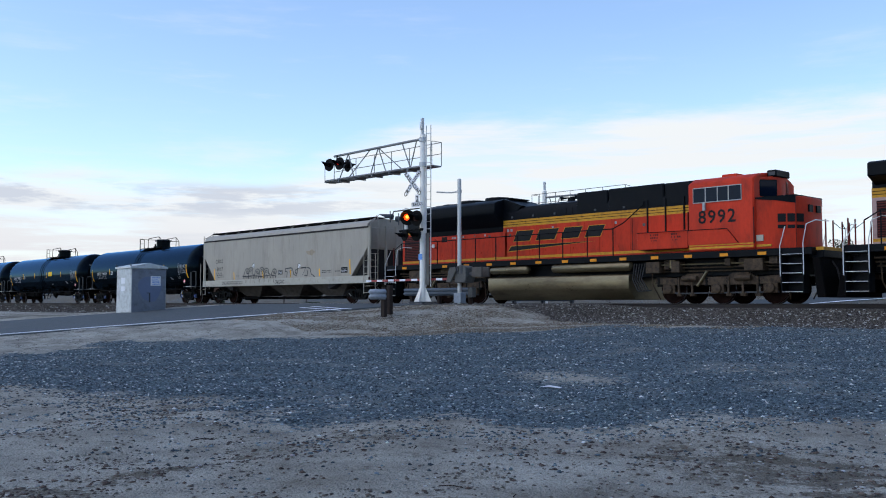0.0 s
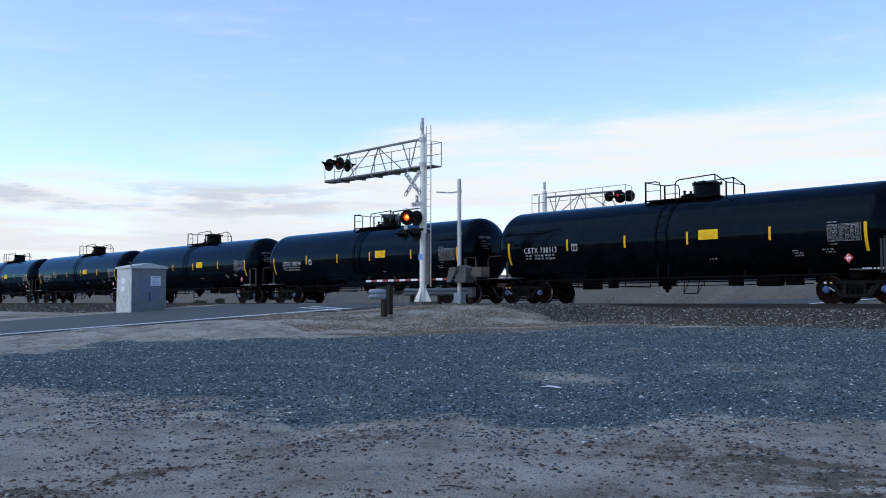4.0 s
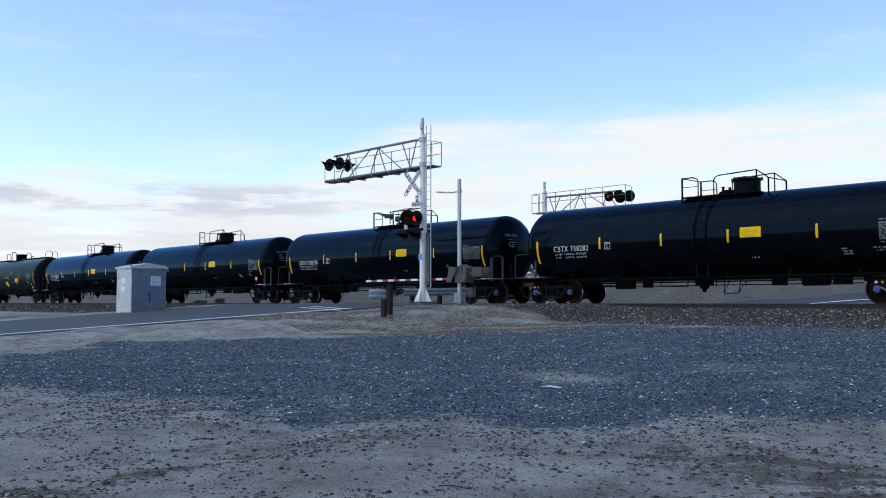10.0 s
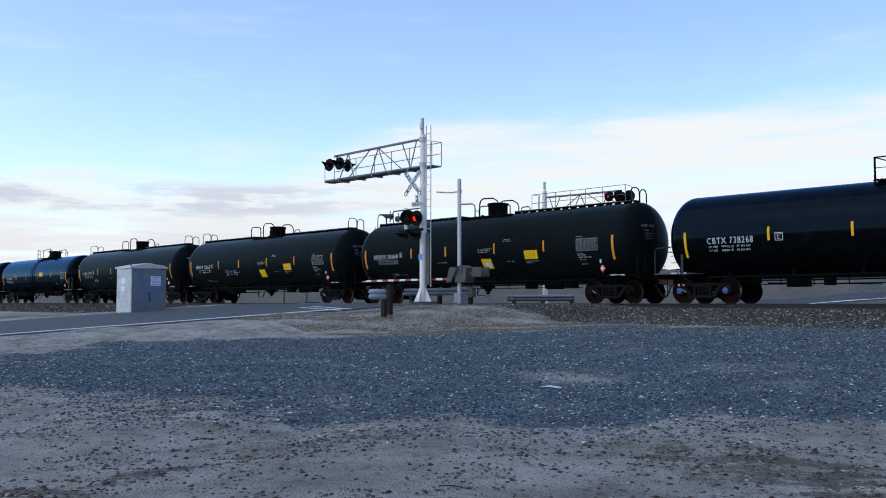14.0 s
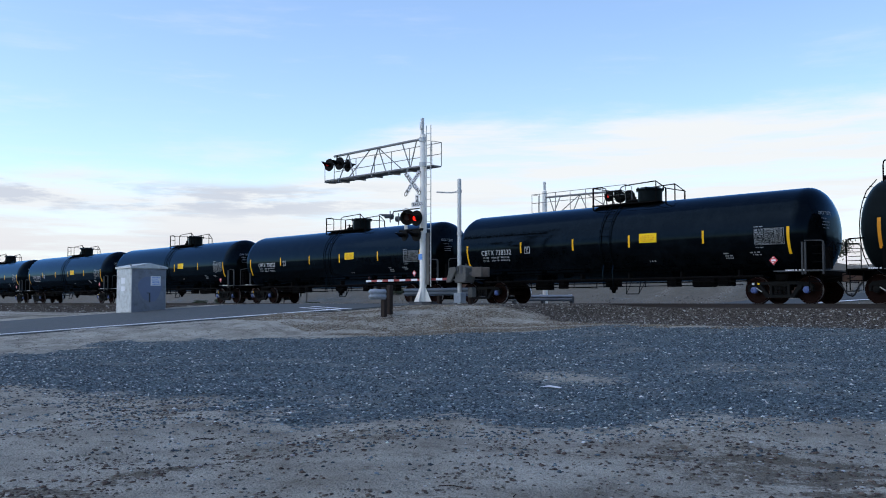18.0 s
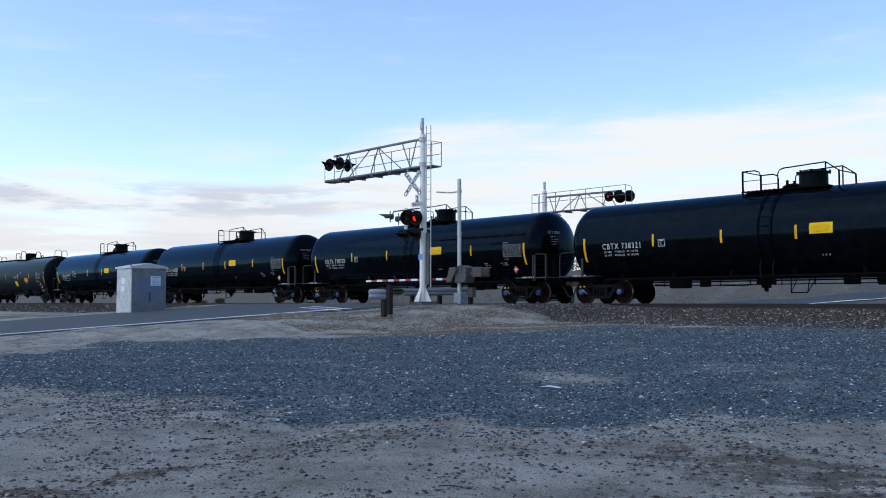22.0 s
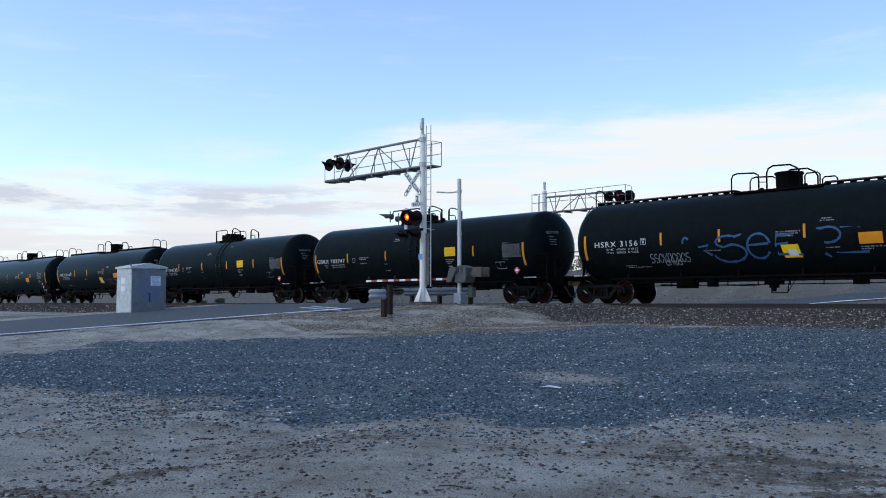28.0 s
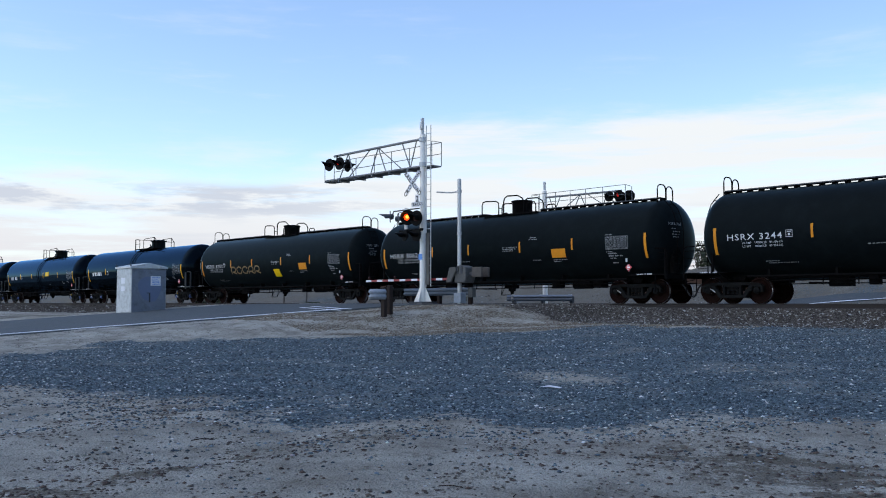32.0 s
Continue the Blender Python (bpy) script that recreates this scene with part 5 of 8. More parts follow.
# ---- covered hopper ----
def hopper_car(x):
    car = thing("hopper_car", "weathered grey covered hopper car with black sprayed lettering", "hopper car")
    W = 1.56
    side = [(-8.25, 3.86), (8.3, 3.86), (8.3, 2.83), (6.95, 1.38), (-6.95, 1.38), (-8.25, 2.83)]
    s = Shape().prism(side, -W, W)
    body = part("body", s, HOPPERGREY, car, bevel=0.02)
    roof = Shape()
    prof = [(-W, 3.86), (-W, 3.98), (-1.45, 4.12), (-1.1, 4.25), (-0.5, 4.33), (0.5, 4.33), (1.1, 4.25), (1.45, 4.12), (W, 3.98), (W, 3.86)]
    roof.prism_x(prof, -8.22, 8.27)
    part("roof", roof, HOPPERGREY, car, smooth=40)
    part("roof_lip", Shape().span(-8.3, 8.35, -W - 0.03, -W + 0.01, 3.82, 3.90), HOPPERDARK, car)
    for k in (-1, 1):
        e = Shape().prism([(k * 8.2, 2.80), (k * 6.9, 1.40), (k * 4.9, 0.75), (k * 4.9, 0.95), (k * 8.0, 2.95)], -W + 0.06, W - 0.06)
        part("slope_sheet", e, HOPPERDARK, car)
        # Added solid dark block that stands for the shade inside the open end.
        part("end_framing", Shape().prism([(k * 8.22, 2.84), (k * 6.97, 1.42), (k * 6.97, 1.05), (k * 8.3, 1.05)], -1.30, 1.30), HOPPERDARK, car)
        for y in (-1.50, 1.50):
            part("corner_post", Shape().span(k * 8.28, k * 8.44, y - 0.05, y + 0.05, 1.15, 3.9), HOPPERGREY, car)
        part("end_post", Shape().span(k * 8.0, k * 8.35, -0.42, -0.30, 1.1, 3.95), HOPPERGREY, car)
        part("end_post", Shape().span(k * 8.0, k * 8.35, 0.30, 0.42, 1.1, 3.95), HOPPERGREY, car)
        part("end_sheet", Shape().span(k * 8.05, k * 8.12, -1.4, 1.4, 2.85, 3.95), HOPPERGREY, car)
        part("end_sill", Shape().span(k * 6.4, k * 8.75, -1.5, 1.5, 1.0, 1.12).span(k * 6.0, k * 8.75, -0.22, 0.22, 0.72, 1.0), HOPPERDARK, car, bevel=0.01)
        for x0 in (8.48, 8.86):
            part("ladder_rail", Shape().tube([(k * x0, -1.5, 0.5 if x0 > 8.6 else 1.1), (k * x0, -1.5, 2.5 if x0 > 8.6 else 4.25)], 0.022, 5), HOPPERGREY, car)
        part("ladder_rail", Shape().tube([(k * 8.05, -1.6, 0.5), (k * 8.05, -1.6, 2.5)], 0.022, 5), HOPPERGREY, car)
        for i in range(7):
            z = 0.55 + 0.32 * i
            part("rung", Shape().tube([(k * 8.05, -1.6, z), (k * 8.48, -1.55, z)], 0.014, 5), HOPPERGREY, car)
        for i in range(11):
            z = 0.9 + 0.32 * i
            part("rung", Shape().tube([(k * 8.5, -1.5, z), (k * 8.5, -1.05, z)], 0.014, 5), HOPPERGREY, car)
        part("ladder_rail", Shape().tube([(k * 8.5, -1.05, 0.9), (k * 8.5, -1.05, 4.25), (k * 8.2, -0.9, 4.5)], 0.022, 5), HOPPERGREY, car)
        part("board_brace", Shape().tube([(k * 8.5, -1.5, 4.05), (k * 8.15, -0.75, 4.5)], 0.022, 5), HOPPERGREY, car)
        add_coupler(car, k, 9.22)
        add_truck(car, k * 6.95)
    part("side_sill", Shape().span(-8.4, 8.45, -1.60, -1.52, 1.02, 1.40), SILLPALE, car, bevel=0.01)
    part("side_sill", Shape().span(-8.4, 8.45, 1.52, 1.60, 1.02, 1.40), HOPPERGREY, car, bevel=0.01)
    for x0, x1 in ((-5.2, -2.3), (-1.25, 2.0), (2.9, 6.0)):
        c = (x0 + x1) / 2
        h = Shape()
        top, low = [(x0 - 0.7, 1.38), (x1 + 0.7, 1.38)], 0.42
        h.v = [(x0 - .75, -1.4, 1.38), (x1 + .75, -1.4, 1.38), (x1 + .75, 1.4, 1.38), (x0 - .75, 1.4, 1.38), (c - .75, -0.75, low), (c + .75, -0.75, low), (c + .75, 0.75, low), (c - .75, 0.75, low)]
        h.f = [(0, 1, 5, 4), (1, 2, 6, 5), (2, 3, 7, 6), (3, 0, 4, 7), (4, 5, 6, 7), (0, 3, 2, 1)]
        h.m = [0] * 6
        hop = part("hopper_bay", h, BAYRUST, car)
        part("outlet_gate", Shape().span(c - 0.85, c + 0.85, -0.85, 0.85, 0.24, 0.40).span(c - 1.05, c + 1.05, -0.95, -0.85, 0.26, 0.36), UNDER, hop, bevel=0.015)
    # running board on the roof
    part("running_board", Shape().span(-8.3, 8.35, -0.98, -0.42, 4.345, 4.385), UNDER, car)
    part("board_edge", Shape().span(-8.3, 8.35, -1.0, -0.97, 4.33, 4.42), UNDER, car)
    for i in range(12):
        xx = -8.0 + i * 1.47
        part("board_brace", Shape().tube([(xx, -1.5, 4.02), (xx, -0.98, 4.36)], 0.022, 5), HOPPERGREY, car)
    part("hatch_cover", Shape().prism_x([(-0.40, 4.32), (-0.38, 4.46), (-0.2, 4.52), (0.2, 4.52), (0.38, 4.46), (0.40, 4.32)], -7.0, 7.1), HOPPERDARK, car, "dark trough hatch cover along the roof")
    lift = lambda a, b, c: (a, -W - 0.006 + b, c)
    low = lambda a, b, c: (a, -1.606 + b, c)
    for text, z in (("CRDX", 2.46), ("13817", 1.99)):
        t, w = lettering(text, 0.24)
        t.v = [(-6.85 + a * 0.87 / w, b, z + c) for a, b, c in t.v]
        part("stencil", t.bent(lift), SIGNBLACK, car, "black stencilled marks")
    sp = bars([(-6.75, 1.82, 0.7, 0.06), (-6.7, 1.70, 0.9, 0.06), (-6.7, 1.58, 0.9, 0.05), (4.4, 1.72, 0.9, 0.04), (4.4, 1.63, 0.85, 0.04), (5.55, 1.66, 0.45, 0.05), (-4.35, 1.62, 0.3, 0.03)], 3)
    tagged(part("small_print", sp.bent(lift), SIGNBLACK, car), kind="stuff")
    for xx, z0, z1 in ((-6.95, 1.44, 2.1), (-4.62, 1.44, 1.86), (-1.4, 1.44, 1.86), (1.45, 1.44, 1.86), (4.2, 1.44, 1.86), (6.88, 1.5, 2.28)):
        st = Shape().add([(xx - 0.045, 0, z0), (xx + 0.045, 0, z0), (xx - 0.005, 0, z1), (xx - 0.095, 0, z1)], [(0, 1, 2, 3)])
        part("reflective_strip", st.bent(lift), YELLOW, car, "yellow reflective strip")
    for x0, x1, z0, z1 in ((0.18, 0.62, 1.62, 1.86), (6.1, 6.65, 1.58, 1.88)):
        pl = part("printed_plate", Shape().add([(x0, 0, z0), (x1, 0, z0), (x1, 0, z1), (x0, 0, z1)], [(0, 1, 2, 3)]).bent(lift), SIGNBLACK, car, "black plate with white rows of print")
        r = bars([(x0 + .04, z0 + .04 + .07 * i, x1 - x0 - .08, .03) for i in range(3)], 6).bent(lambda a, b, c: (a, -W - 0.01, c))
        tagged(part("plate_print", r, WHITEMARK, pl), kind="stuff")
    for xx, z in ((-2.45, 2.2), (2.25, 2.05)):
        d = Shape().add([(xx + 0.15 * math.cos(a), 0, z + 0.15 * math.sin(a)) for a in [i * math.pi / 8 for i in range(16)]], [tuple(range(16))])
        dd = part("round_sticker", d.bent(lift), WHITEMARK, car, "round white sticker with a dark ring")
        part("sticker_ring", ribbon([arc(xx, z, 0.13, 0.13, 0, 360, 16), [(xx - .09, z + .09), (xx + .09, z - .09)]], 0.03).bent(lambda a, b, c: (a, -W - 0.010, c)), SIGNBLACK, dd)
    tags = []
    for cx, w, lean, top in ((-3.3, 0.62, 0.16, 2.04), (-2.7, 0.55, -0.05, 2.10), (-2.15, 0.5, 0.12, 2.0), (-1.6, 0.55, 0.05, 2.08), (-0.95, 0.6, -0.12, 2.02), (-0.35, 0.5, 0.14, 1.96)):
        tags.append([(cx - w / 2, 1.44), (cx - w * .42 + lean * .5, 1.72)] + arc(cx + lean, top - 0.16, w * .4, 0.16, 170, -40, 7) + [(cx + w * .15, 1.74), (cx + w * .45, 1.68), (cx + w * .5, 1.44)])
        tags.append([(cx - w * .2, 1.44), (cx - w * .05 + lean * .4, 1.66), (cx + w * .12, 1.46)])
        tags.append(arc(cx + lean * .9, top - 0.19, w * .15, 0.07, -30, 300, 7))
    tags.append([(-3.7, 1.62), (-3.2, 1.56), (-2.4, 1.62), (-1.5, 1.54), (-0.6, 1.62), (0.0, 1.54)])
    tags += [[(0.9, 1.94), (1.5, 1.97), (1.55, 1.85), (1.35, 1.8), (1.45, 1.44)], [(0.9, 1.94), (0.92, 1.78), (1.1, 1.76), (1.05, 1.44)],
             [(1.6, 1.95), (1.75, 1.6), (2.0, 1.5), (2.1, 1.9), (2.35, 1.95)], arc(2.0, 1.75, .12, .12, 0, 330, 8), [(2.4, 1.95), (2.9, 1.97), (2.6, 1.55), (3.0, 1.5)],
             [(3.0, 1.95), (3.3, 1.9), (3.4, 1.6), (3.75, 1.42)], [(3.05, 1.8), (3.1, 1.5)], [(2.95, 1.95), (2.4, 1.93)]]
    for t in tags:
        part("spray_stroke", ribbon([t], 0.058).bent(lift), GRAFBLACK, car, "black sprayed lettering stroke")
    for t in scribble(31, -6.0, 1.12, -3.6, 1.32, 14) + scribble(32, -0.1, 1.1, 0.85, 1.3, 7) + [[(-3.2 + i * .5, 1.42), (-3.25 + i * .5, 1.2)] for i in range(7)]:
        part("spray_stroke", ribbon([t], 0.025).bent(low), GRAFBLACK, car)
    rust = Shape().add([(3.35 + 0.4 * math.cos(a) * (1 + .2 * math.sin(3 * a)), 0, 2.75 + 0.14 * math.sin(a) * (1 + .3 * math.cos(5 * a))) for a in [i * math.pi / 9 for i in range(18)]], [tuple(range(18))])
    part("rust_stain", rust.bent(lift), mat("faint_rust_stain", (0.30, 0.24, 0.17), 0.7, vary=0.25, big=5), car, "faint brown rust stain")
    drip = random.Random(33)
    for i in range(30):
        xx, z1, L = drip.uniform(-7.9, 8.1), drip.choice((3.80, 3.80, drip.uniform(2.2, 3.6))), drip.uniform(0.4, 1.5)
        w = drip.uniform(0.012, 0.05)
        z0 = max(1.45, z1 - L, 1.5 + 1.15 * max(0.0, abs(xx) - 6.9))
        part("rust_streak", Shape().add([(xx - w, 0, z1), (xx + w, 0, z1), (xx + w * 0.3, 0, z0), (xx - w * 0.2, 0, z0)], [(0, 1, 2, 3)]).bent(lambda a, b, c: (a, -W - 0.004, c)), STREAK, car)
    MOVING.append(["hopper", "", x, car])


# ---- locomotives ----
LARGE_WHEELS = wheelset_mesh(0.533, "loco_wheelset")


def loco_truck(car, c):
    s = Shape().span(c - 0.3, c + 0.3, -0.9, 0.9, 0.6, 0.95)
    truck = part("loco_truck", s, LOCODIRT, car, bevel=0.02)
    for y in (-1, 1):
        f = Shape()
        f.prism([(c - 2.6, 0.72), (c - 2.5, 0.98), (c - 1.5, 0.92), (c - 1.2, 1.08), (c - 0.6, 1.08), (c - 0.4, 0.95), (c + 0.4, 0.95), (c + 0.6, 1.08), (c + 1.2, 1.08), (c + 1.5, 0.92), (c + 2.5, 0.98), (c + 2.6, 0.72), (c + 1.4, 0.66), (c - 1.4, 0.66)], y * 1.02, y * 1.16)
        part("side_frame", f, LOCODIRT, truck, bevel=0.01)
        for k in (-2.0, 0.0, 2.0):
            b = Shape().span(c + k - 0.26, c + k + 0.26, y * 0.98, y * 1.15, 0.36, 0.70)
            b.lathe([(y * 1.14, 0.17), (y * 1.22, 0.17), (y * 1.24, 0.1)], "y", 14, at=(c + k, 0, 0.53))
            part("axle_box", b, LOCODIRT, truck, bevel=0.015)
            for d in (-0.42, 0.42):
                part("spring", Shape().lathe([(0.62, 0.09), (0.66, 0.11), (0.72, 0.09), (0.78, 0.11), (0.84, 0.09), (0.90, 0.11), (0.94, 0.09)], "z", 10, at=(c + k + d, y * 1.08, 0)), CAST, truck)
        for k in (-1.55, -1.0, 0.45, 1.0, 1.55):
            part("brake_hanger", Shape().span(c + k - 0.04, c + k + 0.04, y * 1.14, y * 1.20, 0.30, 0.95).span(c + k - 0.1, c + k + 0.1, y * 1.0, y * 1.18, 0.26, 0.36), LOCODIRT, truck, bevel=0.01)
        part("damper", Shape().tube([(c - 0.75, y * 1.22, 0.62), (c - 0.35, y * 1.22, 1.15)], 0.05, 8), LOCOTANK, truck)
        part("sand_pipe", Shape().tube([(c - 2.75, y * 1.1, 1.3), (c - 2.72, y * 1.1, 0.7), (c - 2.55, y * 0.85, 0.15)], 0.025, 6), LOCODIRT, truck)
        part("sand_pipe", Shape().tube([(c + 2.75, y * 1.1, 1.3), (c + 2.72, y * 1.1, 0.7), (c + 2.55, y * 0.85, 0.15)], 0.025, 6), LOCODIRT, truck)
        part("brake_cylinder", Shape().lathe([(c - 1.35, 0.10), (c - 0.75, 0.10)], "x", 12, at=(0, y * 1.24, 0.9)).lathe([(c + 0.75, 0.10), (c + 1.35, 0.10)], "x", 12, at=(0, y * 1.24, 0.9)), LOCODIRT, truck)
        part("brake_rod", Shape().tube([(c - 2.3, y * 1.1, 0.42), (c - 1.5, y * 1.12, 0.36), (c + 2.3, y * 1.1, 0.40)], 0.03, 6), GREYSTEEL, truck)
    for k in (-2.0, 0.0, 2.0):
        w = part("loco_wheelset", LARGE_WHEELS, None, truck)
        w.matrix_parent_inverse = Matrix.Translation((c + k, 0, 0.533))


def loco_steps(car, x, k):
    """A stair well with white grab rails at a corner; k says which way the car ends."""
    for y in (-1.5, 1.5):
        w = Shape().span(x - 0.36, x + 0.36, y * 0.72, y * 0.76, 0.35, 1.8)
        w.span(x - 0.38, x - 0.35, y * 0.72, y * 1.02, 0.35, 1.8).span(x + 0.35, x + 0.38, y * 0.72, y * 1.02, 0.35, 1.8)
        well = part("step_well", w, LOCOBLACK, car)
        for i in range(5):
            z = 0.38 + 0.31 * i
            part("step_tread", Shape().span(x - 0.35, x + 0.35, y * 0.74, y * 1.02, z, z + 0.016), HANDRAILWHITE, well, "worn bright step edge")
        part("grab_rail", Shape().tube([(x - 0.40, y * 1.03, 0.9), (x - 0.40, y * 1.03, 1.9), (x - 0.12 * k - 0.1, y * 1.02, 2.55)], 0.017, 6), HANDRAILWHITE, car, "white grab rail")
        part("grab_rail", Shape().tube([(x + 0.40, y * 1.03, 0.95), (x + 0.40, y * 1.03, 2.0), (x + 0.5, y * 1.0, 2.6), (x + 0.75, y * 0.9, 2.72), (x + 1.05, y * 0.7, 2.68)], 0.017, 6), HANDRAILWHITE, car, "white grab rail")


def slab(car, name, x0, x1, z0, z1, y, paint, label="", parent=None):
    """A thin plate standing 4 mm proud of both sides at |y|."""
    part(name, Shape().span(x0, x1, y - 0.02, y + 0.006, z0, z1), paint, parent or car, label)
    return part(name, Shape().span(x0, x1, -y - 0.006, -y + 0.02, z0, z1), paint, parent or car, label)


def locomotive(x, lead):
    label = "dusty black and orange lead locomotive" if lead else "orange-red and black diesel locomotive with yellow stripes"
    car = thing("locomotive", label, "locomotive", "locomotives of the train")
    H = 0.98
    part("frame_deck", Shape().span(-10.85, 10.75, -1.5, 1.5, 1.60, 1.84), LOCOBLACK, car, bevel=0.015)
    for i in range(15):
        xx = -9.6 + i * 1.42
        if not (9.2 < xx < 10.6):
            slab(car, "deck_reflector", xx, xx + 0.32, 1.64, 1.75, 1.502, ORANGE)
    hood = Shape().prism_x([(-H, 1.84), (-H, 3.32), (H, 3.32), (H, 1.84)], -10.15, 6.2)
    part("hood", hood, LOCOPINK if lead else LOCORED, car, "pinkish hood side" if lead else "orange-red hood side")
    part("hood_top", Shape().prism_x([(-H, 3.62), (-H, 3.95), (-0.86, 4.16), (-0.6, 4.25), (0.6, 4.25), (0.86, 4.16), (H, 3.95), (H, 3.62)], -3.4, 6.2), LOCOBLACK, car, smooth=40)
    part("stripe_band", Shape().span(-10.15, 6.2, -H + 0.002, H - 0.002, 3.32, 3.62), LOCOYELLOW, car, "broad yellow stripe")
    for z in (3.41, 3.51):
        slab(car, "stripe_line", -10.14, 6.18, z, z + 0.02, H, LOCOBLACK)
    slab(car, "lower_stripe", -10.14, 6.18, 1.93, 2.03, H, LOCOYELLOW, "narrow yellow stripe")
    part("rear_roof", Shape().prism_x([(-H, 3.62), (-H, 4.18), (-0.8, 4.5), (0.8, 4.5), (H, 4.2), (H, 3.62)], -10.13, -8.4), LOCOBLACK, car)
    fx0, fx1 = (-10.05, -5.5) if lead else (-8.42, -3.4)
    fl = Shape().prism_x([(-H, 3.12), (-1.02, 3.36), (-1.53, 3.92), (-1.53, 4.36), (-1.35, 4.46), (-0.7, 4.62), (0.7, 4.62), (1.35, 4.46), (1.53, 4.36), (1.53, 3.92), (1.02, 3.36), (H, 3.12)], fx0, fx1)
    if lead:
        fl = Shape().prism_x([(-H, 3.72), (-1.53, 3.96), (-1.53, 4.36), (-1.4, 4.42), (-0.7, 4.5), (0.7, 4.5), (1.4, 4.42), (1.53, 4.36), (1.53, 3.96), (H, 3.72)], fx0, fx1)
    part("radiator", fl, LOCOBLACK, car, "flared black radiator", bevel=0.02)
    if not lead:
        part("radiator_nose", Shape().prism([(-3.44, 4.60), (-3.44, 3.66), (-3.15, 3.70), (-2.3, 4.22)], -0.95, 0.95), LOCOBLACK, car)
        for xx, w, h in ((-6.9, 1.5, 0.12), (-5.2, 1.3, 0.15), (-8.1, 0.9, 0.08)):
            part("roof_fan", Shape().lathe([(4.6, w * 0.52), (4.62 + h, w * 0.5), (4.64 + h, w * 0.42)], "z", 20, at=(xx + w / 2, 0, 0)), LOCOBLACK, car, "round black radiator fan housing")
        for xx in np.arange(-8.2, -3.6, 0.5):
            part("radiator_cover", Shape().span(xx, xx + 0.46, -0.6, 0.6, 4.62, 4.66), LOCOBLACK, car)
    part("roof_block", Shape().span(0.7, 2.25, -0.985, 0.985, 3.66, 4.50), LOCOBLACK, car, bevel=0.04)
    part("roof_block", Shape().span(2.28, 4.85, -0.985, 0.985, 3.66, 4.52), LOCOBLACK, car, bevel=0.05)
    part("roof_block", Shape().span(4.88, 6.2, -0.985, 0.985, 3.66, 4.50), LOCOBLACK, car, bevel=0.05)
    horn = Shape().box(-0.35, 0, 4.36, 0.25, 0.2, 0.25)
    for dx, dy in ((-0.45, -0.12), (0.4, -0.16), (0.45, 0.14)):
        horn.lathe([(dx * 0.2, 0.03), (dx * 0.8, 0.05), (dx, 0.10)], "x", 10, at=(-0.35, dy, 4.46))
    part("horn", horn, LOCOBLACK, car)
    grille = part("rear_grille", Shape().span(-10.0, -8.75, -H - 0.02, -H + 0.01, 2.06, 3.22), GRILLE, car, "dark louvred intake grille")
    for i in range(14):
        part("louvre", Shape().span(-9.98, -8.77, -H - 0.035, -H - 0.02, 2.10 + i * 0.08, 2.13 + i * 0.08), LOUVRE, grille)
    part("hand_brake", Shape().lathe([(-H - 0.06, 0.22), (-H, 0.22)], "y", 20, at=(-7.85, 0, 2.82)), LOCORED, car)
    part("marker_lens", Shape().lathe([(-H - 0.12, 0.09), (-H - 0.05, 0.09)], "y", 12, at=(-7.85, 0, 2.70)), HANDRAILWHITE, car)
    # hood doors
    for xx in list(np.arange(-8.3, -3.4, 0.86)) + list(np.arange(-3.3, 3.3, 0.74)):
        d = slab(car, "hood_door", xx + 0.02, xx + (0.82 if xx < -3.4 else 0.70), 2.06, 3.28 if xx > -3.4 else 3.10, H + 0.004, LOCORED)
        part("latch", Shape().span(xx + 0.08, xx + 0.14, -H - 0.03, -H - 0.008, 2.2, 2.3), LOCORED, d)
    for xx, zz, w, paint in ((-6.65, 2.98, 0.10, DIMMARK), (-6.48, 2.98, 0.10, DIMMARK), (-5.95, 3.0, 0.09, DIMMARK), (-4.55, 3.0, 0.10, DIMMARK), (-4.3, 2.9, 0.14, BOXGREY), (-3.15, 3.12, 0.12, DIMMARK),
                             (-2.95, 3.12, 0.12, DIMMARK), (-3.05, 2.9, 0.13, BOXGREY), (-0.6, 3.14, 0.09, DIMMARK), (2.6, 3.12, 0.10, DIMMARK), (3.9, 2.95, 0.12, BOXGREY), (-5.2, 3.02, 0.08, BOXGREY)):
        part("hood_label", Shape().span(xx, xx + w, -H - 0.02, -H - 0.012, zz, zz + w * 0.9), paint, car, "small printed label on the hood")
    part("hood_window", Shape().span(-7.35, -6.98, -H - 0.022, -H, 2.86, 3.10), GRILLE, car, "small dark inspection window", bevel=0.006)
    for xx in (-8.0, -5.4, -4.9, -2.9, -1.7, -0.5, 1.6, 3.0):
        part("lifting_eye", Shape().span(xx, xx + 0.1, -H - 0.03, -H, 3.7, 3.78), GREYSTEEL, car)
    # handrails
    for xx in [-9.7] + list(np.arange(-8.4, 3.1, 1.25)):
        for y in (-1.46, 1.46):
            part("handrail_post", Shape().tube([(xx, y, 1.8), (xx, y, 2.88)], 0.024, 6), LOCOBLACK, car)
    for y in (-1.46, 1.46):
        part("handrail", Shape().tube([(-10.2, y, 2.6), (-9.7, y, 2.88), (2.85, y, 2.88), (3.25, y * 0.9, 3.1), (3.95, y * 0.72, 3.75), (3.98, y * 0.70, 3.9)], 0.022, 6), LOCOBLACK, car)
    for xx in (4.1, 4.9, 5.7):
        part("conduit", Shape().span(xx, xx + 0.05, -H - 0.04, -H, 2.7, 3.95), LOCOBLACK, car)
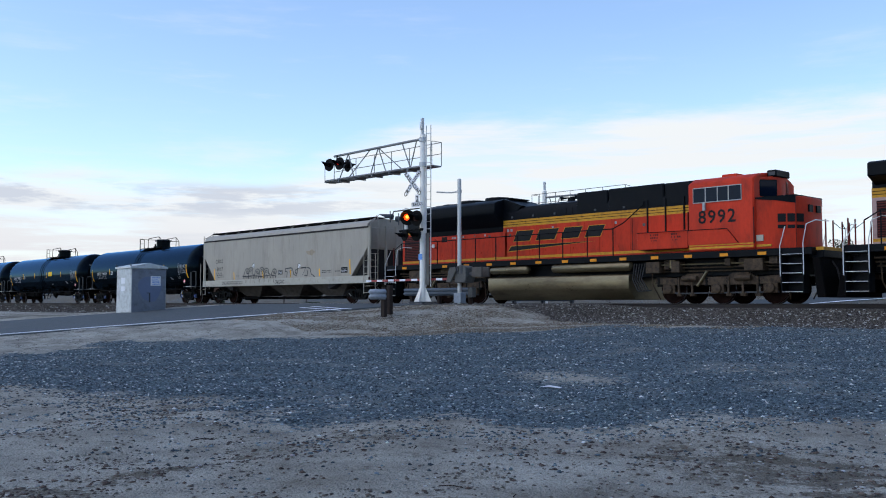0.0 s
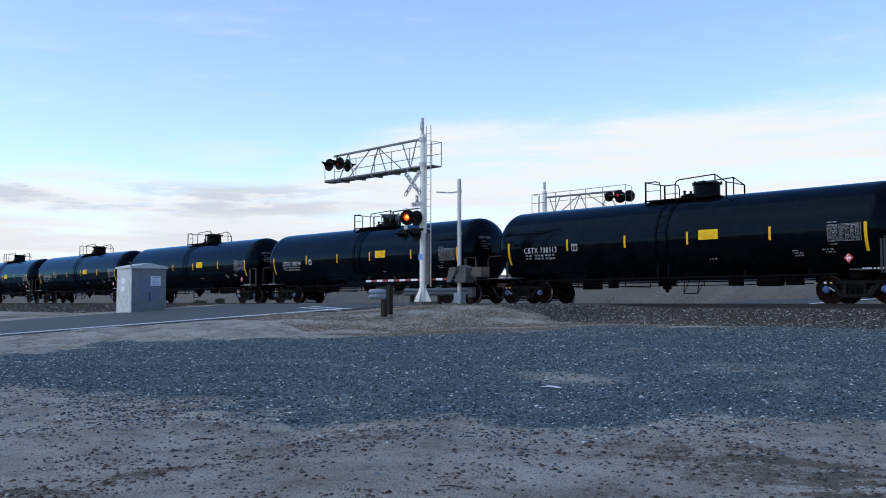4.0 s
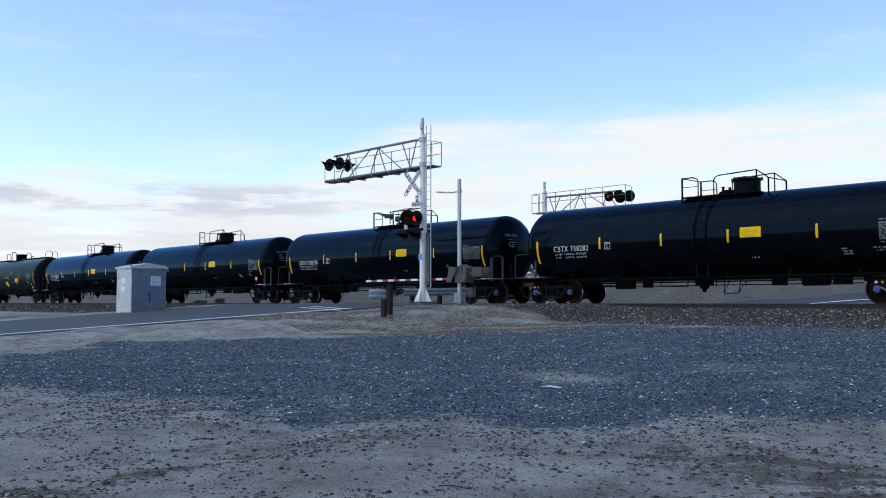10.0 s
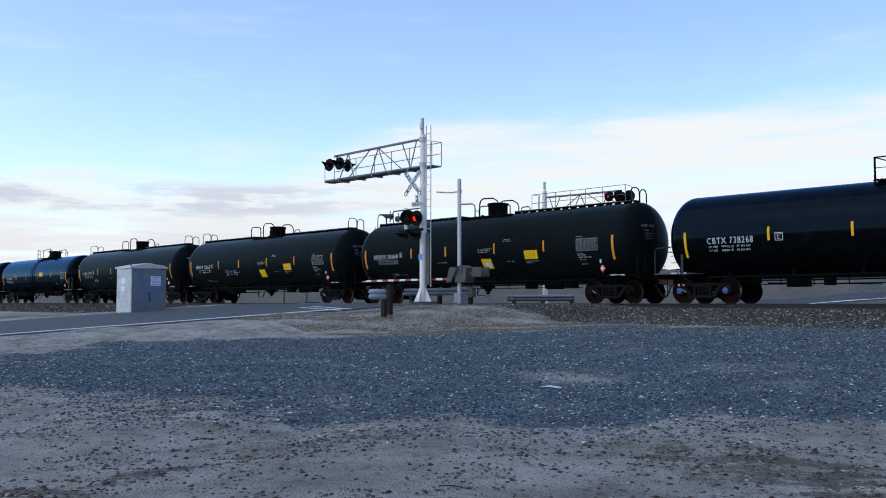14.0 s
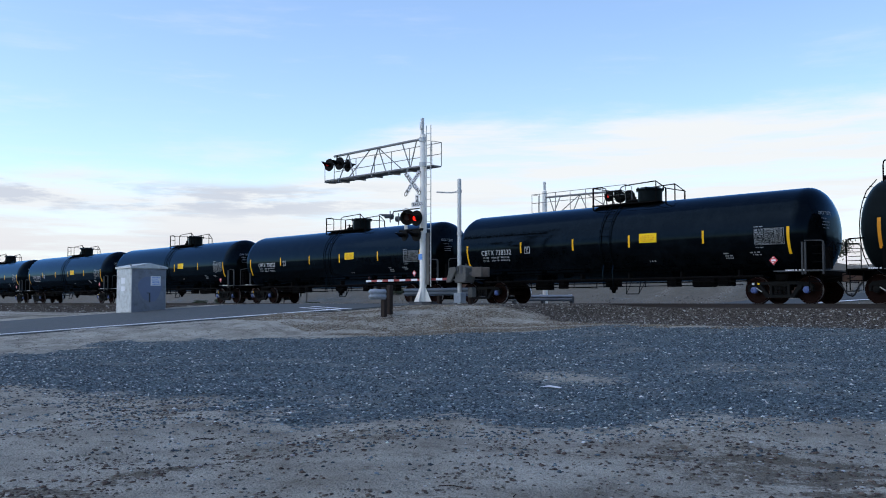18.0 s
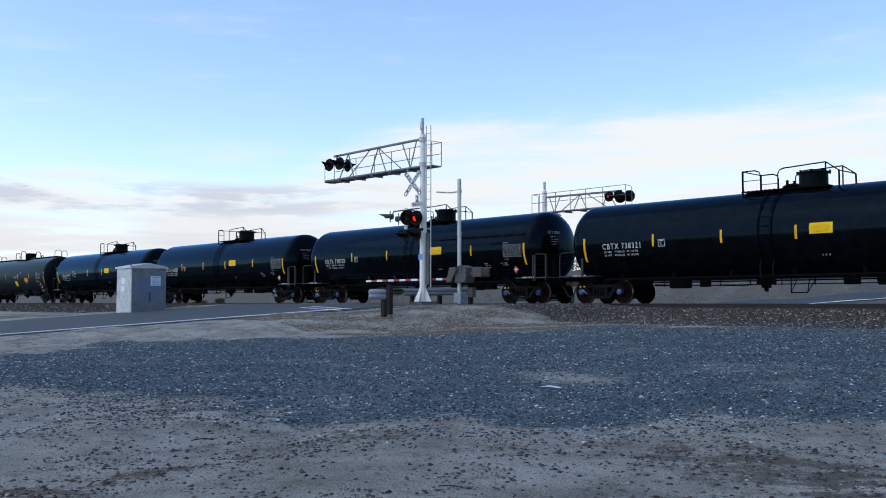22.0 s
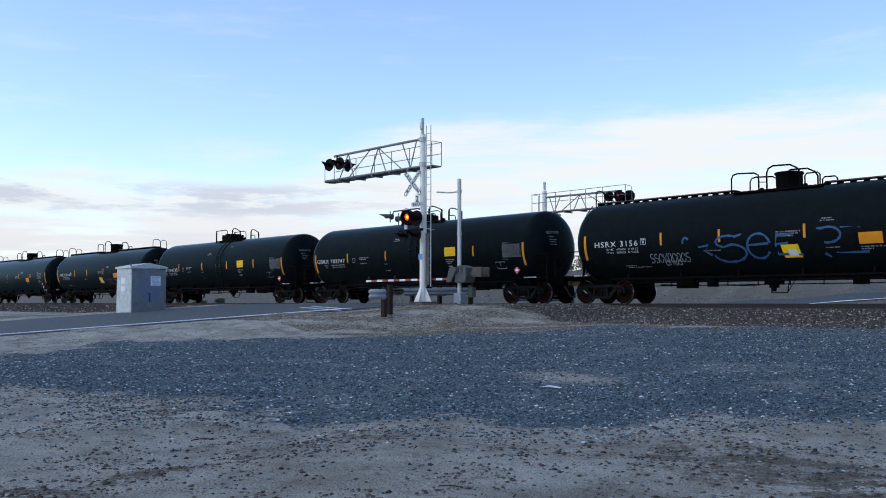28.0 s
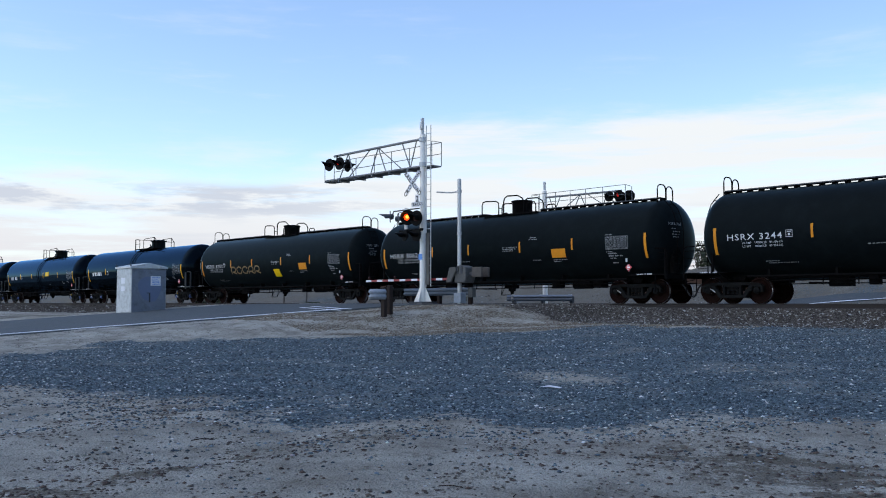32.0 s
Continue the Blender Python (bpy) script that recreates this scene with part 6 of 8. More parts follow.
    # tanks below the deck
    oct_ = [(-1.0, 0.14), (-1.45, 0.56), (-1.45, 1.06), (-1.38, 1.12), (1.38, 1.12), (1.45, 1.06), (1.45, 0.56), (1.0, 0.14)]
    part("fuel_tank", Shape().prism_x(oct_, -3.88, 3.56), LOCOTANK, car, "dusty brown fuel tank", bevel=0.015)
    for y in (-1.33, 1.33):
        for a, b in ((-3.8, -1.55), (-0.3, 3.65)):
            part("air_tank", Shape().lathe([(a, 0.05), (a + 0.06, 0.15), (a + 0.14, 0.185), (b - 0.14, 0.185), (b - 0.06, 0.15), (b, 0.05)], "x", 18, at=(0, y, 1.42)), LOCOTANK, car, "dusty brown air tank")
    part("underframe", Shape().span(-10.2, 10.2, -0.95, 0.95, 0.98, 1.6), LOCOBLACK, car, bevel=0.02)
    for xx, w in ((-4.6, 0.5), (4.3, 0.6), (5.4, 0.35), (8.3, 0.7), (-6.2, 0.6), (-9.2, 0.8)):
        part("equipment_box", Shape().span(xx, xx + w, -1.42, -1.0, 1.12, 1.55), LOCODIRT, car, bevel=0.02)
    for i in range(5):
        part("hanging_hose", Shape().tube([(3.75 + i * .12, -1.35, 1.5), (3.72 + i * .1, -1.42, 0.9), (3.95 + i * .12, -1.4, 0.45), (4.4, -1.2, 0.5)], 0.022, 5), HOSE, car)
    pick = random.Random(int(abs(x) * 10))
    for side in (-1, 1):
        for i in range(16):
            xx = pick.choice((pick.uniform(-10.0, -4.3), pick.uniform(4.2, 9.5)))
            w, h = pick.uniform(0.12, 0.5), pick.uniform(0.12, 0.35)
            part("equipment_box", Shape().span(xx, xx + w, side * 0.97, side * pick.uniform(1.1, 1.4), 1.56 - h, 1.59), pick.choice((LOCODIRT, LOCODIRT, LOCOTANK, UNDER)), car, bevel=0.012)
        for z, y in ((1.30, 1.18), (1.18, 1.05), (1.42, 1.3)):
            part("pipe", Shape().tube([(-10.0, side * y, z), (-4.4, side * y, z - 0.03)], 0.03, 6), LOCODIRT, car)
            part("pipe", Shape().tube([(4.3, side * y, z), (9.6, side * y, z - 0.02)], 0.03, 6), LOCOTANK if z > 1.4 else LOCODIRT, car)
    for c in (-7.12, 7.12):
        loco_truck(car, c)
    # cab and nose
    cab = Shape().prism_x([(-1.5, 1.84), (-1.5, 4.28), (-1.1, 4.48), (-0.5, 4.56), (0.5, 4.56), (1.1, 4.48), (1.5, 4.28), (1.5, 1.84)], 6.2, 8.75)
    part("cab", cab, LOCORED, car, bevel=0.05)
    part("cab_roof_box", Shape().span(7.1, 7.7, -0.7, 0.7, 4.5, 4.63), LOCORED, car, bevel=0.03)
    front = [(8.56, -1.47), (9.02, -0.30), (9.02, 0.30), (8.56, 1.47)]
    part("cab_front", Shape().add([(a, b, 3.4) for a, b in front] + [(a, b, 4.46 if abs(b) < 1 else 4.28) for a, b in front], [(0, 1, 5, 4), (1, 2, 6, 5), (2, 3, 7, 6), (4, 5, 6, 7), (3, 2, 1, 0), (0, 4, 7, 3)]), LOCORED, car, bevel=0.03)
    nose = Shape()
    plan = [(8.5, -1.38, 3.56), (9.45, -1.33, 3.58), (9.98, -0.98, 3.62), (10.14, -0.55, 3.60), (10.14, 0.55, 3.60), (9.98, 0.98, 3.62), (9.45, 1.33, 3.58), (8.5, 1.38, 3.56)]
    nose.add([(a, b, 1.84) for a, b, c in plan] + [(a, b, c) for a, b, c in plan], [(i, i + 1, i + 9, i + 8) for i in range(7)] + [(8, 9, 14, 15), (9, 10, 13, 14), (10, 11, 12, 13), tuple(range(7, -1, -1)), (0, 8, 15, 7)])
    part("nose", nose, LOCORED, car, "orange-red short nose", bevel=0.03)
    apron = [(8.62, -1.40, 3.60, 0.03), (9.45, -1.345, 3.60, 0.13), (9.99, -0.99, 3.64, 0.27), (9.99, 0.99, 3.64, 0.27), (9.45, 1.345, 3.60, 0.13), (8.62, 1.40, 3.60, 0.03)]
    part("nose_top", Shape().add([(a, b, c - h) for a, b, c, h in apron] + [(a, b, c + 0.02) for a, b, c, h in apron], [(i, (i + 1) % 6, 6 + (i + 1) % 6, 6 + i) for i in range(6)] + [(6, 7, 10, 11), (7, 8, 9, 10)]), LOCOBLACK, car, "black anti-glare panel")
    for y in (-1, 1):
        fr = Shape().span(6.42, 8.32, y * 1.495, y * 1.525, 3.57, 4.12)
        win = part("side_window", fr, FRAMESILVER, car, "silver framed sliding cab window")
        for a, b in ((6.45, 6.90), (6.95, 7.38), (7.42, 7.80), (7.85, 8.29)):
            part("pane", Shape().span(a, b, y * 1.52, y * 1.535, 3.60, 4.09), GLASSDARK, win)
        at = lambda u, z, o: (8.56 + 0.46 * u + o, y * (1.47 - 1.17 * u + o * 0.4), z)
        ws = part("windshield", Shape().add([at(0.08, 3.74, .03), at(0.93, 3.70, .03), at(0.93, 4.26, .03), at(0.08, 4.22, .03)], [(0, 1, 2, 3)]), GLASSDARK, car, "dark blue windshield")
        part("window_frame", Shape().add([at(0.04, 3.70, .016), at(0.97, 3.66, .016), at(0.97, 4.30, .016), at(0.04, 4.26, .016)], [(0, 1, 2, 3)]), LOCOBLACK, ws)
        part("headlight_box", Shape().span(10.1, 10.2, y * 0.15, y * 0.42, 3.1, 3.34), LOCOBLACK, car)
    part("number_board", Shape().span(8.72, 9.08, -0.5, 0.5, 4.40, 4.64), LOCOBLACK, car, bevel=0.03)
    part("number_panel", Shape().span(8.80, 9.04, -0.512, -0.49, 4.45, 4.58), GREYSTEEL, car)
    slab(car, "cab_stripe", 6.22, 8.72, 1.93, 2.0, 1.5, LOCOYELLOW, "narrow yellow stripe")
    slab(car, "cab_stripe", 6.22, 8.72, 2.04, 2.08, 1.5, LOCOYELLOW, "narrow yellow stripe")
    part("nose_stripe", Shape().span(8.76, 9.3, -1.385, -1.355, 1.93, 2.0), LOCOYELLOW, car)
    part("cab_ledge", Shape().prism([(6.2, 2.60), (7.75, 2.60), (8.15, 2.12), (8.15, 2.08), (6.2, 2.08)], -1.525, -1.50), LOCORED, car)
    part("ledge_edge", Shape().tube([(4.0, -1.53, 2.64), (7.75, -1.53, 2.61), (8.17, -1.53, 2.10)], 0.014, 5), LOCOBLACK, car)
    for xx, w in ((4.55, 0.4), (5.45, 0.42)):
        part("worn_notice", bars([(xx, 2.50, w, 0.07), (xx, 2.40, w, 0.06), (xx + 0.05, 2.30, w * 0.7, 0.05)], int(xx * 10)).bent(lambda a, b, c: (a, -1.468, c)), LOUVRE, car)
    part("grille_box", Shape().box(4.15, -1.03, 2.42, 0.22, 0.1, 0.05).box(4.2, -1.03, 2.02, 0.3, 0.1, 0.05), LOCOBLACK, car)
    for xx in (3.4, 6.17, 8.72):
        part("panel_seam", Shape().span(xx, xx + 0.025, -1.505 if xx > 6.1 else -H - 0.012, -0.9, 2.05, 3.3), LOUVRE, car)
    part("nose_seam", Shape().tube([(9.99, -0.985, 1.9), (9.99, -0.985, 3.6)], 0.012, 5), LOUVRE, car)
    for xx in (-3.36, -3.02):
        part("roof_seam", Shape().span(xx + 3.5, xx + 3.53, -H - 0.004, -H + 0.01, 3.64, 3.95), UNDER, car)
    part("lower_box", Shape().span(3.95, 6.15, -1.46, -0.98, 2.0, 2.66), LOCORED, car, bevel=0.02)
    part("data_square", Shape().span(8.77, 9.02, -1.392, -1.35, 2.12, 2.33), SILLPALE, car, "small pale notice")
    part("mirror", Shape().span(6.88, 6.97, -1.66, -1.58, 3.28, 3.56), FRAMESILVER, car)
    if not lead:
        t, w = lettering("8992", 0.47, 0.014)
        t.v = [(6.62 + a * 1.46 / w, -1.508 + b, 2.84 + c) for a, b, c in t.v]
        part("cab_number", t, SIGNBLACK, car, "black cab number")
        for k in (-1, 1):
            for (a, wd) in ((-2.78, 1.18), (-1.50, 1.28), (-0.12, 1.14), (1.12, 1.02)):
                for grow, paint, off in ((0.022, LOCOYELLOW, 0.016), (0.0, SIGNBLACK, 0.020)):
                    z0, z1 = 2.68 - grow, 3.12 + grow
                    q = [(a - grow, z0), (a + wd - 0.25 + grow, z0), (a + wd + grow, z1), (a + 0.22 - grow, z1)]
                    sh = Shape().add([(px * -k if k > 0 else px, k * (H + off), pz) for px, pz in q], [(0, 1, 2, 3)])
                    part("emblem_block", sh, paint, car, "slanted black emblem block edged in yellow")
            for grow, paint, off in ((0.035, LOCOYELLOW, 0.016), (0.0, SIGNBLACK, 0.020)):
                q = [(-3.1 - grow, 2.26 - grow), (1.55 + grow * 3, 2.50), (-2.9 - grow, 2.47 + grow)]
                sh = Shape().add([(px * -k if k > 0 else px, k * (H + off), pz) for px, pz in q], [(0, 1, 2)])
                part("emblem_sweep", sh, paint, car, "long tapering black sweep below the emblem")
        # the emblem goes on round the nose
        for p, q in (((9.50, -1.30), (9.72, -1.155)), ((9.76, -1.13), (9.96, -0.995)), ((9.99, -0.95), (10.10, -0.66))):
            for z0, z1 in ((2.74, 3.02), (2.52, 2.64)):
                d = (q[1] - p[1], p[0] - q[0])
                n = 0.014 / math.hypot(*d)
                e = Shape().add([(p[0] + d[0] * n, p[1] + d[1] * n, z0), (q[0] + d[0] * n, q[1] + d[1] * n, z0), (q[0] + d[0] * n, q[1] + d[1] * n, z1), (p[0] + d[0] * n, p[1] + d[1] * n, z1)], [(0, 1, 2, 3)])
                part("emblem_block", e, SIGNBLACK, car, "black emblem block on the nose")
    for xx, k in ((10.08, 1), (-10.45, -1)):
        loco_steps(car, xx, k)
    for k in (-1, 1):
        part("end_platform", Shape().span(k * 10.5, k * 11.0, -1.2, 1.2, 1.5, 1.80), LOCOBLACK, car, "end platform", bevel=0.02)
        part("platform_edge", Shape().span(k * 10.76, k * 11.01, -1.22, 1.22, 1.74, 1.85), LOCOYELLOW, car, "yellow platform edge")
        part("pilot", Shape().prism([(k * 10.7, 1.5), (k * 10.95, 1.5), (k * 11.15, 0.2), (k * 10.85, 0.2)], -1.4, 1.4), UNDER, car, bevel=0.02)
        add_coupler(car, k, 11.3)
        for y in (-0.9, -0.35, 0.35, 0.9):
            part("end_post", Shape().tube([(k * 10.95, y, 1.8), (k * 10.95, y, 2.75)], 0.026, 6), LOUVRE, car, "rusty end post")
        part("end_chain", Shape().tube([(k * 10.95, -0.35, 2.7), (k * 11.1, -0.15, 2.5), (k * 11.15, 0.1, 2.48), (k * 10.95, 0.35, 2.7)], 0.014, 5), HOSE, car)
        for y in (-0.55, 0.5):
            part("air_hose", Shape().tube([(k * 10.98, y, 1.4), (k * 11.15, y, 1.15), (k * 11.25, y * 0.9, 0.6), (k * 11.32, y * 0.7, 0.5)], 0.03, 6), HOSE, car)
    MOVING.append(["loco", "", x, car])


hopper_car(-44.97)
locomotive(-24.45, False)
locomotive(-1.82, True)


# ---- level crossing ----
FLASH = [[], []]     # lamp discs that show their lit face in turn


def lamp(parent, x, y, z, turn, phase=None, lit=None, size=1.0, back=None, lens=0.088):
    """A round crossing lamp with hood, facing -y before its turn about z. phase: which of the two flashing sets it belongs to."""
    m = pose(x, y, z, 0, 0, turn)
    s = Shape()
    s.lathe([(0.0, 0.05), (0.0, 0.28 * size), (0.02, 0.30 * size), (0.035, 0.28 * size), (0.035, 0.13), (0.16, 0.11), (0.18, 0.05)], "y", 26)
    s.v = [tuple(m @ Vector(p)) for p in s.v]
    head = part("lamp_head", s, back or BLACKLAMP, parent, "round black lamp head")
    h = Shape()
    n, r = 12, (lens + 0.04) * size
    for q in (r, r - 0.012):
        for i in range(n + 1):
            a = radians(-35 + 250 * i / n)
            h.v += [(q * math.cos(a), 0.0, q * math.sin(a)), (q * math.cos(a), -0.22 - 0.27 * max(0.0, math.sin(a)), q * math.sin(a))]
    for o in (0, 2 * (n + 1)):
        h.f += [(o + 2 * i, o + 2 * i + 1, o + 2 * i + 3, o + 2 * i + 2) for i in range(n)]
    h.m = [0] * len(h.f)
    h.v = [tuple(m @ Vector(p)) for p in h.v]
    part("lamp_hood", h, back or BLACKLAMP, head)
    lr = lens * size
    d = Shape().lathe([(-0.008, 0.01), (-0.008, lr)], "y", 22, slot=0).lathe([(0.008, lr), (0.008, 0.01)], "y", 22, slot=1)
    d.lathe([(-0.008, lr), (0.008, lr)], "y", 22, slot=1, ends=False)
    if lit is LIT_AMBER:
        d.lathe([(-0.012, 0.005), (-0.012, lr * 0.50)], "y", 18, at=(0.012, 0, 0.012), slot=2)
    if phase is None:
        d.v = [tuple(m @ Vector((a, b - 0.03, c))) for a, b, c in d.v]
        part("lens", d, [LENSRED, LENSRED], head)
    else:
        disc = part("lens", d, [lit, LENSRED, LIT_CORE], head, "red flashing lens")
        disc.matrix_parent_inverse = m @ pose(0, -0.07, 0)
        FLASH[phase].append(disc)


def truss_arm(mast, x0, x1, y, z0, z1, ztip, side, paint):
    """A cantilever truss with a catwalk, from the mast at x0 to the tip at x1; side: on which side the catwalk hangs."""
    k = 1 if x1 > x0 else -1
    L = abs(x1 - x0)
    at = lambda u: x0 + k * L * u
    part("chord", Shape().tube([(at(0), y, z1), (at(0.90), y, ztip)], 0.055, 8), paint, mast, "pale metal top chord")
    part("chord", Shape().tube([(at(0), y, z0), (at(1), y, z0 + 0.02)], 0.05, 8), paint, mast, "pale metal bottom chord")
    webs = [(0.04, 0.10), (0.18, 0.10), (0.42, 0.18), (0.42, 0.34), (0.42, 0.50), (0.50, 0.74), (0.74, 0.68), (0.74, 0.84)]
    for a, b in webs:
        part("web_member", Shape().tube([(at(b), y, z0), (at(a), y, z1 + (ztip - z1) * a)], 0.026, 6), paint, mast)
    o = y + side * 0.55
    part("catwalk", Shape().span(at(-0.10), at(1.02), y + side * 0.02, o, z0 - 0.05, z0), ALU, mast, "galvanised catwalk")
    for u in (0.12, 0.30, 0.48, 0.66, 0.84):
        part("catwalk_bracket", Shape().span(at(u), at(u) + 0.07, y - side * 0.1, o, z0 - 0.13, z0 - 0.05), ALU, mast)
    for u in (-0.10, 0.0, 0.2, 0.38, 0.56, 0.76, 1.01):
        part("railing_post", Shape().tube([(at(u), o, z0), (at(u), o, z0 + 1.0)], 0.018, 5), paint, mast)
    for h in (0.52, 1.0):
        part("railing", Shape().tube([(at(-0.10), o, z0 + h), (at(1.01), o, z0 + h)], 0.016, 5), paint, mast)
    part("railing", Shape().tube([(at(-0.10), o, z0 + 1.0), (at(-0.10), y, z0 + 1.0), (at(-0.10), y, z0)], 0.018, 5), paint, mast)
    part("railing", Shape().tube([(at(1.01), o, z0 + 1.0), (at(1.01), y, z0 + 0.95), (at(1.01), y, z0)], 0.018, 5), paint, mast)


def sign_board(parent, name, w, h, m, text, size, label):
    """A thin board in the x-z plane facing -y, with lettering."""
    s = Shape().box(0, 0, 0, w, 0.012, h)
    s.v = [tuple(m @ Vector(p)) for p in s.v]
    b = part(name, s, SIGNWHITE, parent, label, bevel=0.003)
    for word, cx in text:
        t, tw = lettering(word, size, 0.016)
        t.v = [tuple(m @ Vector((cx - tw / 2 + a, -0.010 + q, -size / 2 + c))) for a, q, c in t.v]
        part("sign_lettering", t, SIGNBLACK, b, "black sign lettering")


def crossbuck(mast, x, y, z, face):
    m = pose(x, y, z, 0, 0, face)
    sign_board(mast, "crossbuck_board", 1.24, 0.23, m @ pose(0, -0.015, 0) @ Matrix.Rotation(radians(45), 4, "Y"), (("RAIL", -0.37), ("ROAD", 0.36)), 0.19, "white crossing board with black lettering")
    sign_board(mast, "crossbuck_board", 1.24, 0.23, m @ pose(0, 0.003, 0) @ Matrix.Rotation(radians(-45), 4, "Y"), (("CROS", -0.37), ("SING", 0.36)), 0.19, "white crossing board with black lettering")


def crossing_mast():
    X, Y, G = -29.0, -4.7, -0.07
    mast = thing("crossing_signal", "white crossing mast with cantilever arm and flashing red lamps", "crossing signal", "crossing signals", at=(0, 0, 0))
    part("foundation", Shape().box(X, Y, G + 0.0, 0.92, 0.92, 0.14), GREYSTEEL, mast, bevel=0.02)
    part("base_plate", Shape().box(X, Y, G + 0.12, 0.85, 0.85, 0.05), GREYSTEEL, mast, bevel=0.01)
    for k in range(4):
        f = Shape().add([(0.09, -0.012, 0), (0.40, -0.012, 0), (0.12, -0.012, 0.62), (0.09, -0.012, 0.62), (0.09, 0.012, 0), (0.40, 0.012, 0), (0.12, 0.012, 0.62), (0.09, 0.012, 0.62)],
                        [(0, 1, 2, 3), (7, 6, 5, 4), (1, 5, 6, 2), (0, 4, 5, 1), (3, 2, 6, 7)])
        m = pose(X, Y, G + 0.145, 0, 0, 90 * k + 22)
        f.v = [tuple(m @ Vector(p)) for p in f.v]
        part("base_fin", f, WHITEPAINT, mast)
    part("pole", Shape().lathe([(G + 0.12, 0.135), (4.6, 0.125), (7.15, 0.115), (7.17, 0.05)], "z", 20, at=(X, Y, 0)), WHITEPAINT, mast, "white painted steel pole")
    part("pole_top", Shape().lathe([(7.17, 0.075), (7.84, 0.075), (7.86, 0.04)], "z", 14, at=(X - 0.03, Y, 0)).box(X + 0.02, Y - 0.1, 7.5, 0.12, 0.08, 0.3), GALV, mast)
    for z in (5.86, 6.92):
        part("clamp", Shape().lathe([(z - 0.09, 0.16), (z + 0.09, 0.16)], "z", 16, at=(X, Y, 0)), GALV, mast)
    truss_arm(mast, X - 0.12, -35.95, Y, 5.80, 6.96, 6.93, 1, ALU)
    for x in (X + 0.22, X + 0.50):
        part("ladder_rail", Shape().tube([(x, Y, 0.7), (x, Y, 7.5)], 0.02, 6), GALV, mast)
    for i in range(21):
        part("rung", Shape().tube([(X + 0.22, Y, 0.95 + 0.31 * i), (X + 0.50, Y, 0.95 + 0.31 * i)], 0.013, 5), GALV, mast)
    part("ladder_guard", Shape().span(X + 0.24, X + 0.46, Y - 0.06, Y - 0.03, 0.78, 2.95), BOXGREY, mast, "grey ladder guard plate")
    crossbuck(mast, X - 0.47, Y - 0.16, 5.12, 0)
    sign_board(mast, "count_sign", 0.26, 0.34, pose(X - 0.16, Y - 0.17, 4.42), (("2", 0.0),), 0.25, "small white plate with a number")
    sign_board(mast, "count_sign", 0.68, 0.22, pose(X - 0.18, Y - 0.17, 4.18), (("TRACKS", 0.0),), 0.13, "white plate reading TRACKS")
    part("blue_plate", Shape().box(X, Y - 0.14, 1.95, 0.22, 0.012, 0.24), SIGNBLUE, mast, "small blue notice plate")
    # lamps on the arm
    lamp(mast, -35.26, Y - 0.32, 6.50, 10, 1, LIT_DIM, lens=0.07)
    lamp(mast, -34.46, Y - 0.32, 6.48, 10, 0, LIT_DIM, lens=0.07)
    lamp(mast, -34.60, Y + 0.30, 6.46, 180)
    part("lamp_bracket", Shape().tube([(-35.8, Y - 0.12, 6.5), (-34.0, Y - 0.12, 6.5)], 0.04, 7).tube([(-34.9, Y - 0.12, 6.5), (-34.9, Y - 0.12, 6.95)], 0.035, 6), BLACKLAMP, mast)
    # lamps on the mast
    lamp(mast, X - 0.42, Y - 0.50, 3.62, 32, 0, LIT_AMBER, 1.1, None, 0.125)
    lamp(mast, X + 0.05, Y - 0.42, 3.56, 8, 1, LIT_RED, 1.1, None, 0.11)
    lamp(mast, X - 0.80, Y - 0.35, 2.88, -6, None, None, 0.8)
    lamp(mast, X + 0.02, Y - 0.40, 2.86, 8, None, None, 0.9)
    lamp(mast, X - 2.05, Y - 0.10, 3.78, -38, None, None, 0.9, BACKGREY)
    lamp(mast, X - 1.60, Y + 0.05, 3.66, 142, None, None, 0.9, BACKGREY)
    part("lamp_bracket", Shape().tube([(X, Y, 4.02), (X - 1.05, Y, 4.02), (X - 1.9, Y, 4.0), (X - 2.0, Y, 3.85)], 0.03, 6).tube([(X, Y - 0.2, 3.6), (X - 0.4, Y - 0.3, 3.62)], 0.035, 6), GREYSTEEL, mast)
    part("junction_pipe", Shape().tube([(X - 1.02, Y - 0.05, 3.05), (X - 1.02, Y - 0.05, 4.08)], 0.075, 8), WHITEPAINT, mast)
    part("lamp_bracket", Shape().tube([(X, Y - 0.1, 3.0), (X - 1.05, Y - 0.1, 3.02)], 0.04, 6).tube([(X - 1.3, Y - 0.15, 3.1), (X + 0.15, Y - 0.15, 3.1)], 0.06, 6), BLACKLAMP, mast)


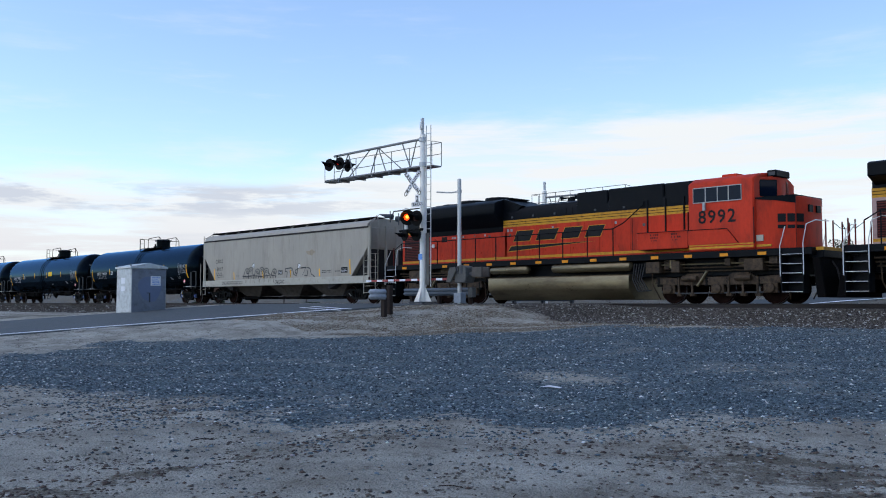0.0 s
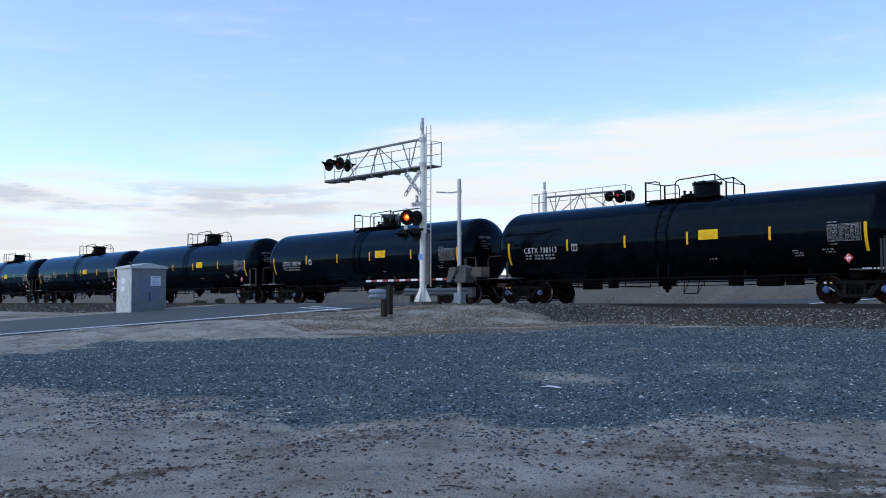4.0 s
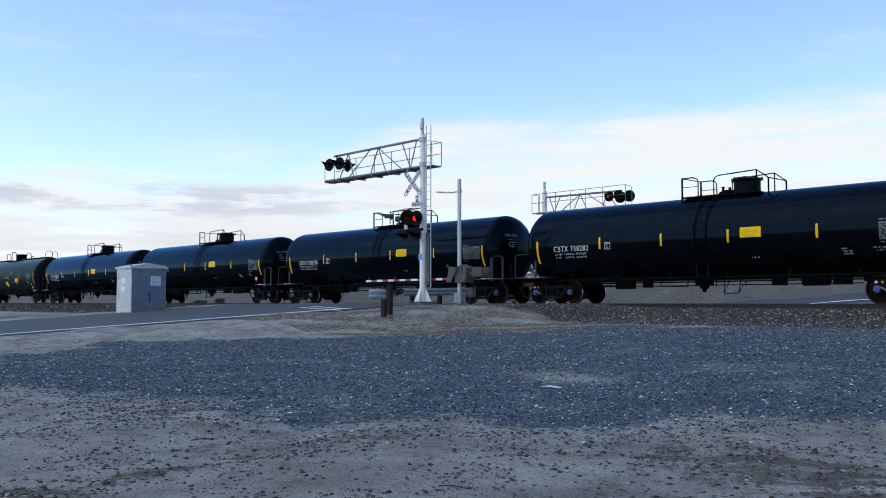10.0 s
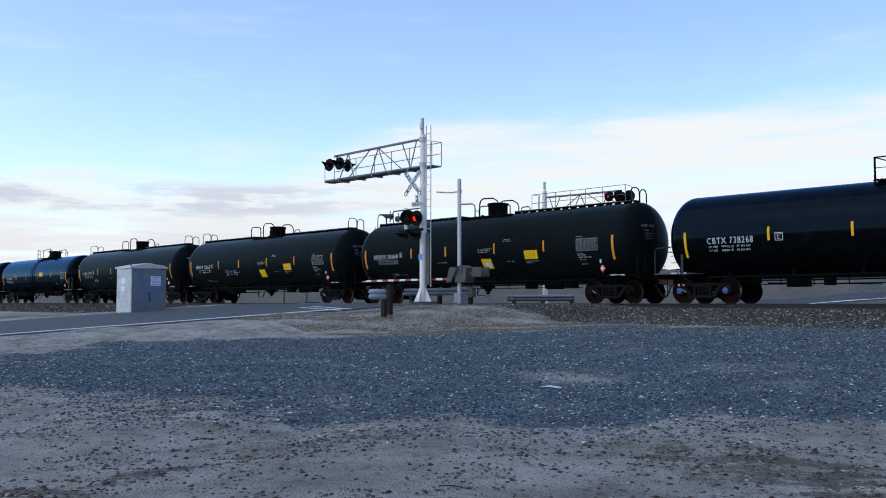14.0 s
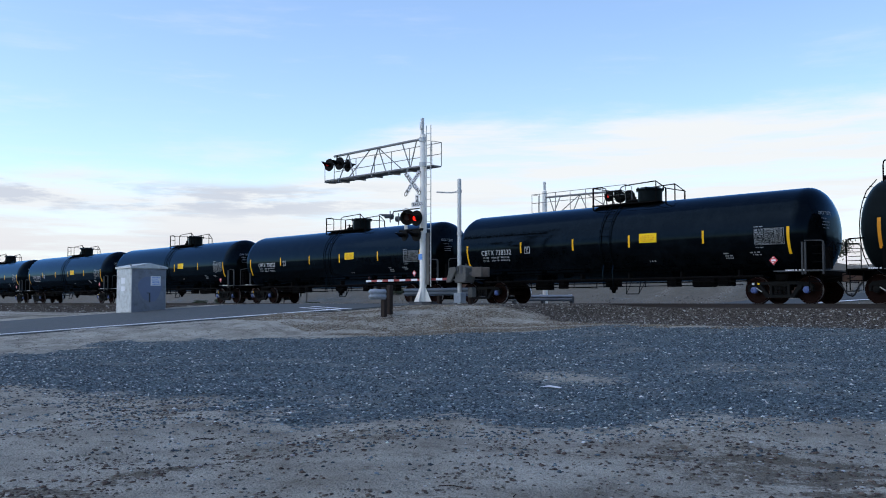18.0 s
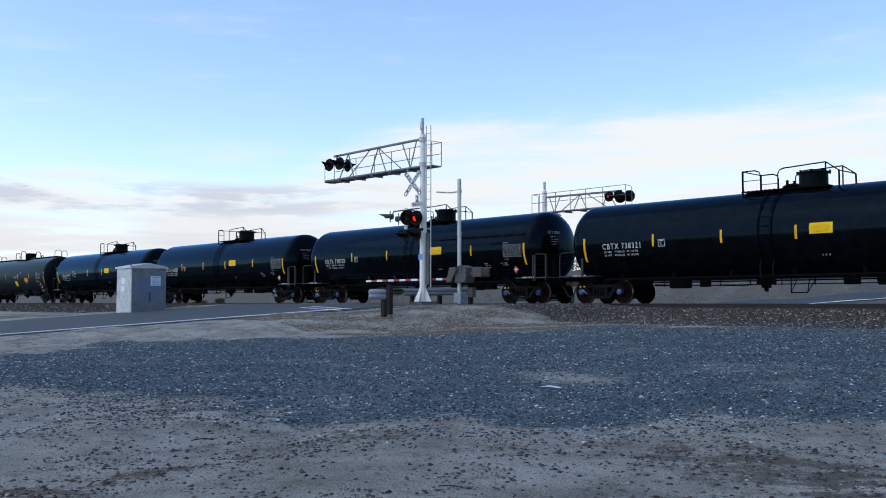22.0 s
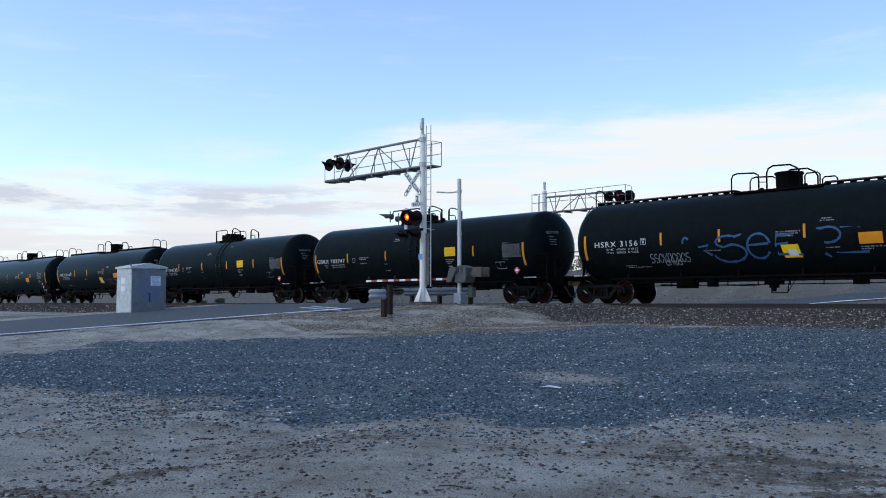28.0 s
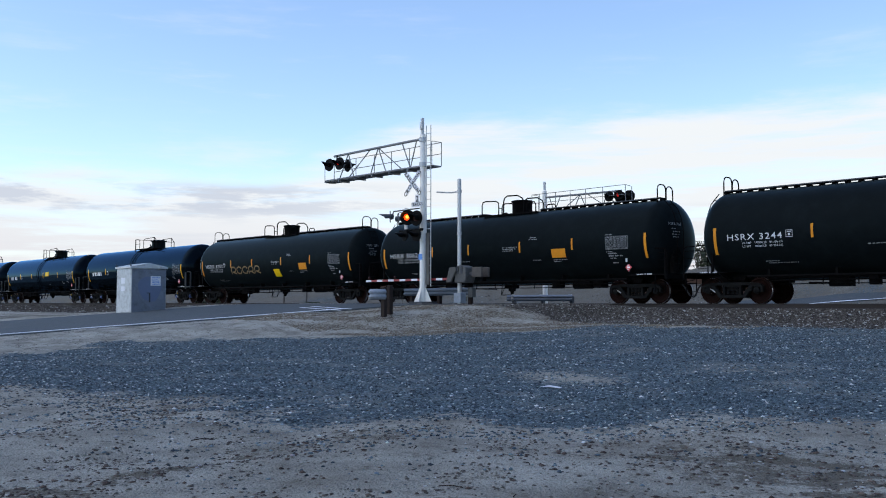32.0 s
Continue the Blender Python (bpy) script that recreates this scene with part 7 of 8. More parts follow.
def far_mast():
    X, Y = -33.15, 8.0
    g = float(ground_z(X, Y))
    mast = thing("crossing_signal", "pale crossing mast with cantilever arm beyond the track", "crossing signal", "crossing signals", at=(0, 0, 0))
    part("pole", Shape().lathe([(g - 0.1, 0.14), (6.15, 0.13), (6.2, 0.05)], "z", 18, at=(X, Y, 0)), WHITEPAINT, mast, "white painted steel pole")
    part("pole_top", Shape().lathe([(6.2, 0.07), (6.66, 0.07)], "z", 12, at=(X, Y, 0)), GALV, mast)
    part("base_plate", Shape().box(X, Y, g + 0.05, 0.8, 0.8, 0.1), GREYSTEEL, mast)
    truss_arm(mast, X + 0.12, -27.45, Y, 4.93, 5.79, 5.72, -1, ALU)
    crossbuck(mast, X + 0.45, Y + 0.2, 4.35, 180)
    lamp(mast, -28.55, Y - 0.35, 5.44, 12, 1, LIT_DIM, 0.88)
    lamp(mast, -27.95, Y - 0.35, 5.46, 12, 0, LIT_DIM, 0.88)
    lamp(mast, -28.35, Y + 0.35, 5.44, 204)
    lamp(mast, -27.8, Y + 0.35, 5.46, 204)
    part("lamp_bracket", Shape().tube([(-29.0, Y, 5.44), (-27.5, Y, 5.44)], 0.05, 7), BLACKLAMP, mast)


def gate():
    X, Y, G = -27.3, -4.2, -0.08
    g = thing("crossing_gate", "lowered crossing gate with red and white striped arm", "crossing gate", at=(0, 0, 0))
    part("pole", Shape().lathe([(G, 0.085), (5.12, 0.08), (5.14, 0.03)], "z", 14, at=(X, Y, 0)), GALV, g, "grey steel pole")
    part("base_box", Shape().box(X + 0.02, Y, 0.22, 0.42, 0.32, 0.42), GUARDEND, g, "grey junction box at the foot", bevel=0.02)
    part("foot", Shape().box(X, Y, G + 0.03, 0.62, 0.62, 0.06), GREYSTEEL, g)
    part("bracket_arm", Shape().tube([(X + 0.05, Y, 4.62), (X - 0.35, Y - 0.1, 4.58), (X - 1.1, Y - 0.25, 4.66)], 0.03, 6), GALV, g)
    part("pole_clamp", Shape().lathe([(4.55, 0.11), (4.68, 0.11)], "z", 12, at=(X, Y, 0)).lathe([(2.82, 0.105), (2.92, 0.105)], "z", 12, at=(X, Y, 0)), GALV, g)
    part("gate_motor", Shape().prism([(X + 0.02, 0.84), (X + 0.62, 0.84), (X + 0.70, 1.02), (X + 0.66, 1.46), (X + 0.30, 1.56), (X + 0.04, 1.44)], Y - 0.32, Y + 0.24), BOXGREY, g, "grey gate motor housing", bevel=0.03)
    part("motor_plate", Shape().box(X + 0.22, Y - 0.33, 1.35, 0.10, 0.02, 0.3).box(X + 0.45, Y - 0.33, 1.35, 0.10, 0.02, 0.3), GREYSTEEL, g)
    part("arm_support", Shape().prism([(X - 0.38, 0.86), (X - 0.10, 0.86), (X + 0.22, 1.34), (X + 0.15, 1.48), (X - 0.18, 1.46), (X - 0.26, 1.22)], Y - 0.42, Y - 0.33), BOXGREY, g, "bent steel arm support", bevel=0.015)
    for k in (-0.10, 0.30):
        part("counterweight", Shape().box(X + 1.12, Y + k, 1.26, 0.56, 0.10, 0.40), WEIGHTS, g, "brown-grey counterweight", bevel=0.02)
        part("weight_arm", Shape().box(X + 0.45, Y + k, 1.20, 1.0, 0.05, 0.13), GREYSTEEL, g)
    x1, x0 = X - 0.22, -32.95
    n = 14
    for i in range(n):
        a, b = x0 + (x1 - x0) * i / n, x0 + (x1 - x0) * (i + 1) / n
        part("arm_section", Shape().span(a, b, Y - 0.40, Y - 0.35, 0.955, 1.045), REDTAPE if i % 2 else SIGNWHITE, g, "red tape section" if i % 2 else "white section")
    for x in (-32.75, -30.95, -29.1):
        part("arm_lamp", Shape().lathe([(1.07, 0.05), (1.16, 0.055), (1.20, 0.03)], "z", 10, at=(x, Y - 0.37, 0)), LENSRED, g, "small red arm lamp")
    part("cable_box", Shape().box(X + 0.42, Y + 0.3, 0.45, 0.26, 0.24, 0.4), BOXGREY, g, bevel=0.02)


def w_beam(points, heights, name, label, scale=1.0, metal=None):
    """A corrugated guard rail along points on plan."""
    prof = [(0.0, -0.16), (0.035, -0.13), (0.075, -0.09), (0.075, -0.05), (0.02, -0.015), (0.02, 0.015), (0.075, 0.05), (0.075, 0.09), (0.035, 0.13), (0.0, 0.16)]
    rail = thing(name, label, "guard rail", at=(0, 0, 0))
    s = Shape()
    pts = [Vector(p) for p in points]
    for i, p in enumerate(pts):
        d = (pts[min(i + 1, len(pts) - 1)] - pts[max(i - 1, 0)]).normalized()
        nrm = Vector((d.y, -d.x))
        z = heights[i]
        s.v += [(p.x + nrm.x * o, p.y + nrm.y * o, z + h * scale) for o, h in prof] + [(p.x + nrm.x * (o - 0.008), p.y + nrm.y * (o - 0.008), z + h * scale) for o, h in prof]
    k = len(prof)
    for i in range(len(pts) - 1):
        for j in range(k - 1):
            a, b = 2 * k * i + j, 2 * k * (i + 1) + j
            s.f += [(a, b, b + 1, a + 1), (a + k, a + k + 1, b + k + 1, b + k)]
    s.m = [0] * len(s.f)
    part("beam", s, metal or GUARD, rail, "galvanised corrugated beam")
    return rail


def guard_rails():
    r = w_beam([(-26.74, -9.32), (-26.62, -9.34), (-26.50, -9.26), (-26.40, -9.12), (-26.37, -8.90)], [0.34, 0.34, 0.34, 0.34, 0.34], "guard_rail", "bent end of a galvanised guard rail on timber posts", 1.2, GUARDEND)
    w = w_beam([(-31.6, -3.45), (-29.5, -3.45), (-27.2, -3.45)], [0.5, 0.5, 0.5], "guard_rail", "galvanised guard rail beside the track, in a shade-dark colour", 1.0, GUARDDARK)
    for x in (-31.2, -29.4, -27.5):
        part("post", Shape().box(x, -3.36, 0.28, 0.15, 0.16, 0.8), WOODPOST, w, "dark timber post")
    for x, y, top in ((-26.5, -8.86, 0.60), (-26.70, -8.42, 0.68)):
        g = float(ground_z(x, y))
        p = Shape().box(x, y, (g - 0.2 + top) / 2, 0.2, 0.17, top - g + 0.2)
        part("post", p, WOODPOST, r, "dark weathered timber post", bevel=0.015)
    f = w_beam([(-33.8, 5.7), (-31.5, 5.6), (-29.2, 5.5)], [0.27, 0.27, 0.27], "guard_rail", "galvanised guard rail beyond the track")
    for x in (-33.4, -31.4, -29.5):
        g = float(ground_z(x, 5.75))
        part("post", Shape().box(x, 5.78, g / 2 + 0.1, 0.15, 0.18, 0.5 - g), GREYSTEEL, f)
        part("post_block", Shape().box(x, 5.66, 0.30, 0.15, 0.1, 0.32), GALV, f)


def cabinet():
    x1, x0, y0, y1 = -44.73, -46.43, -10.28, -8.40
    g = -0.52
    b = thing("signal_cabinet", "scuffed grey metal signal cabinet with a gabled lid", "cabinet", at=(0, 0, 0))
    part("body", Shape().span(x0, x1, y0, y1, g, 1.80), BOXMAT, b, "scuffed grey sheet metal body", bevel=0.02)
    ym = (y0 + y1) / 2
    part("roof", Shape().prism_x([(y0 - 0.07, 1.76), (y0 - 0.07, 1.86), (ym, 2.05), (y1 + 0.07, 1.86), (y1 + 0.07, 1.76)], x0 - 0.08, x1 + 0.08), BOXMAT, b, "low gabled metal lid", bevel=0.015)
    d = part("door", Shape().span(x1, x1 + 0.03, y0 + 0.03, y1 - 0.03, g + 0.05, 1.74), BOXDOOR, b, "metal cabinet door, its shade put into a blue-grey colour", bevel=0.01)
    # A blue reflection on the door, painted as a flat patch.
    patch = Shape()
    ring = [(ym + 0.05 + 0.62 * math.cos(a) * (1 + 0.12 * math.sin(3 * a)), 0.72 + 0.66 * math.sin(a) * (1 + 0.1 * math.cos(2 * a + 1))) for a in [2 * math.pi * i / 28 for i in range(28)]]
    patch.add([(x1 + 0.035, p, q) for p, q in ring], [tuple(range(28))])
    part("paint_patch", patch, BOXPATCH, d, "blue reflection painted on the door")
    n = part("door_notice", Shape().span(x1 + 0.03, x1 + 0.042, y0 + 1.02, y0 + 1.56, 0.90, 1.38), SIGNWHITE, d, "white notice with dark rows of print")
    tagged(part("notice_print", bars([(0.04, 0.06 + i * 0.085, 0.44, 0.05) for i in range(5)], 71).bent(lambda a, q, c: (x1 + 0.045, y0 + 1.04 + a, 0.88 + c)), SIGNBLUE, n), kind="stuff")
    part("door_handle", Shape().box(x1 + 0.06, ym - 0.02, 0.52, 0.04, 0.16, 0.04).box(x1 + 0.06, ym + 0.03, 0.28, 0.05, 0.05, 0.46), GREYSTEEL, d, "dark drop handle")
    part("vent", Shape().box(x1 + 0.01, ym + 0.15, 1.68, 0.03, 0.16, 0.07), BLACKLAMP, b)
    part("drip_rail", Shape().box(x1 + 0.03, ym, 1.78, 0.06, 1.0, 0.03), GREYSTEEL, b)
    part("small_notice", Shape().span(x0 + 0.55, x0 + 0.98, y0 - 0.012, y0, 1.0, 1.3), SIGNWHITE, b, "small pale notice")
    part("small_notice", Shape().span(x0 + 0.55, x0 + 0.98, y0 - 0.012, y0, 0.62, 0.86), SIGNWHITE, b, "small pale notice")
    for x, y in ((x0, y0), (x1, y0)):
        part("lifting_lug", Shape().box(x, y - 0.03, 1.92, 0.06, 0.05, 0.14), GREYSTEEL, b)
    part("plinth", Shape().span(x0 - 0.1, x1 + 0.1, y0 - 0.1, y1 + 0.1, g - 0.15, g + 0.02), CONCRETE, b)


crossing_mast()
far_mast()
gate()
guard_rails()
cabinet()


# ---- trees and scrub beyond the line ----
BARK = mat("grey_bark", (0.075, 0.06, 0.05), 0.9, vary=0.3, big=4, bump=0.5)
LEAF = mat("dull_green_leaves", (0.050, 0.062, 0.034), 0.8, vary=0.5, big=1.5, bump=0)


def tree(x, y, height, spread, seed, bare=0.0):
    rng = random.Random(seed)
    g = float(ground_z(x, y))
    small = height < 3.2
    t = thing("bush" if small else "tree", "grey-green scrub bush on the sandy bank" if small else "open-crowned tree behind the railway line", "bush" if small else "tree", "scrub on the bank" if small else "trees behind the line", at=(x, y, g - 0.05))
    trunk = Shape()
    trunk.tube([(0, 0, 0), (0.05 * spread, 0.02, height * 0.25), (0.02, 0.05, height * 0.5), (0.08 * spread, 0, height * 0.8)], 0.014 * height ** 0.8 + 0.02, 7)
    tips = []
    for i in range(7 if not small else 5):
        a, z0 = rng.uniform(0, 6.28), height * rng.uniform(0.12 if small else 0.25, 0.6)
        r, z1 = spread * rng.uniform(0.45, 0.95), height * rng.uniform(0.45, 0.98)
        mid = (0.5 * r * math.cos(a), 0.5 * r * math.sin(a), (z0 + z1) / 2 + 0.05 * height)
        tip = (r * math.cos(a), r * math.sin(a), z1)
        trunk.tube([(0, 0, z0), mid, tip], 0.012 * height ** 0.8 + 0.006, 5)
        tips += [mid, tip, tuple((Vector(mid) + Vector(tip)) / 2)]
    tips.append((0.05, 0, height * 0.95))
    part("trunk", trunk, BARK, t)
    crown = Shape()
    for p in tips:
        for i in range(int((95 if not small else 70) * (1 - bare))):
            q = Vector(p) + Vector((rng.gauss(0, 1), rng.gauss(0, 1), rng.gauss(0, 0.7))) * spread * 0.22
            e = Euler((rng.uniform(0, 6), rng.uniform(0, 6), rng.uniform(0, 6))).to_matrix()
            s = rng.uniform(0.05, 0.12) * (0.6 + 0.1 * height)
            q.z = min(max(q.z, 0.08), height * 1.06)
            crown.add([q + e @ Vector(c) * s for c in ((-1, -.5, 0), (1, -.5, 0.1), (1.1, .5, 0), (-0.9, .5, 0.1))], [(0, 1, 2, 3)])
    me = bpy.data.meshes.new("crown")
    me.from_pydata(crown.v, [], crown.f)
    me.materials.append(LEAF)
    part("crown", me, None, t)


rng = random.Random(4)
for x, y, h, sp in ((-84.5, 25, 6.3, 1.3), (-81.0, 25.5, 6.5, 0.9), (-46.5, 45, 2.9, 1.7), (-44.5, 46, 2.3, 1.5), (-33.5, 45, 2.2, 1.4), (-27.5, 46, 3.4, 2.0), (-25.0, 45, 2.4, 1.6),
                    (-16.5, 45, 3.3, 2.1), (-13.5, 46, 2.6, 1.8)):
    tree(x, y, h, sp, int(-x * 10))
for i in range(26):
    tree(rng.uniform(-120, 25), rng.uniform(38, 58), rng.uniform(0.9, 2.3), rng.uniform(0.7, 1.5), 300 + i, rng.uniform(0, 0.4))
for i in range(14):
    tree(rng.uniform(-95, 12), rng.uniform(14, 33), rng.uniform(0.4, 0.9), rng.uniform(0.4, 0.9), 400 + i, 0.3)


# ---- sleepers ----
bed = setting("track_bed", Shape().prism_x([(-1.75, -0.5), (-1.5, -0.22), (1.5, -0.22), (1.75, -0.5)], -900, 700), CONCRETE, "ballast bed below the sleepers")
bed.data.materials[0] = mat("dusty_ballast_bed", (0.09, 0.08, 0.07), 0.9, vary=0.4, big=6, bump=0.6)
tie_mesh = Shape().box(0, 0, 0, 0.23, 2.6, 0.16).mesh("tie", TIEWOOD, 0.012)
for i in range(230):
    x = -122 + i * 0.58
    if not -44.5 < x < -27.0:
        ob = part("tie", tie_mesh, None, bed, at=(x, 0, -0.252))
        ob.rotation_euler = (0, 0, radians(rng.uniform(-1, 1)))


# ---- loose stones ----
def stone_material(name, stops, rough=0.9):
    m = bpy.data.materials.new(name)
    m.use_nodes = True
    nt = m.node_tree
    p = nt.nodes["Principled BSDF"]
    geo = nt.nodes.new("ShaderNodeNewGeometry")
    r = nt.nodes.new("ShaderNodeValToRGB")
    e = r.color_ramp.elements
    while len(e) < len(stops):
        e.new(0.5)
    for el, (at, col) in zip(e, stops):
        el.position, el.color = at, (*col, 1)
    nt.links.new(geo.outputs["Random Per Island"], r.inputs[0])
    n = node(nt, "ShaderNodeTexNoise", Scale=60.0, Detail=3.0)
    nt.links.new(geo.outputs["Position"], n.inputs["Vector"])
    mx = nt.nodes.new("ShaderNodeMix")
    mx.data_type, mx.blend_type = "RGBA", "MULTIPLY"
    mx.inputs[0].default_value = 0.5
    nt.links.new(r.outputs[0], mx.inputs[6])
    nt.links.new(n.outputs["Color"], mx.inputs[7])
    nt.links.new(mx.outputs[2], p.inputs["Base Color"])
    p.inputs["Roughness"].default_value = rough
    return m


def scatter(name, label, count, xr, yr, keep, sizes, flat, material, seed, near=True):
    """Small angular stones on the ground, all in one mesh."""
    r = np.random.RandomState(seed)
    n = count * 6
    if near:
        # more stones towards the camera's side, where each one shows
        y = yr[0] + (yr[1] - yr[0]) * r.rand(n) ** 1.35
    else:
        y = r.uniform(yr[0], yr[1], n)
    x = r.uniform(xr[0], xr[1], n)
    ok = r.rand(n) < keep(x, y)
    x, y = x[ok][:count], y[ok][:count]
    n = len(x)
    size = sizes[0] + (sizes[1] - sizes[0]) * r.rand(n) ** 2.5
    base = np.array([(1, 0, 0), (-1, 0, 0), (0, 1, 0), (0, -1, 0), (0, 0, 1), (0, 0, -0.6), (0.6, 0.6, 0.5), (-0.6, -0.6, 0.45)])
    tri = np.array([(6, 2, 4), (0, 6, 4), (0, 2, 6), (2, 1, 4), (1, 7, 4), (7, 3, 4), (1, 3, 7), (3, 0, 4), (2, 0, 5), (1, 2, 5), (3, 1, 5), (0, 3, 5)])
    v = base[None] * (0.75 + 0.5 * r.rand(n, 8, 1)) * size[:, None, None] * np.array([1, 1, 1])
    v[:, :, 0] *= (0.8 + 0.6 * r.rand(n))[:, None]
    v[:, :, 2] *= flat
    a = r.uniform(0, 6.28, n)
    c, s = np.cos(a)[:, None], np.sin(a)[:, None]
    vx, vy = v[:, :, 0] * c - v[:, :, 1] * s, v[:, :, 0] * s + v[:, :, 1] * c
    z = ground_z(x, y) + size * flat * 0.25
    v = np.stack([vx + x[:, None], vy + y[:, None], v[:, :, 2] + z[:, None]], -1).reshape(-1, 3)
    f = (tri[None] + 8 * np.arange(n)[:, None, None]).reshape(-1, 3)
    me = bpy.data.meshes.new(name)
    me.vertices.add(len(v))
    me.vertices.foreach_set("co", v.reshape(-1).astype(np.float32))
    me.loops.add(len(f) * 3)
    me.loops.foreach_set("vertex_index", f.reshape(-1).astype(np.int32))
    me.polygons.add(len(f))
    me.polygons.foreach_set("loop_start", np.arange(0, len(f) * 3, 3, dtype=np.int32))
    me.update(calc_edges=True)
    me.materials.append(material)
    tagged(new(name, me), label, "stones", "", "stuff")


def off_road(x, y):
    o = x - (road_edge(y) - 6.35)
    return np.abs(o) > 7.2


in_view = lambda x, y: (x < -0.30 * (y + 30.7)) & (x > -3.25 * (y + 30.7) - 1)
GRAVEL = stone_material("blue_grey_crushed_stone", [(0.0, (0.014, 0.021, 0.029)), (0.45, (0.085, 0.126, 0.155)), (0.88, (0.25, 0.325, 0.365)), (0.965, (0.52, 0.58, 0.58)), (0.985, (0.92, 0.94, 0.92))])
ROCK = stone_material("brown_grey_ballast", [(0.0, (0.030, 0.022, 0.018)), (0.5, (0.085, 0.070, 0.058)), (0.9, (0.21, 0.195, 0.165)), (0.97, (0.58, 0.57, 0.53))])
CLOD = stone_material("dark_clods_and_litter", [(0.0, (0.055, 0.043, 0.036)), (0.6, (0.15, 0.125, 0.105)), (0.93, (0.30, 0.285, 0.25)), (0.985, (0.65, 0.65, 0.63))])
scatter("gravel", "loose blue-grey crushed stone over the sand", 95000, (-46, -2), (-26, -4), lambda x, y: gravel_amount(x, y) ** 2 * in_view(x, y) * off_road(x, y), (0.007, 0.031), 0.62, GRAVEL, 5)
scatter("ballast", "loose brown-grey track ballast", 30000, (-30, -3), (-4.6, -1.4), lambda x, y: ballast_amount(x, y) * in_view(x, y), (0.016, 0.048), 0.8, ROCK, 6, False)
scatter("ballast", "loose brown-grey track ballast beyond the road", 6000, (-110, -44), (-4.6, -1.4), lambda x, y: ballast_amount(x, y), (0.03, 0.08), 0.8, ROCK, 7, False)
scatter("gravel", "grey stones and clods strewn over the bank beyond the line", 14000, (-75, 8), (4.8, 30), lambda x, y: np.clip(0.45 + 0.7 * wobble(x, y, 4.0, 71), 0, 1) * off_road(x, y) * (x < 0.35 * (y + 30.7)), (0.02, 0.085), 0.6, ROCK, 14, False)
on_sand = lambda x, y: (1 - gravel_amount(x, y)) * in_view(x, y) * off_road(x, y)
patchy = lambda x, y: np.clip(0.12 + 0.9 * (wobble(x, y, 2.5, 41) > 0.15) * (wobble(x, y, 0.8, 42) > -0.2) + 2.0 * soil_amount(x, y), 0, 1)
scatter("clods", "dark clods, twigs and pebbles on the sand", 50000, (-44, -1), (-29.5, -5), lambda x, y: patchy(x, y) * on_sand(x, y), (0.004, 0.024), 0.5, CLOD, 8)
LUMP = stone_material("dark_brown_soil_lumps", [(0.0, (0.048, 0.032, 0.027)), (0.6, (0.105, 0.072, 0.058)), (0.93, (0.19, 0.15, 0.12)), (0.99, (0.45, 0.45, 0.44))])
scatter("lumps", "larger dark brown lumps of soil and stone", 3000, (-24, -1), (-28.4, -19), lambda x, y: (0.10 + 0.5 * (wobble(x, y, 1.4, 43) > 0.45) + 4 * soil_amount(x, y)) * on_sand(x, y), (0.006, 0.034), 0.5, LUMP, 9)
scatter("gravel", "blue-grey stones strewn over the sand below the gravel", 24000, (-26, -2), (-27, -17), lambda x, y: np.clip(0.5 + 0.8 * wobble(x, y, 1.8, 44), 0, 1) * np.exp(-np.clip(np.interp(x, [-22, -15, -10.5, -7.5, -4.6, 0], [-23.9, -24.0, -23.6, -21.9, -18.8, -15]) - y, 0, 9) / 1.5) * on_sand(x, y), (0.006, 0.03), 0.6, GRAVEL, 10)
# An added pale sheet that stands in for a patch of pale sand.
scrap = thing("scrap", "pale sheet on the gravel, in place of a patch of pale sand", "litter", at=(-10.09, -18.79, float(ground_z(-10.09, -18.79))))
part("sheet", Shape().add([(-0.22, -0.05, 0.0), (0.02, -0.07, 0.02), (0.21, -0.03, 0.0), (0.19, 0.06, 0.012), (-0.05, 0.05, 0.03), (-0.2, 0.06, 0.01), (0.0, 0.0, -0.01)], [(0, 1, 4, 5), (1, 2, 3, 4), (0, 5, 4, 6), (4, 3, 2, 6), (2, 1, 6), (1, 0, 6)]), SIGNWHITE, scrap)
rng2 = random.Random(12)
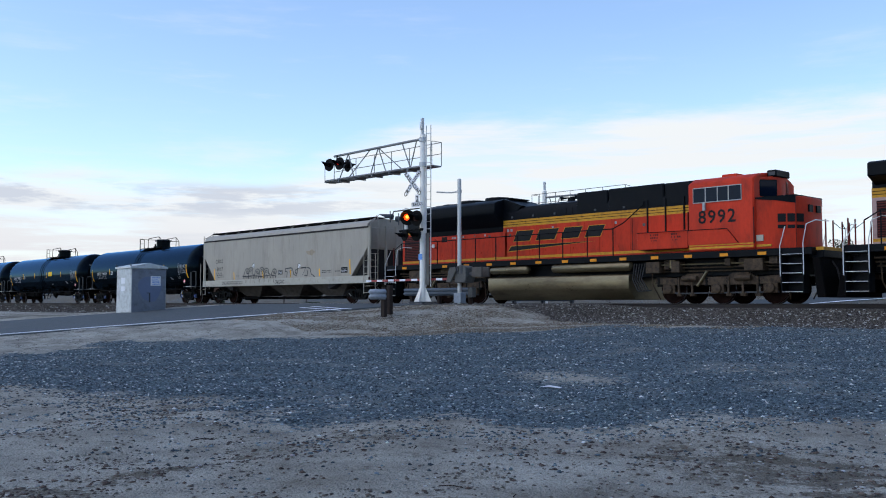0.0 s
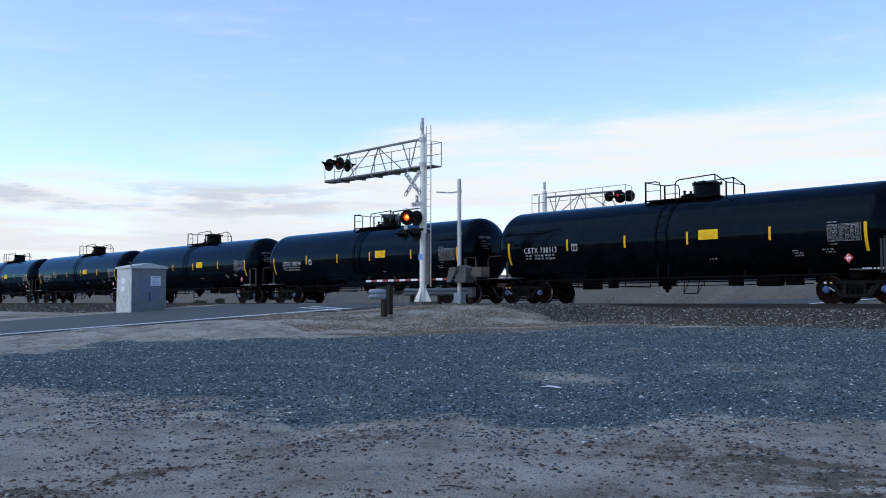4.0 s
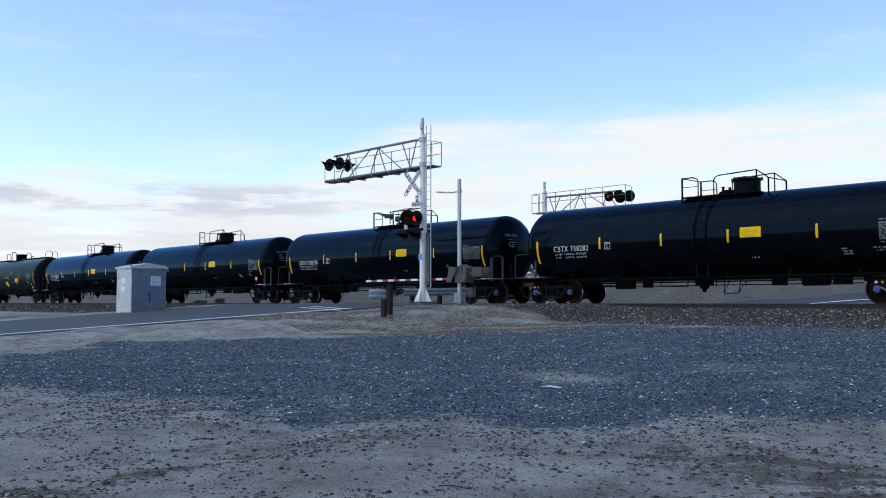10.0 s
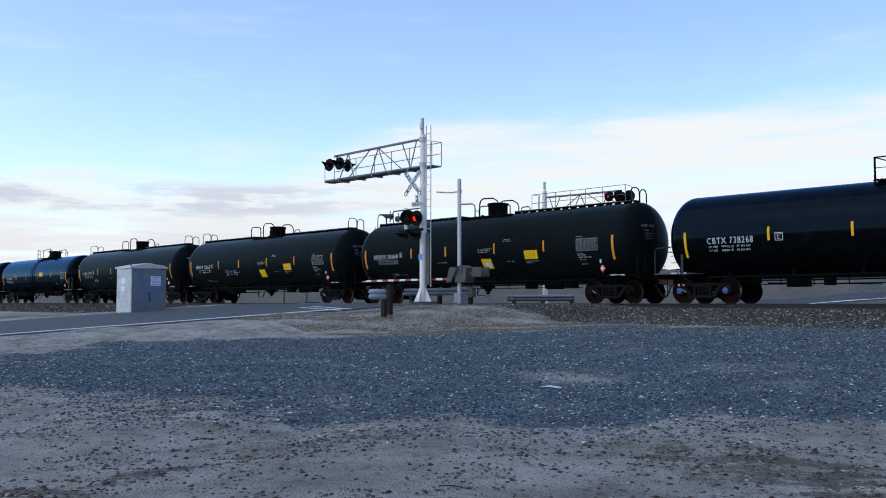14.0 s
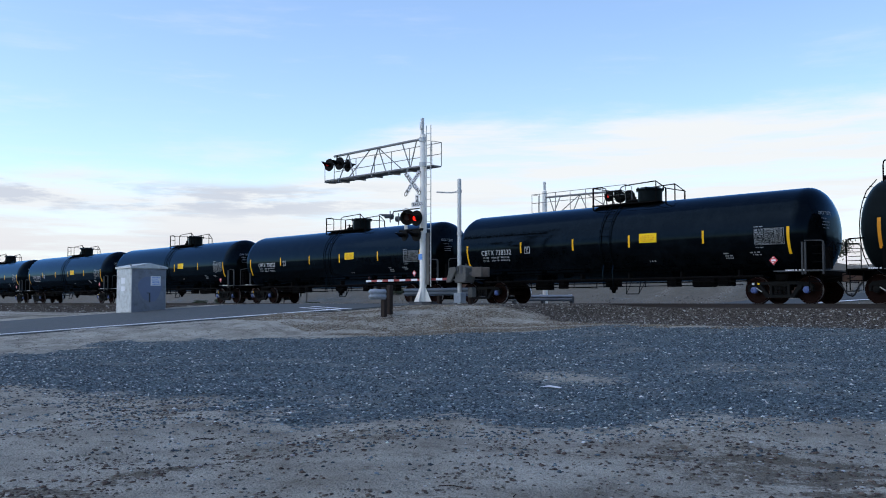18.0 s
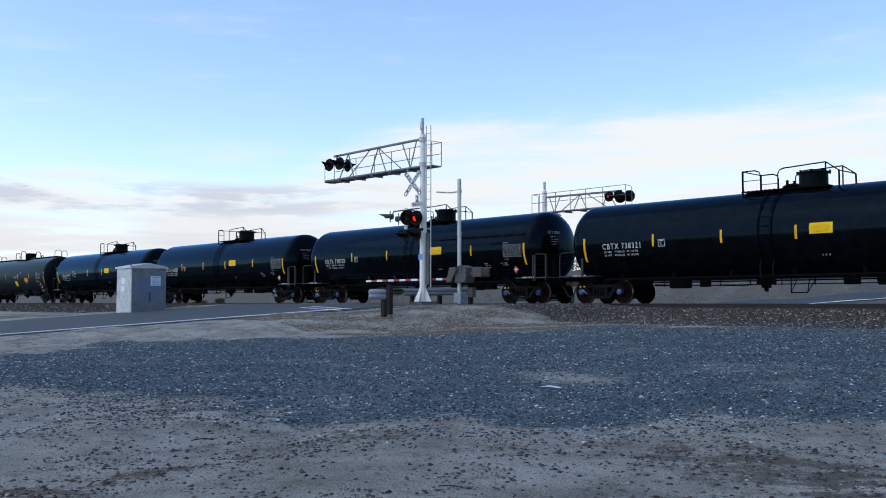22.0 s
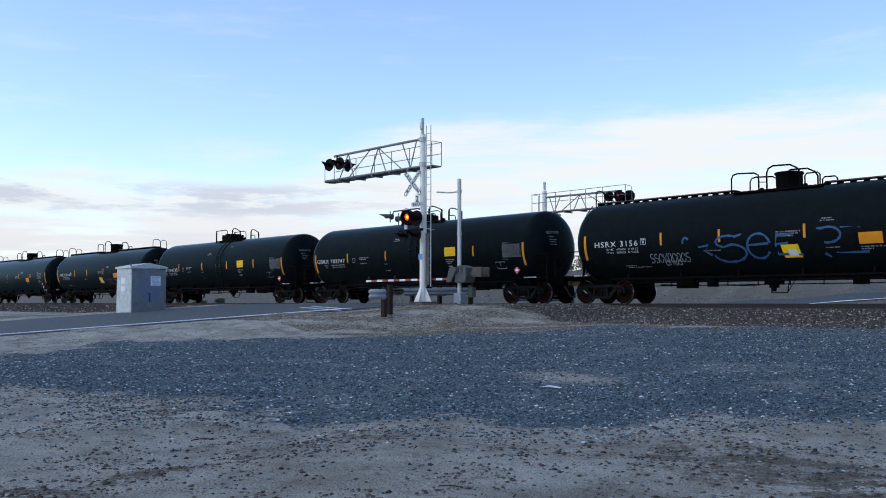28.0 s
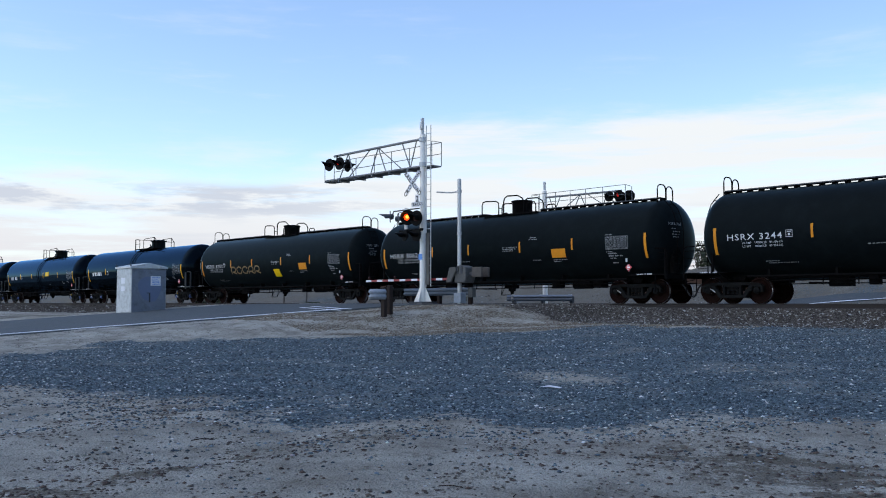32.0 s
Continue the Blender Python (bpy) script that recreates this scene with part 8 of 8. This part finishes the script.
for i in range(13):
    x, y = rng2.uniform(-13, -4), rng2.uniform(-25.6, -22.5)
    if float(gravel_amount(x, y)) > 0.5:
        continue
    g, a, L = float(ground_z(x, y)), rng2.uniform(0, 6.28), rng2.uniform(0.04, 0.11)
    tw = thing("twig", "thin dry dark twig on the sand", "twig", "twigs on the sand", at=(x, y, g))
    part("stem", Shape().tube([(-L * math.cos(a), -L * math.sin(a), 0.012), (0, 0.02, 0.02), (L * math.cos(a + .15), L * math.sin(a + .15), 0.012)], rng2.uniform(0.003, 0.006), 5), WOODPOST, tw)
PEBBLE = stone_material("tan_pebbles", [(0.0, (0.075, 0.056, 0.04)), (0.5, (0.225, 0.175, 0.12)), (0.93, (0.40, 0.345, 0.26)), (0.99, (0.7, 0.68, 0.62))])
scatter("pebbles", "tan pebbles on the mound at the crossing", 48000, (-34, -13), (-12, -4.4), lambda x, y: np.clip(0.55 + 0.6 * wobble(x, y, 2.0, 61), 0, 1) * on_sand(x, y) * (1 - ballast_amount(x, y)), (0.008, 0.034), 0.5, PEBBLE, 13, False)


# ---- what moves ----
def motions():
    seconds = [float(t) for t in range(0, 33)]
    for kind, text, x, car in MOVING:
        walk(car, [(t, pose(x + travelled(t), 0, 0)) for t in seconds])
    turning = {0.457: [], 0.533: []}
    for kind, text, x, car in MOVING:
        for ob in car.children_recursive:
            if ob.name.split(".")[0] == "wheelset":
                turning[0.457].append(ob)
            elif ob.name.split(".")[0] == "loco_wheelset":
                turning[0.533].append(ob)
    for radius, sets in turning.items():
        walk(sets[0], [(k / FPS, Matrix.Rotation((travelled(k / FPS) / radius) % (2 * math.pi), 4, "Y")) for k in range(0, 32 * FPS + 1)])
        turn = sets[0].animation_data
        for ob in sets[1:]:
            ob.rotation_mode = "QUATERNION"
            ob.animation_data_create().action = turn.action
            ob.animation_data.action_slot = turn.action_slot
    # the crossing lamps: the discs turn their lit face forward in alternation
    for phase, discs in enumerate(FLASH):
        angle = 0.0 if phase == 0 else 180.0
        rows = [(0.0, angle)]
        for n in range(31):
            for ends in (0.37 + 1.0257 * n, 0.9045 + 1.0257 * n):
                for i in range(4):
                    rows.append((ends - 0.1 + i / 30, angle + 60 * i))
                angle += 180
        rows = [r for r in rows if r[0] < 31.9]
        rows.append((32.0, rows[-1][1]))
        for disc in discs:
            walk(disc, [(s, Matrix.Rotation(radians(a % 360), 4, "Z")) for s, a in rows])


motions()
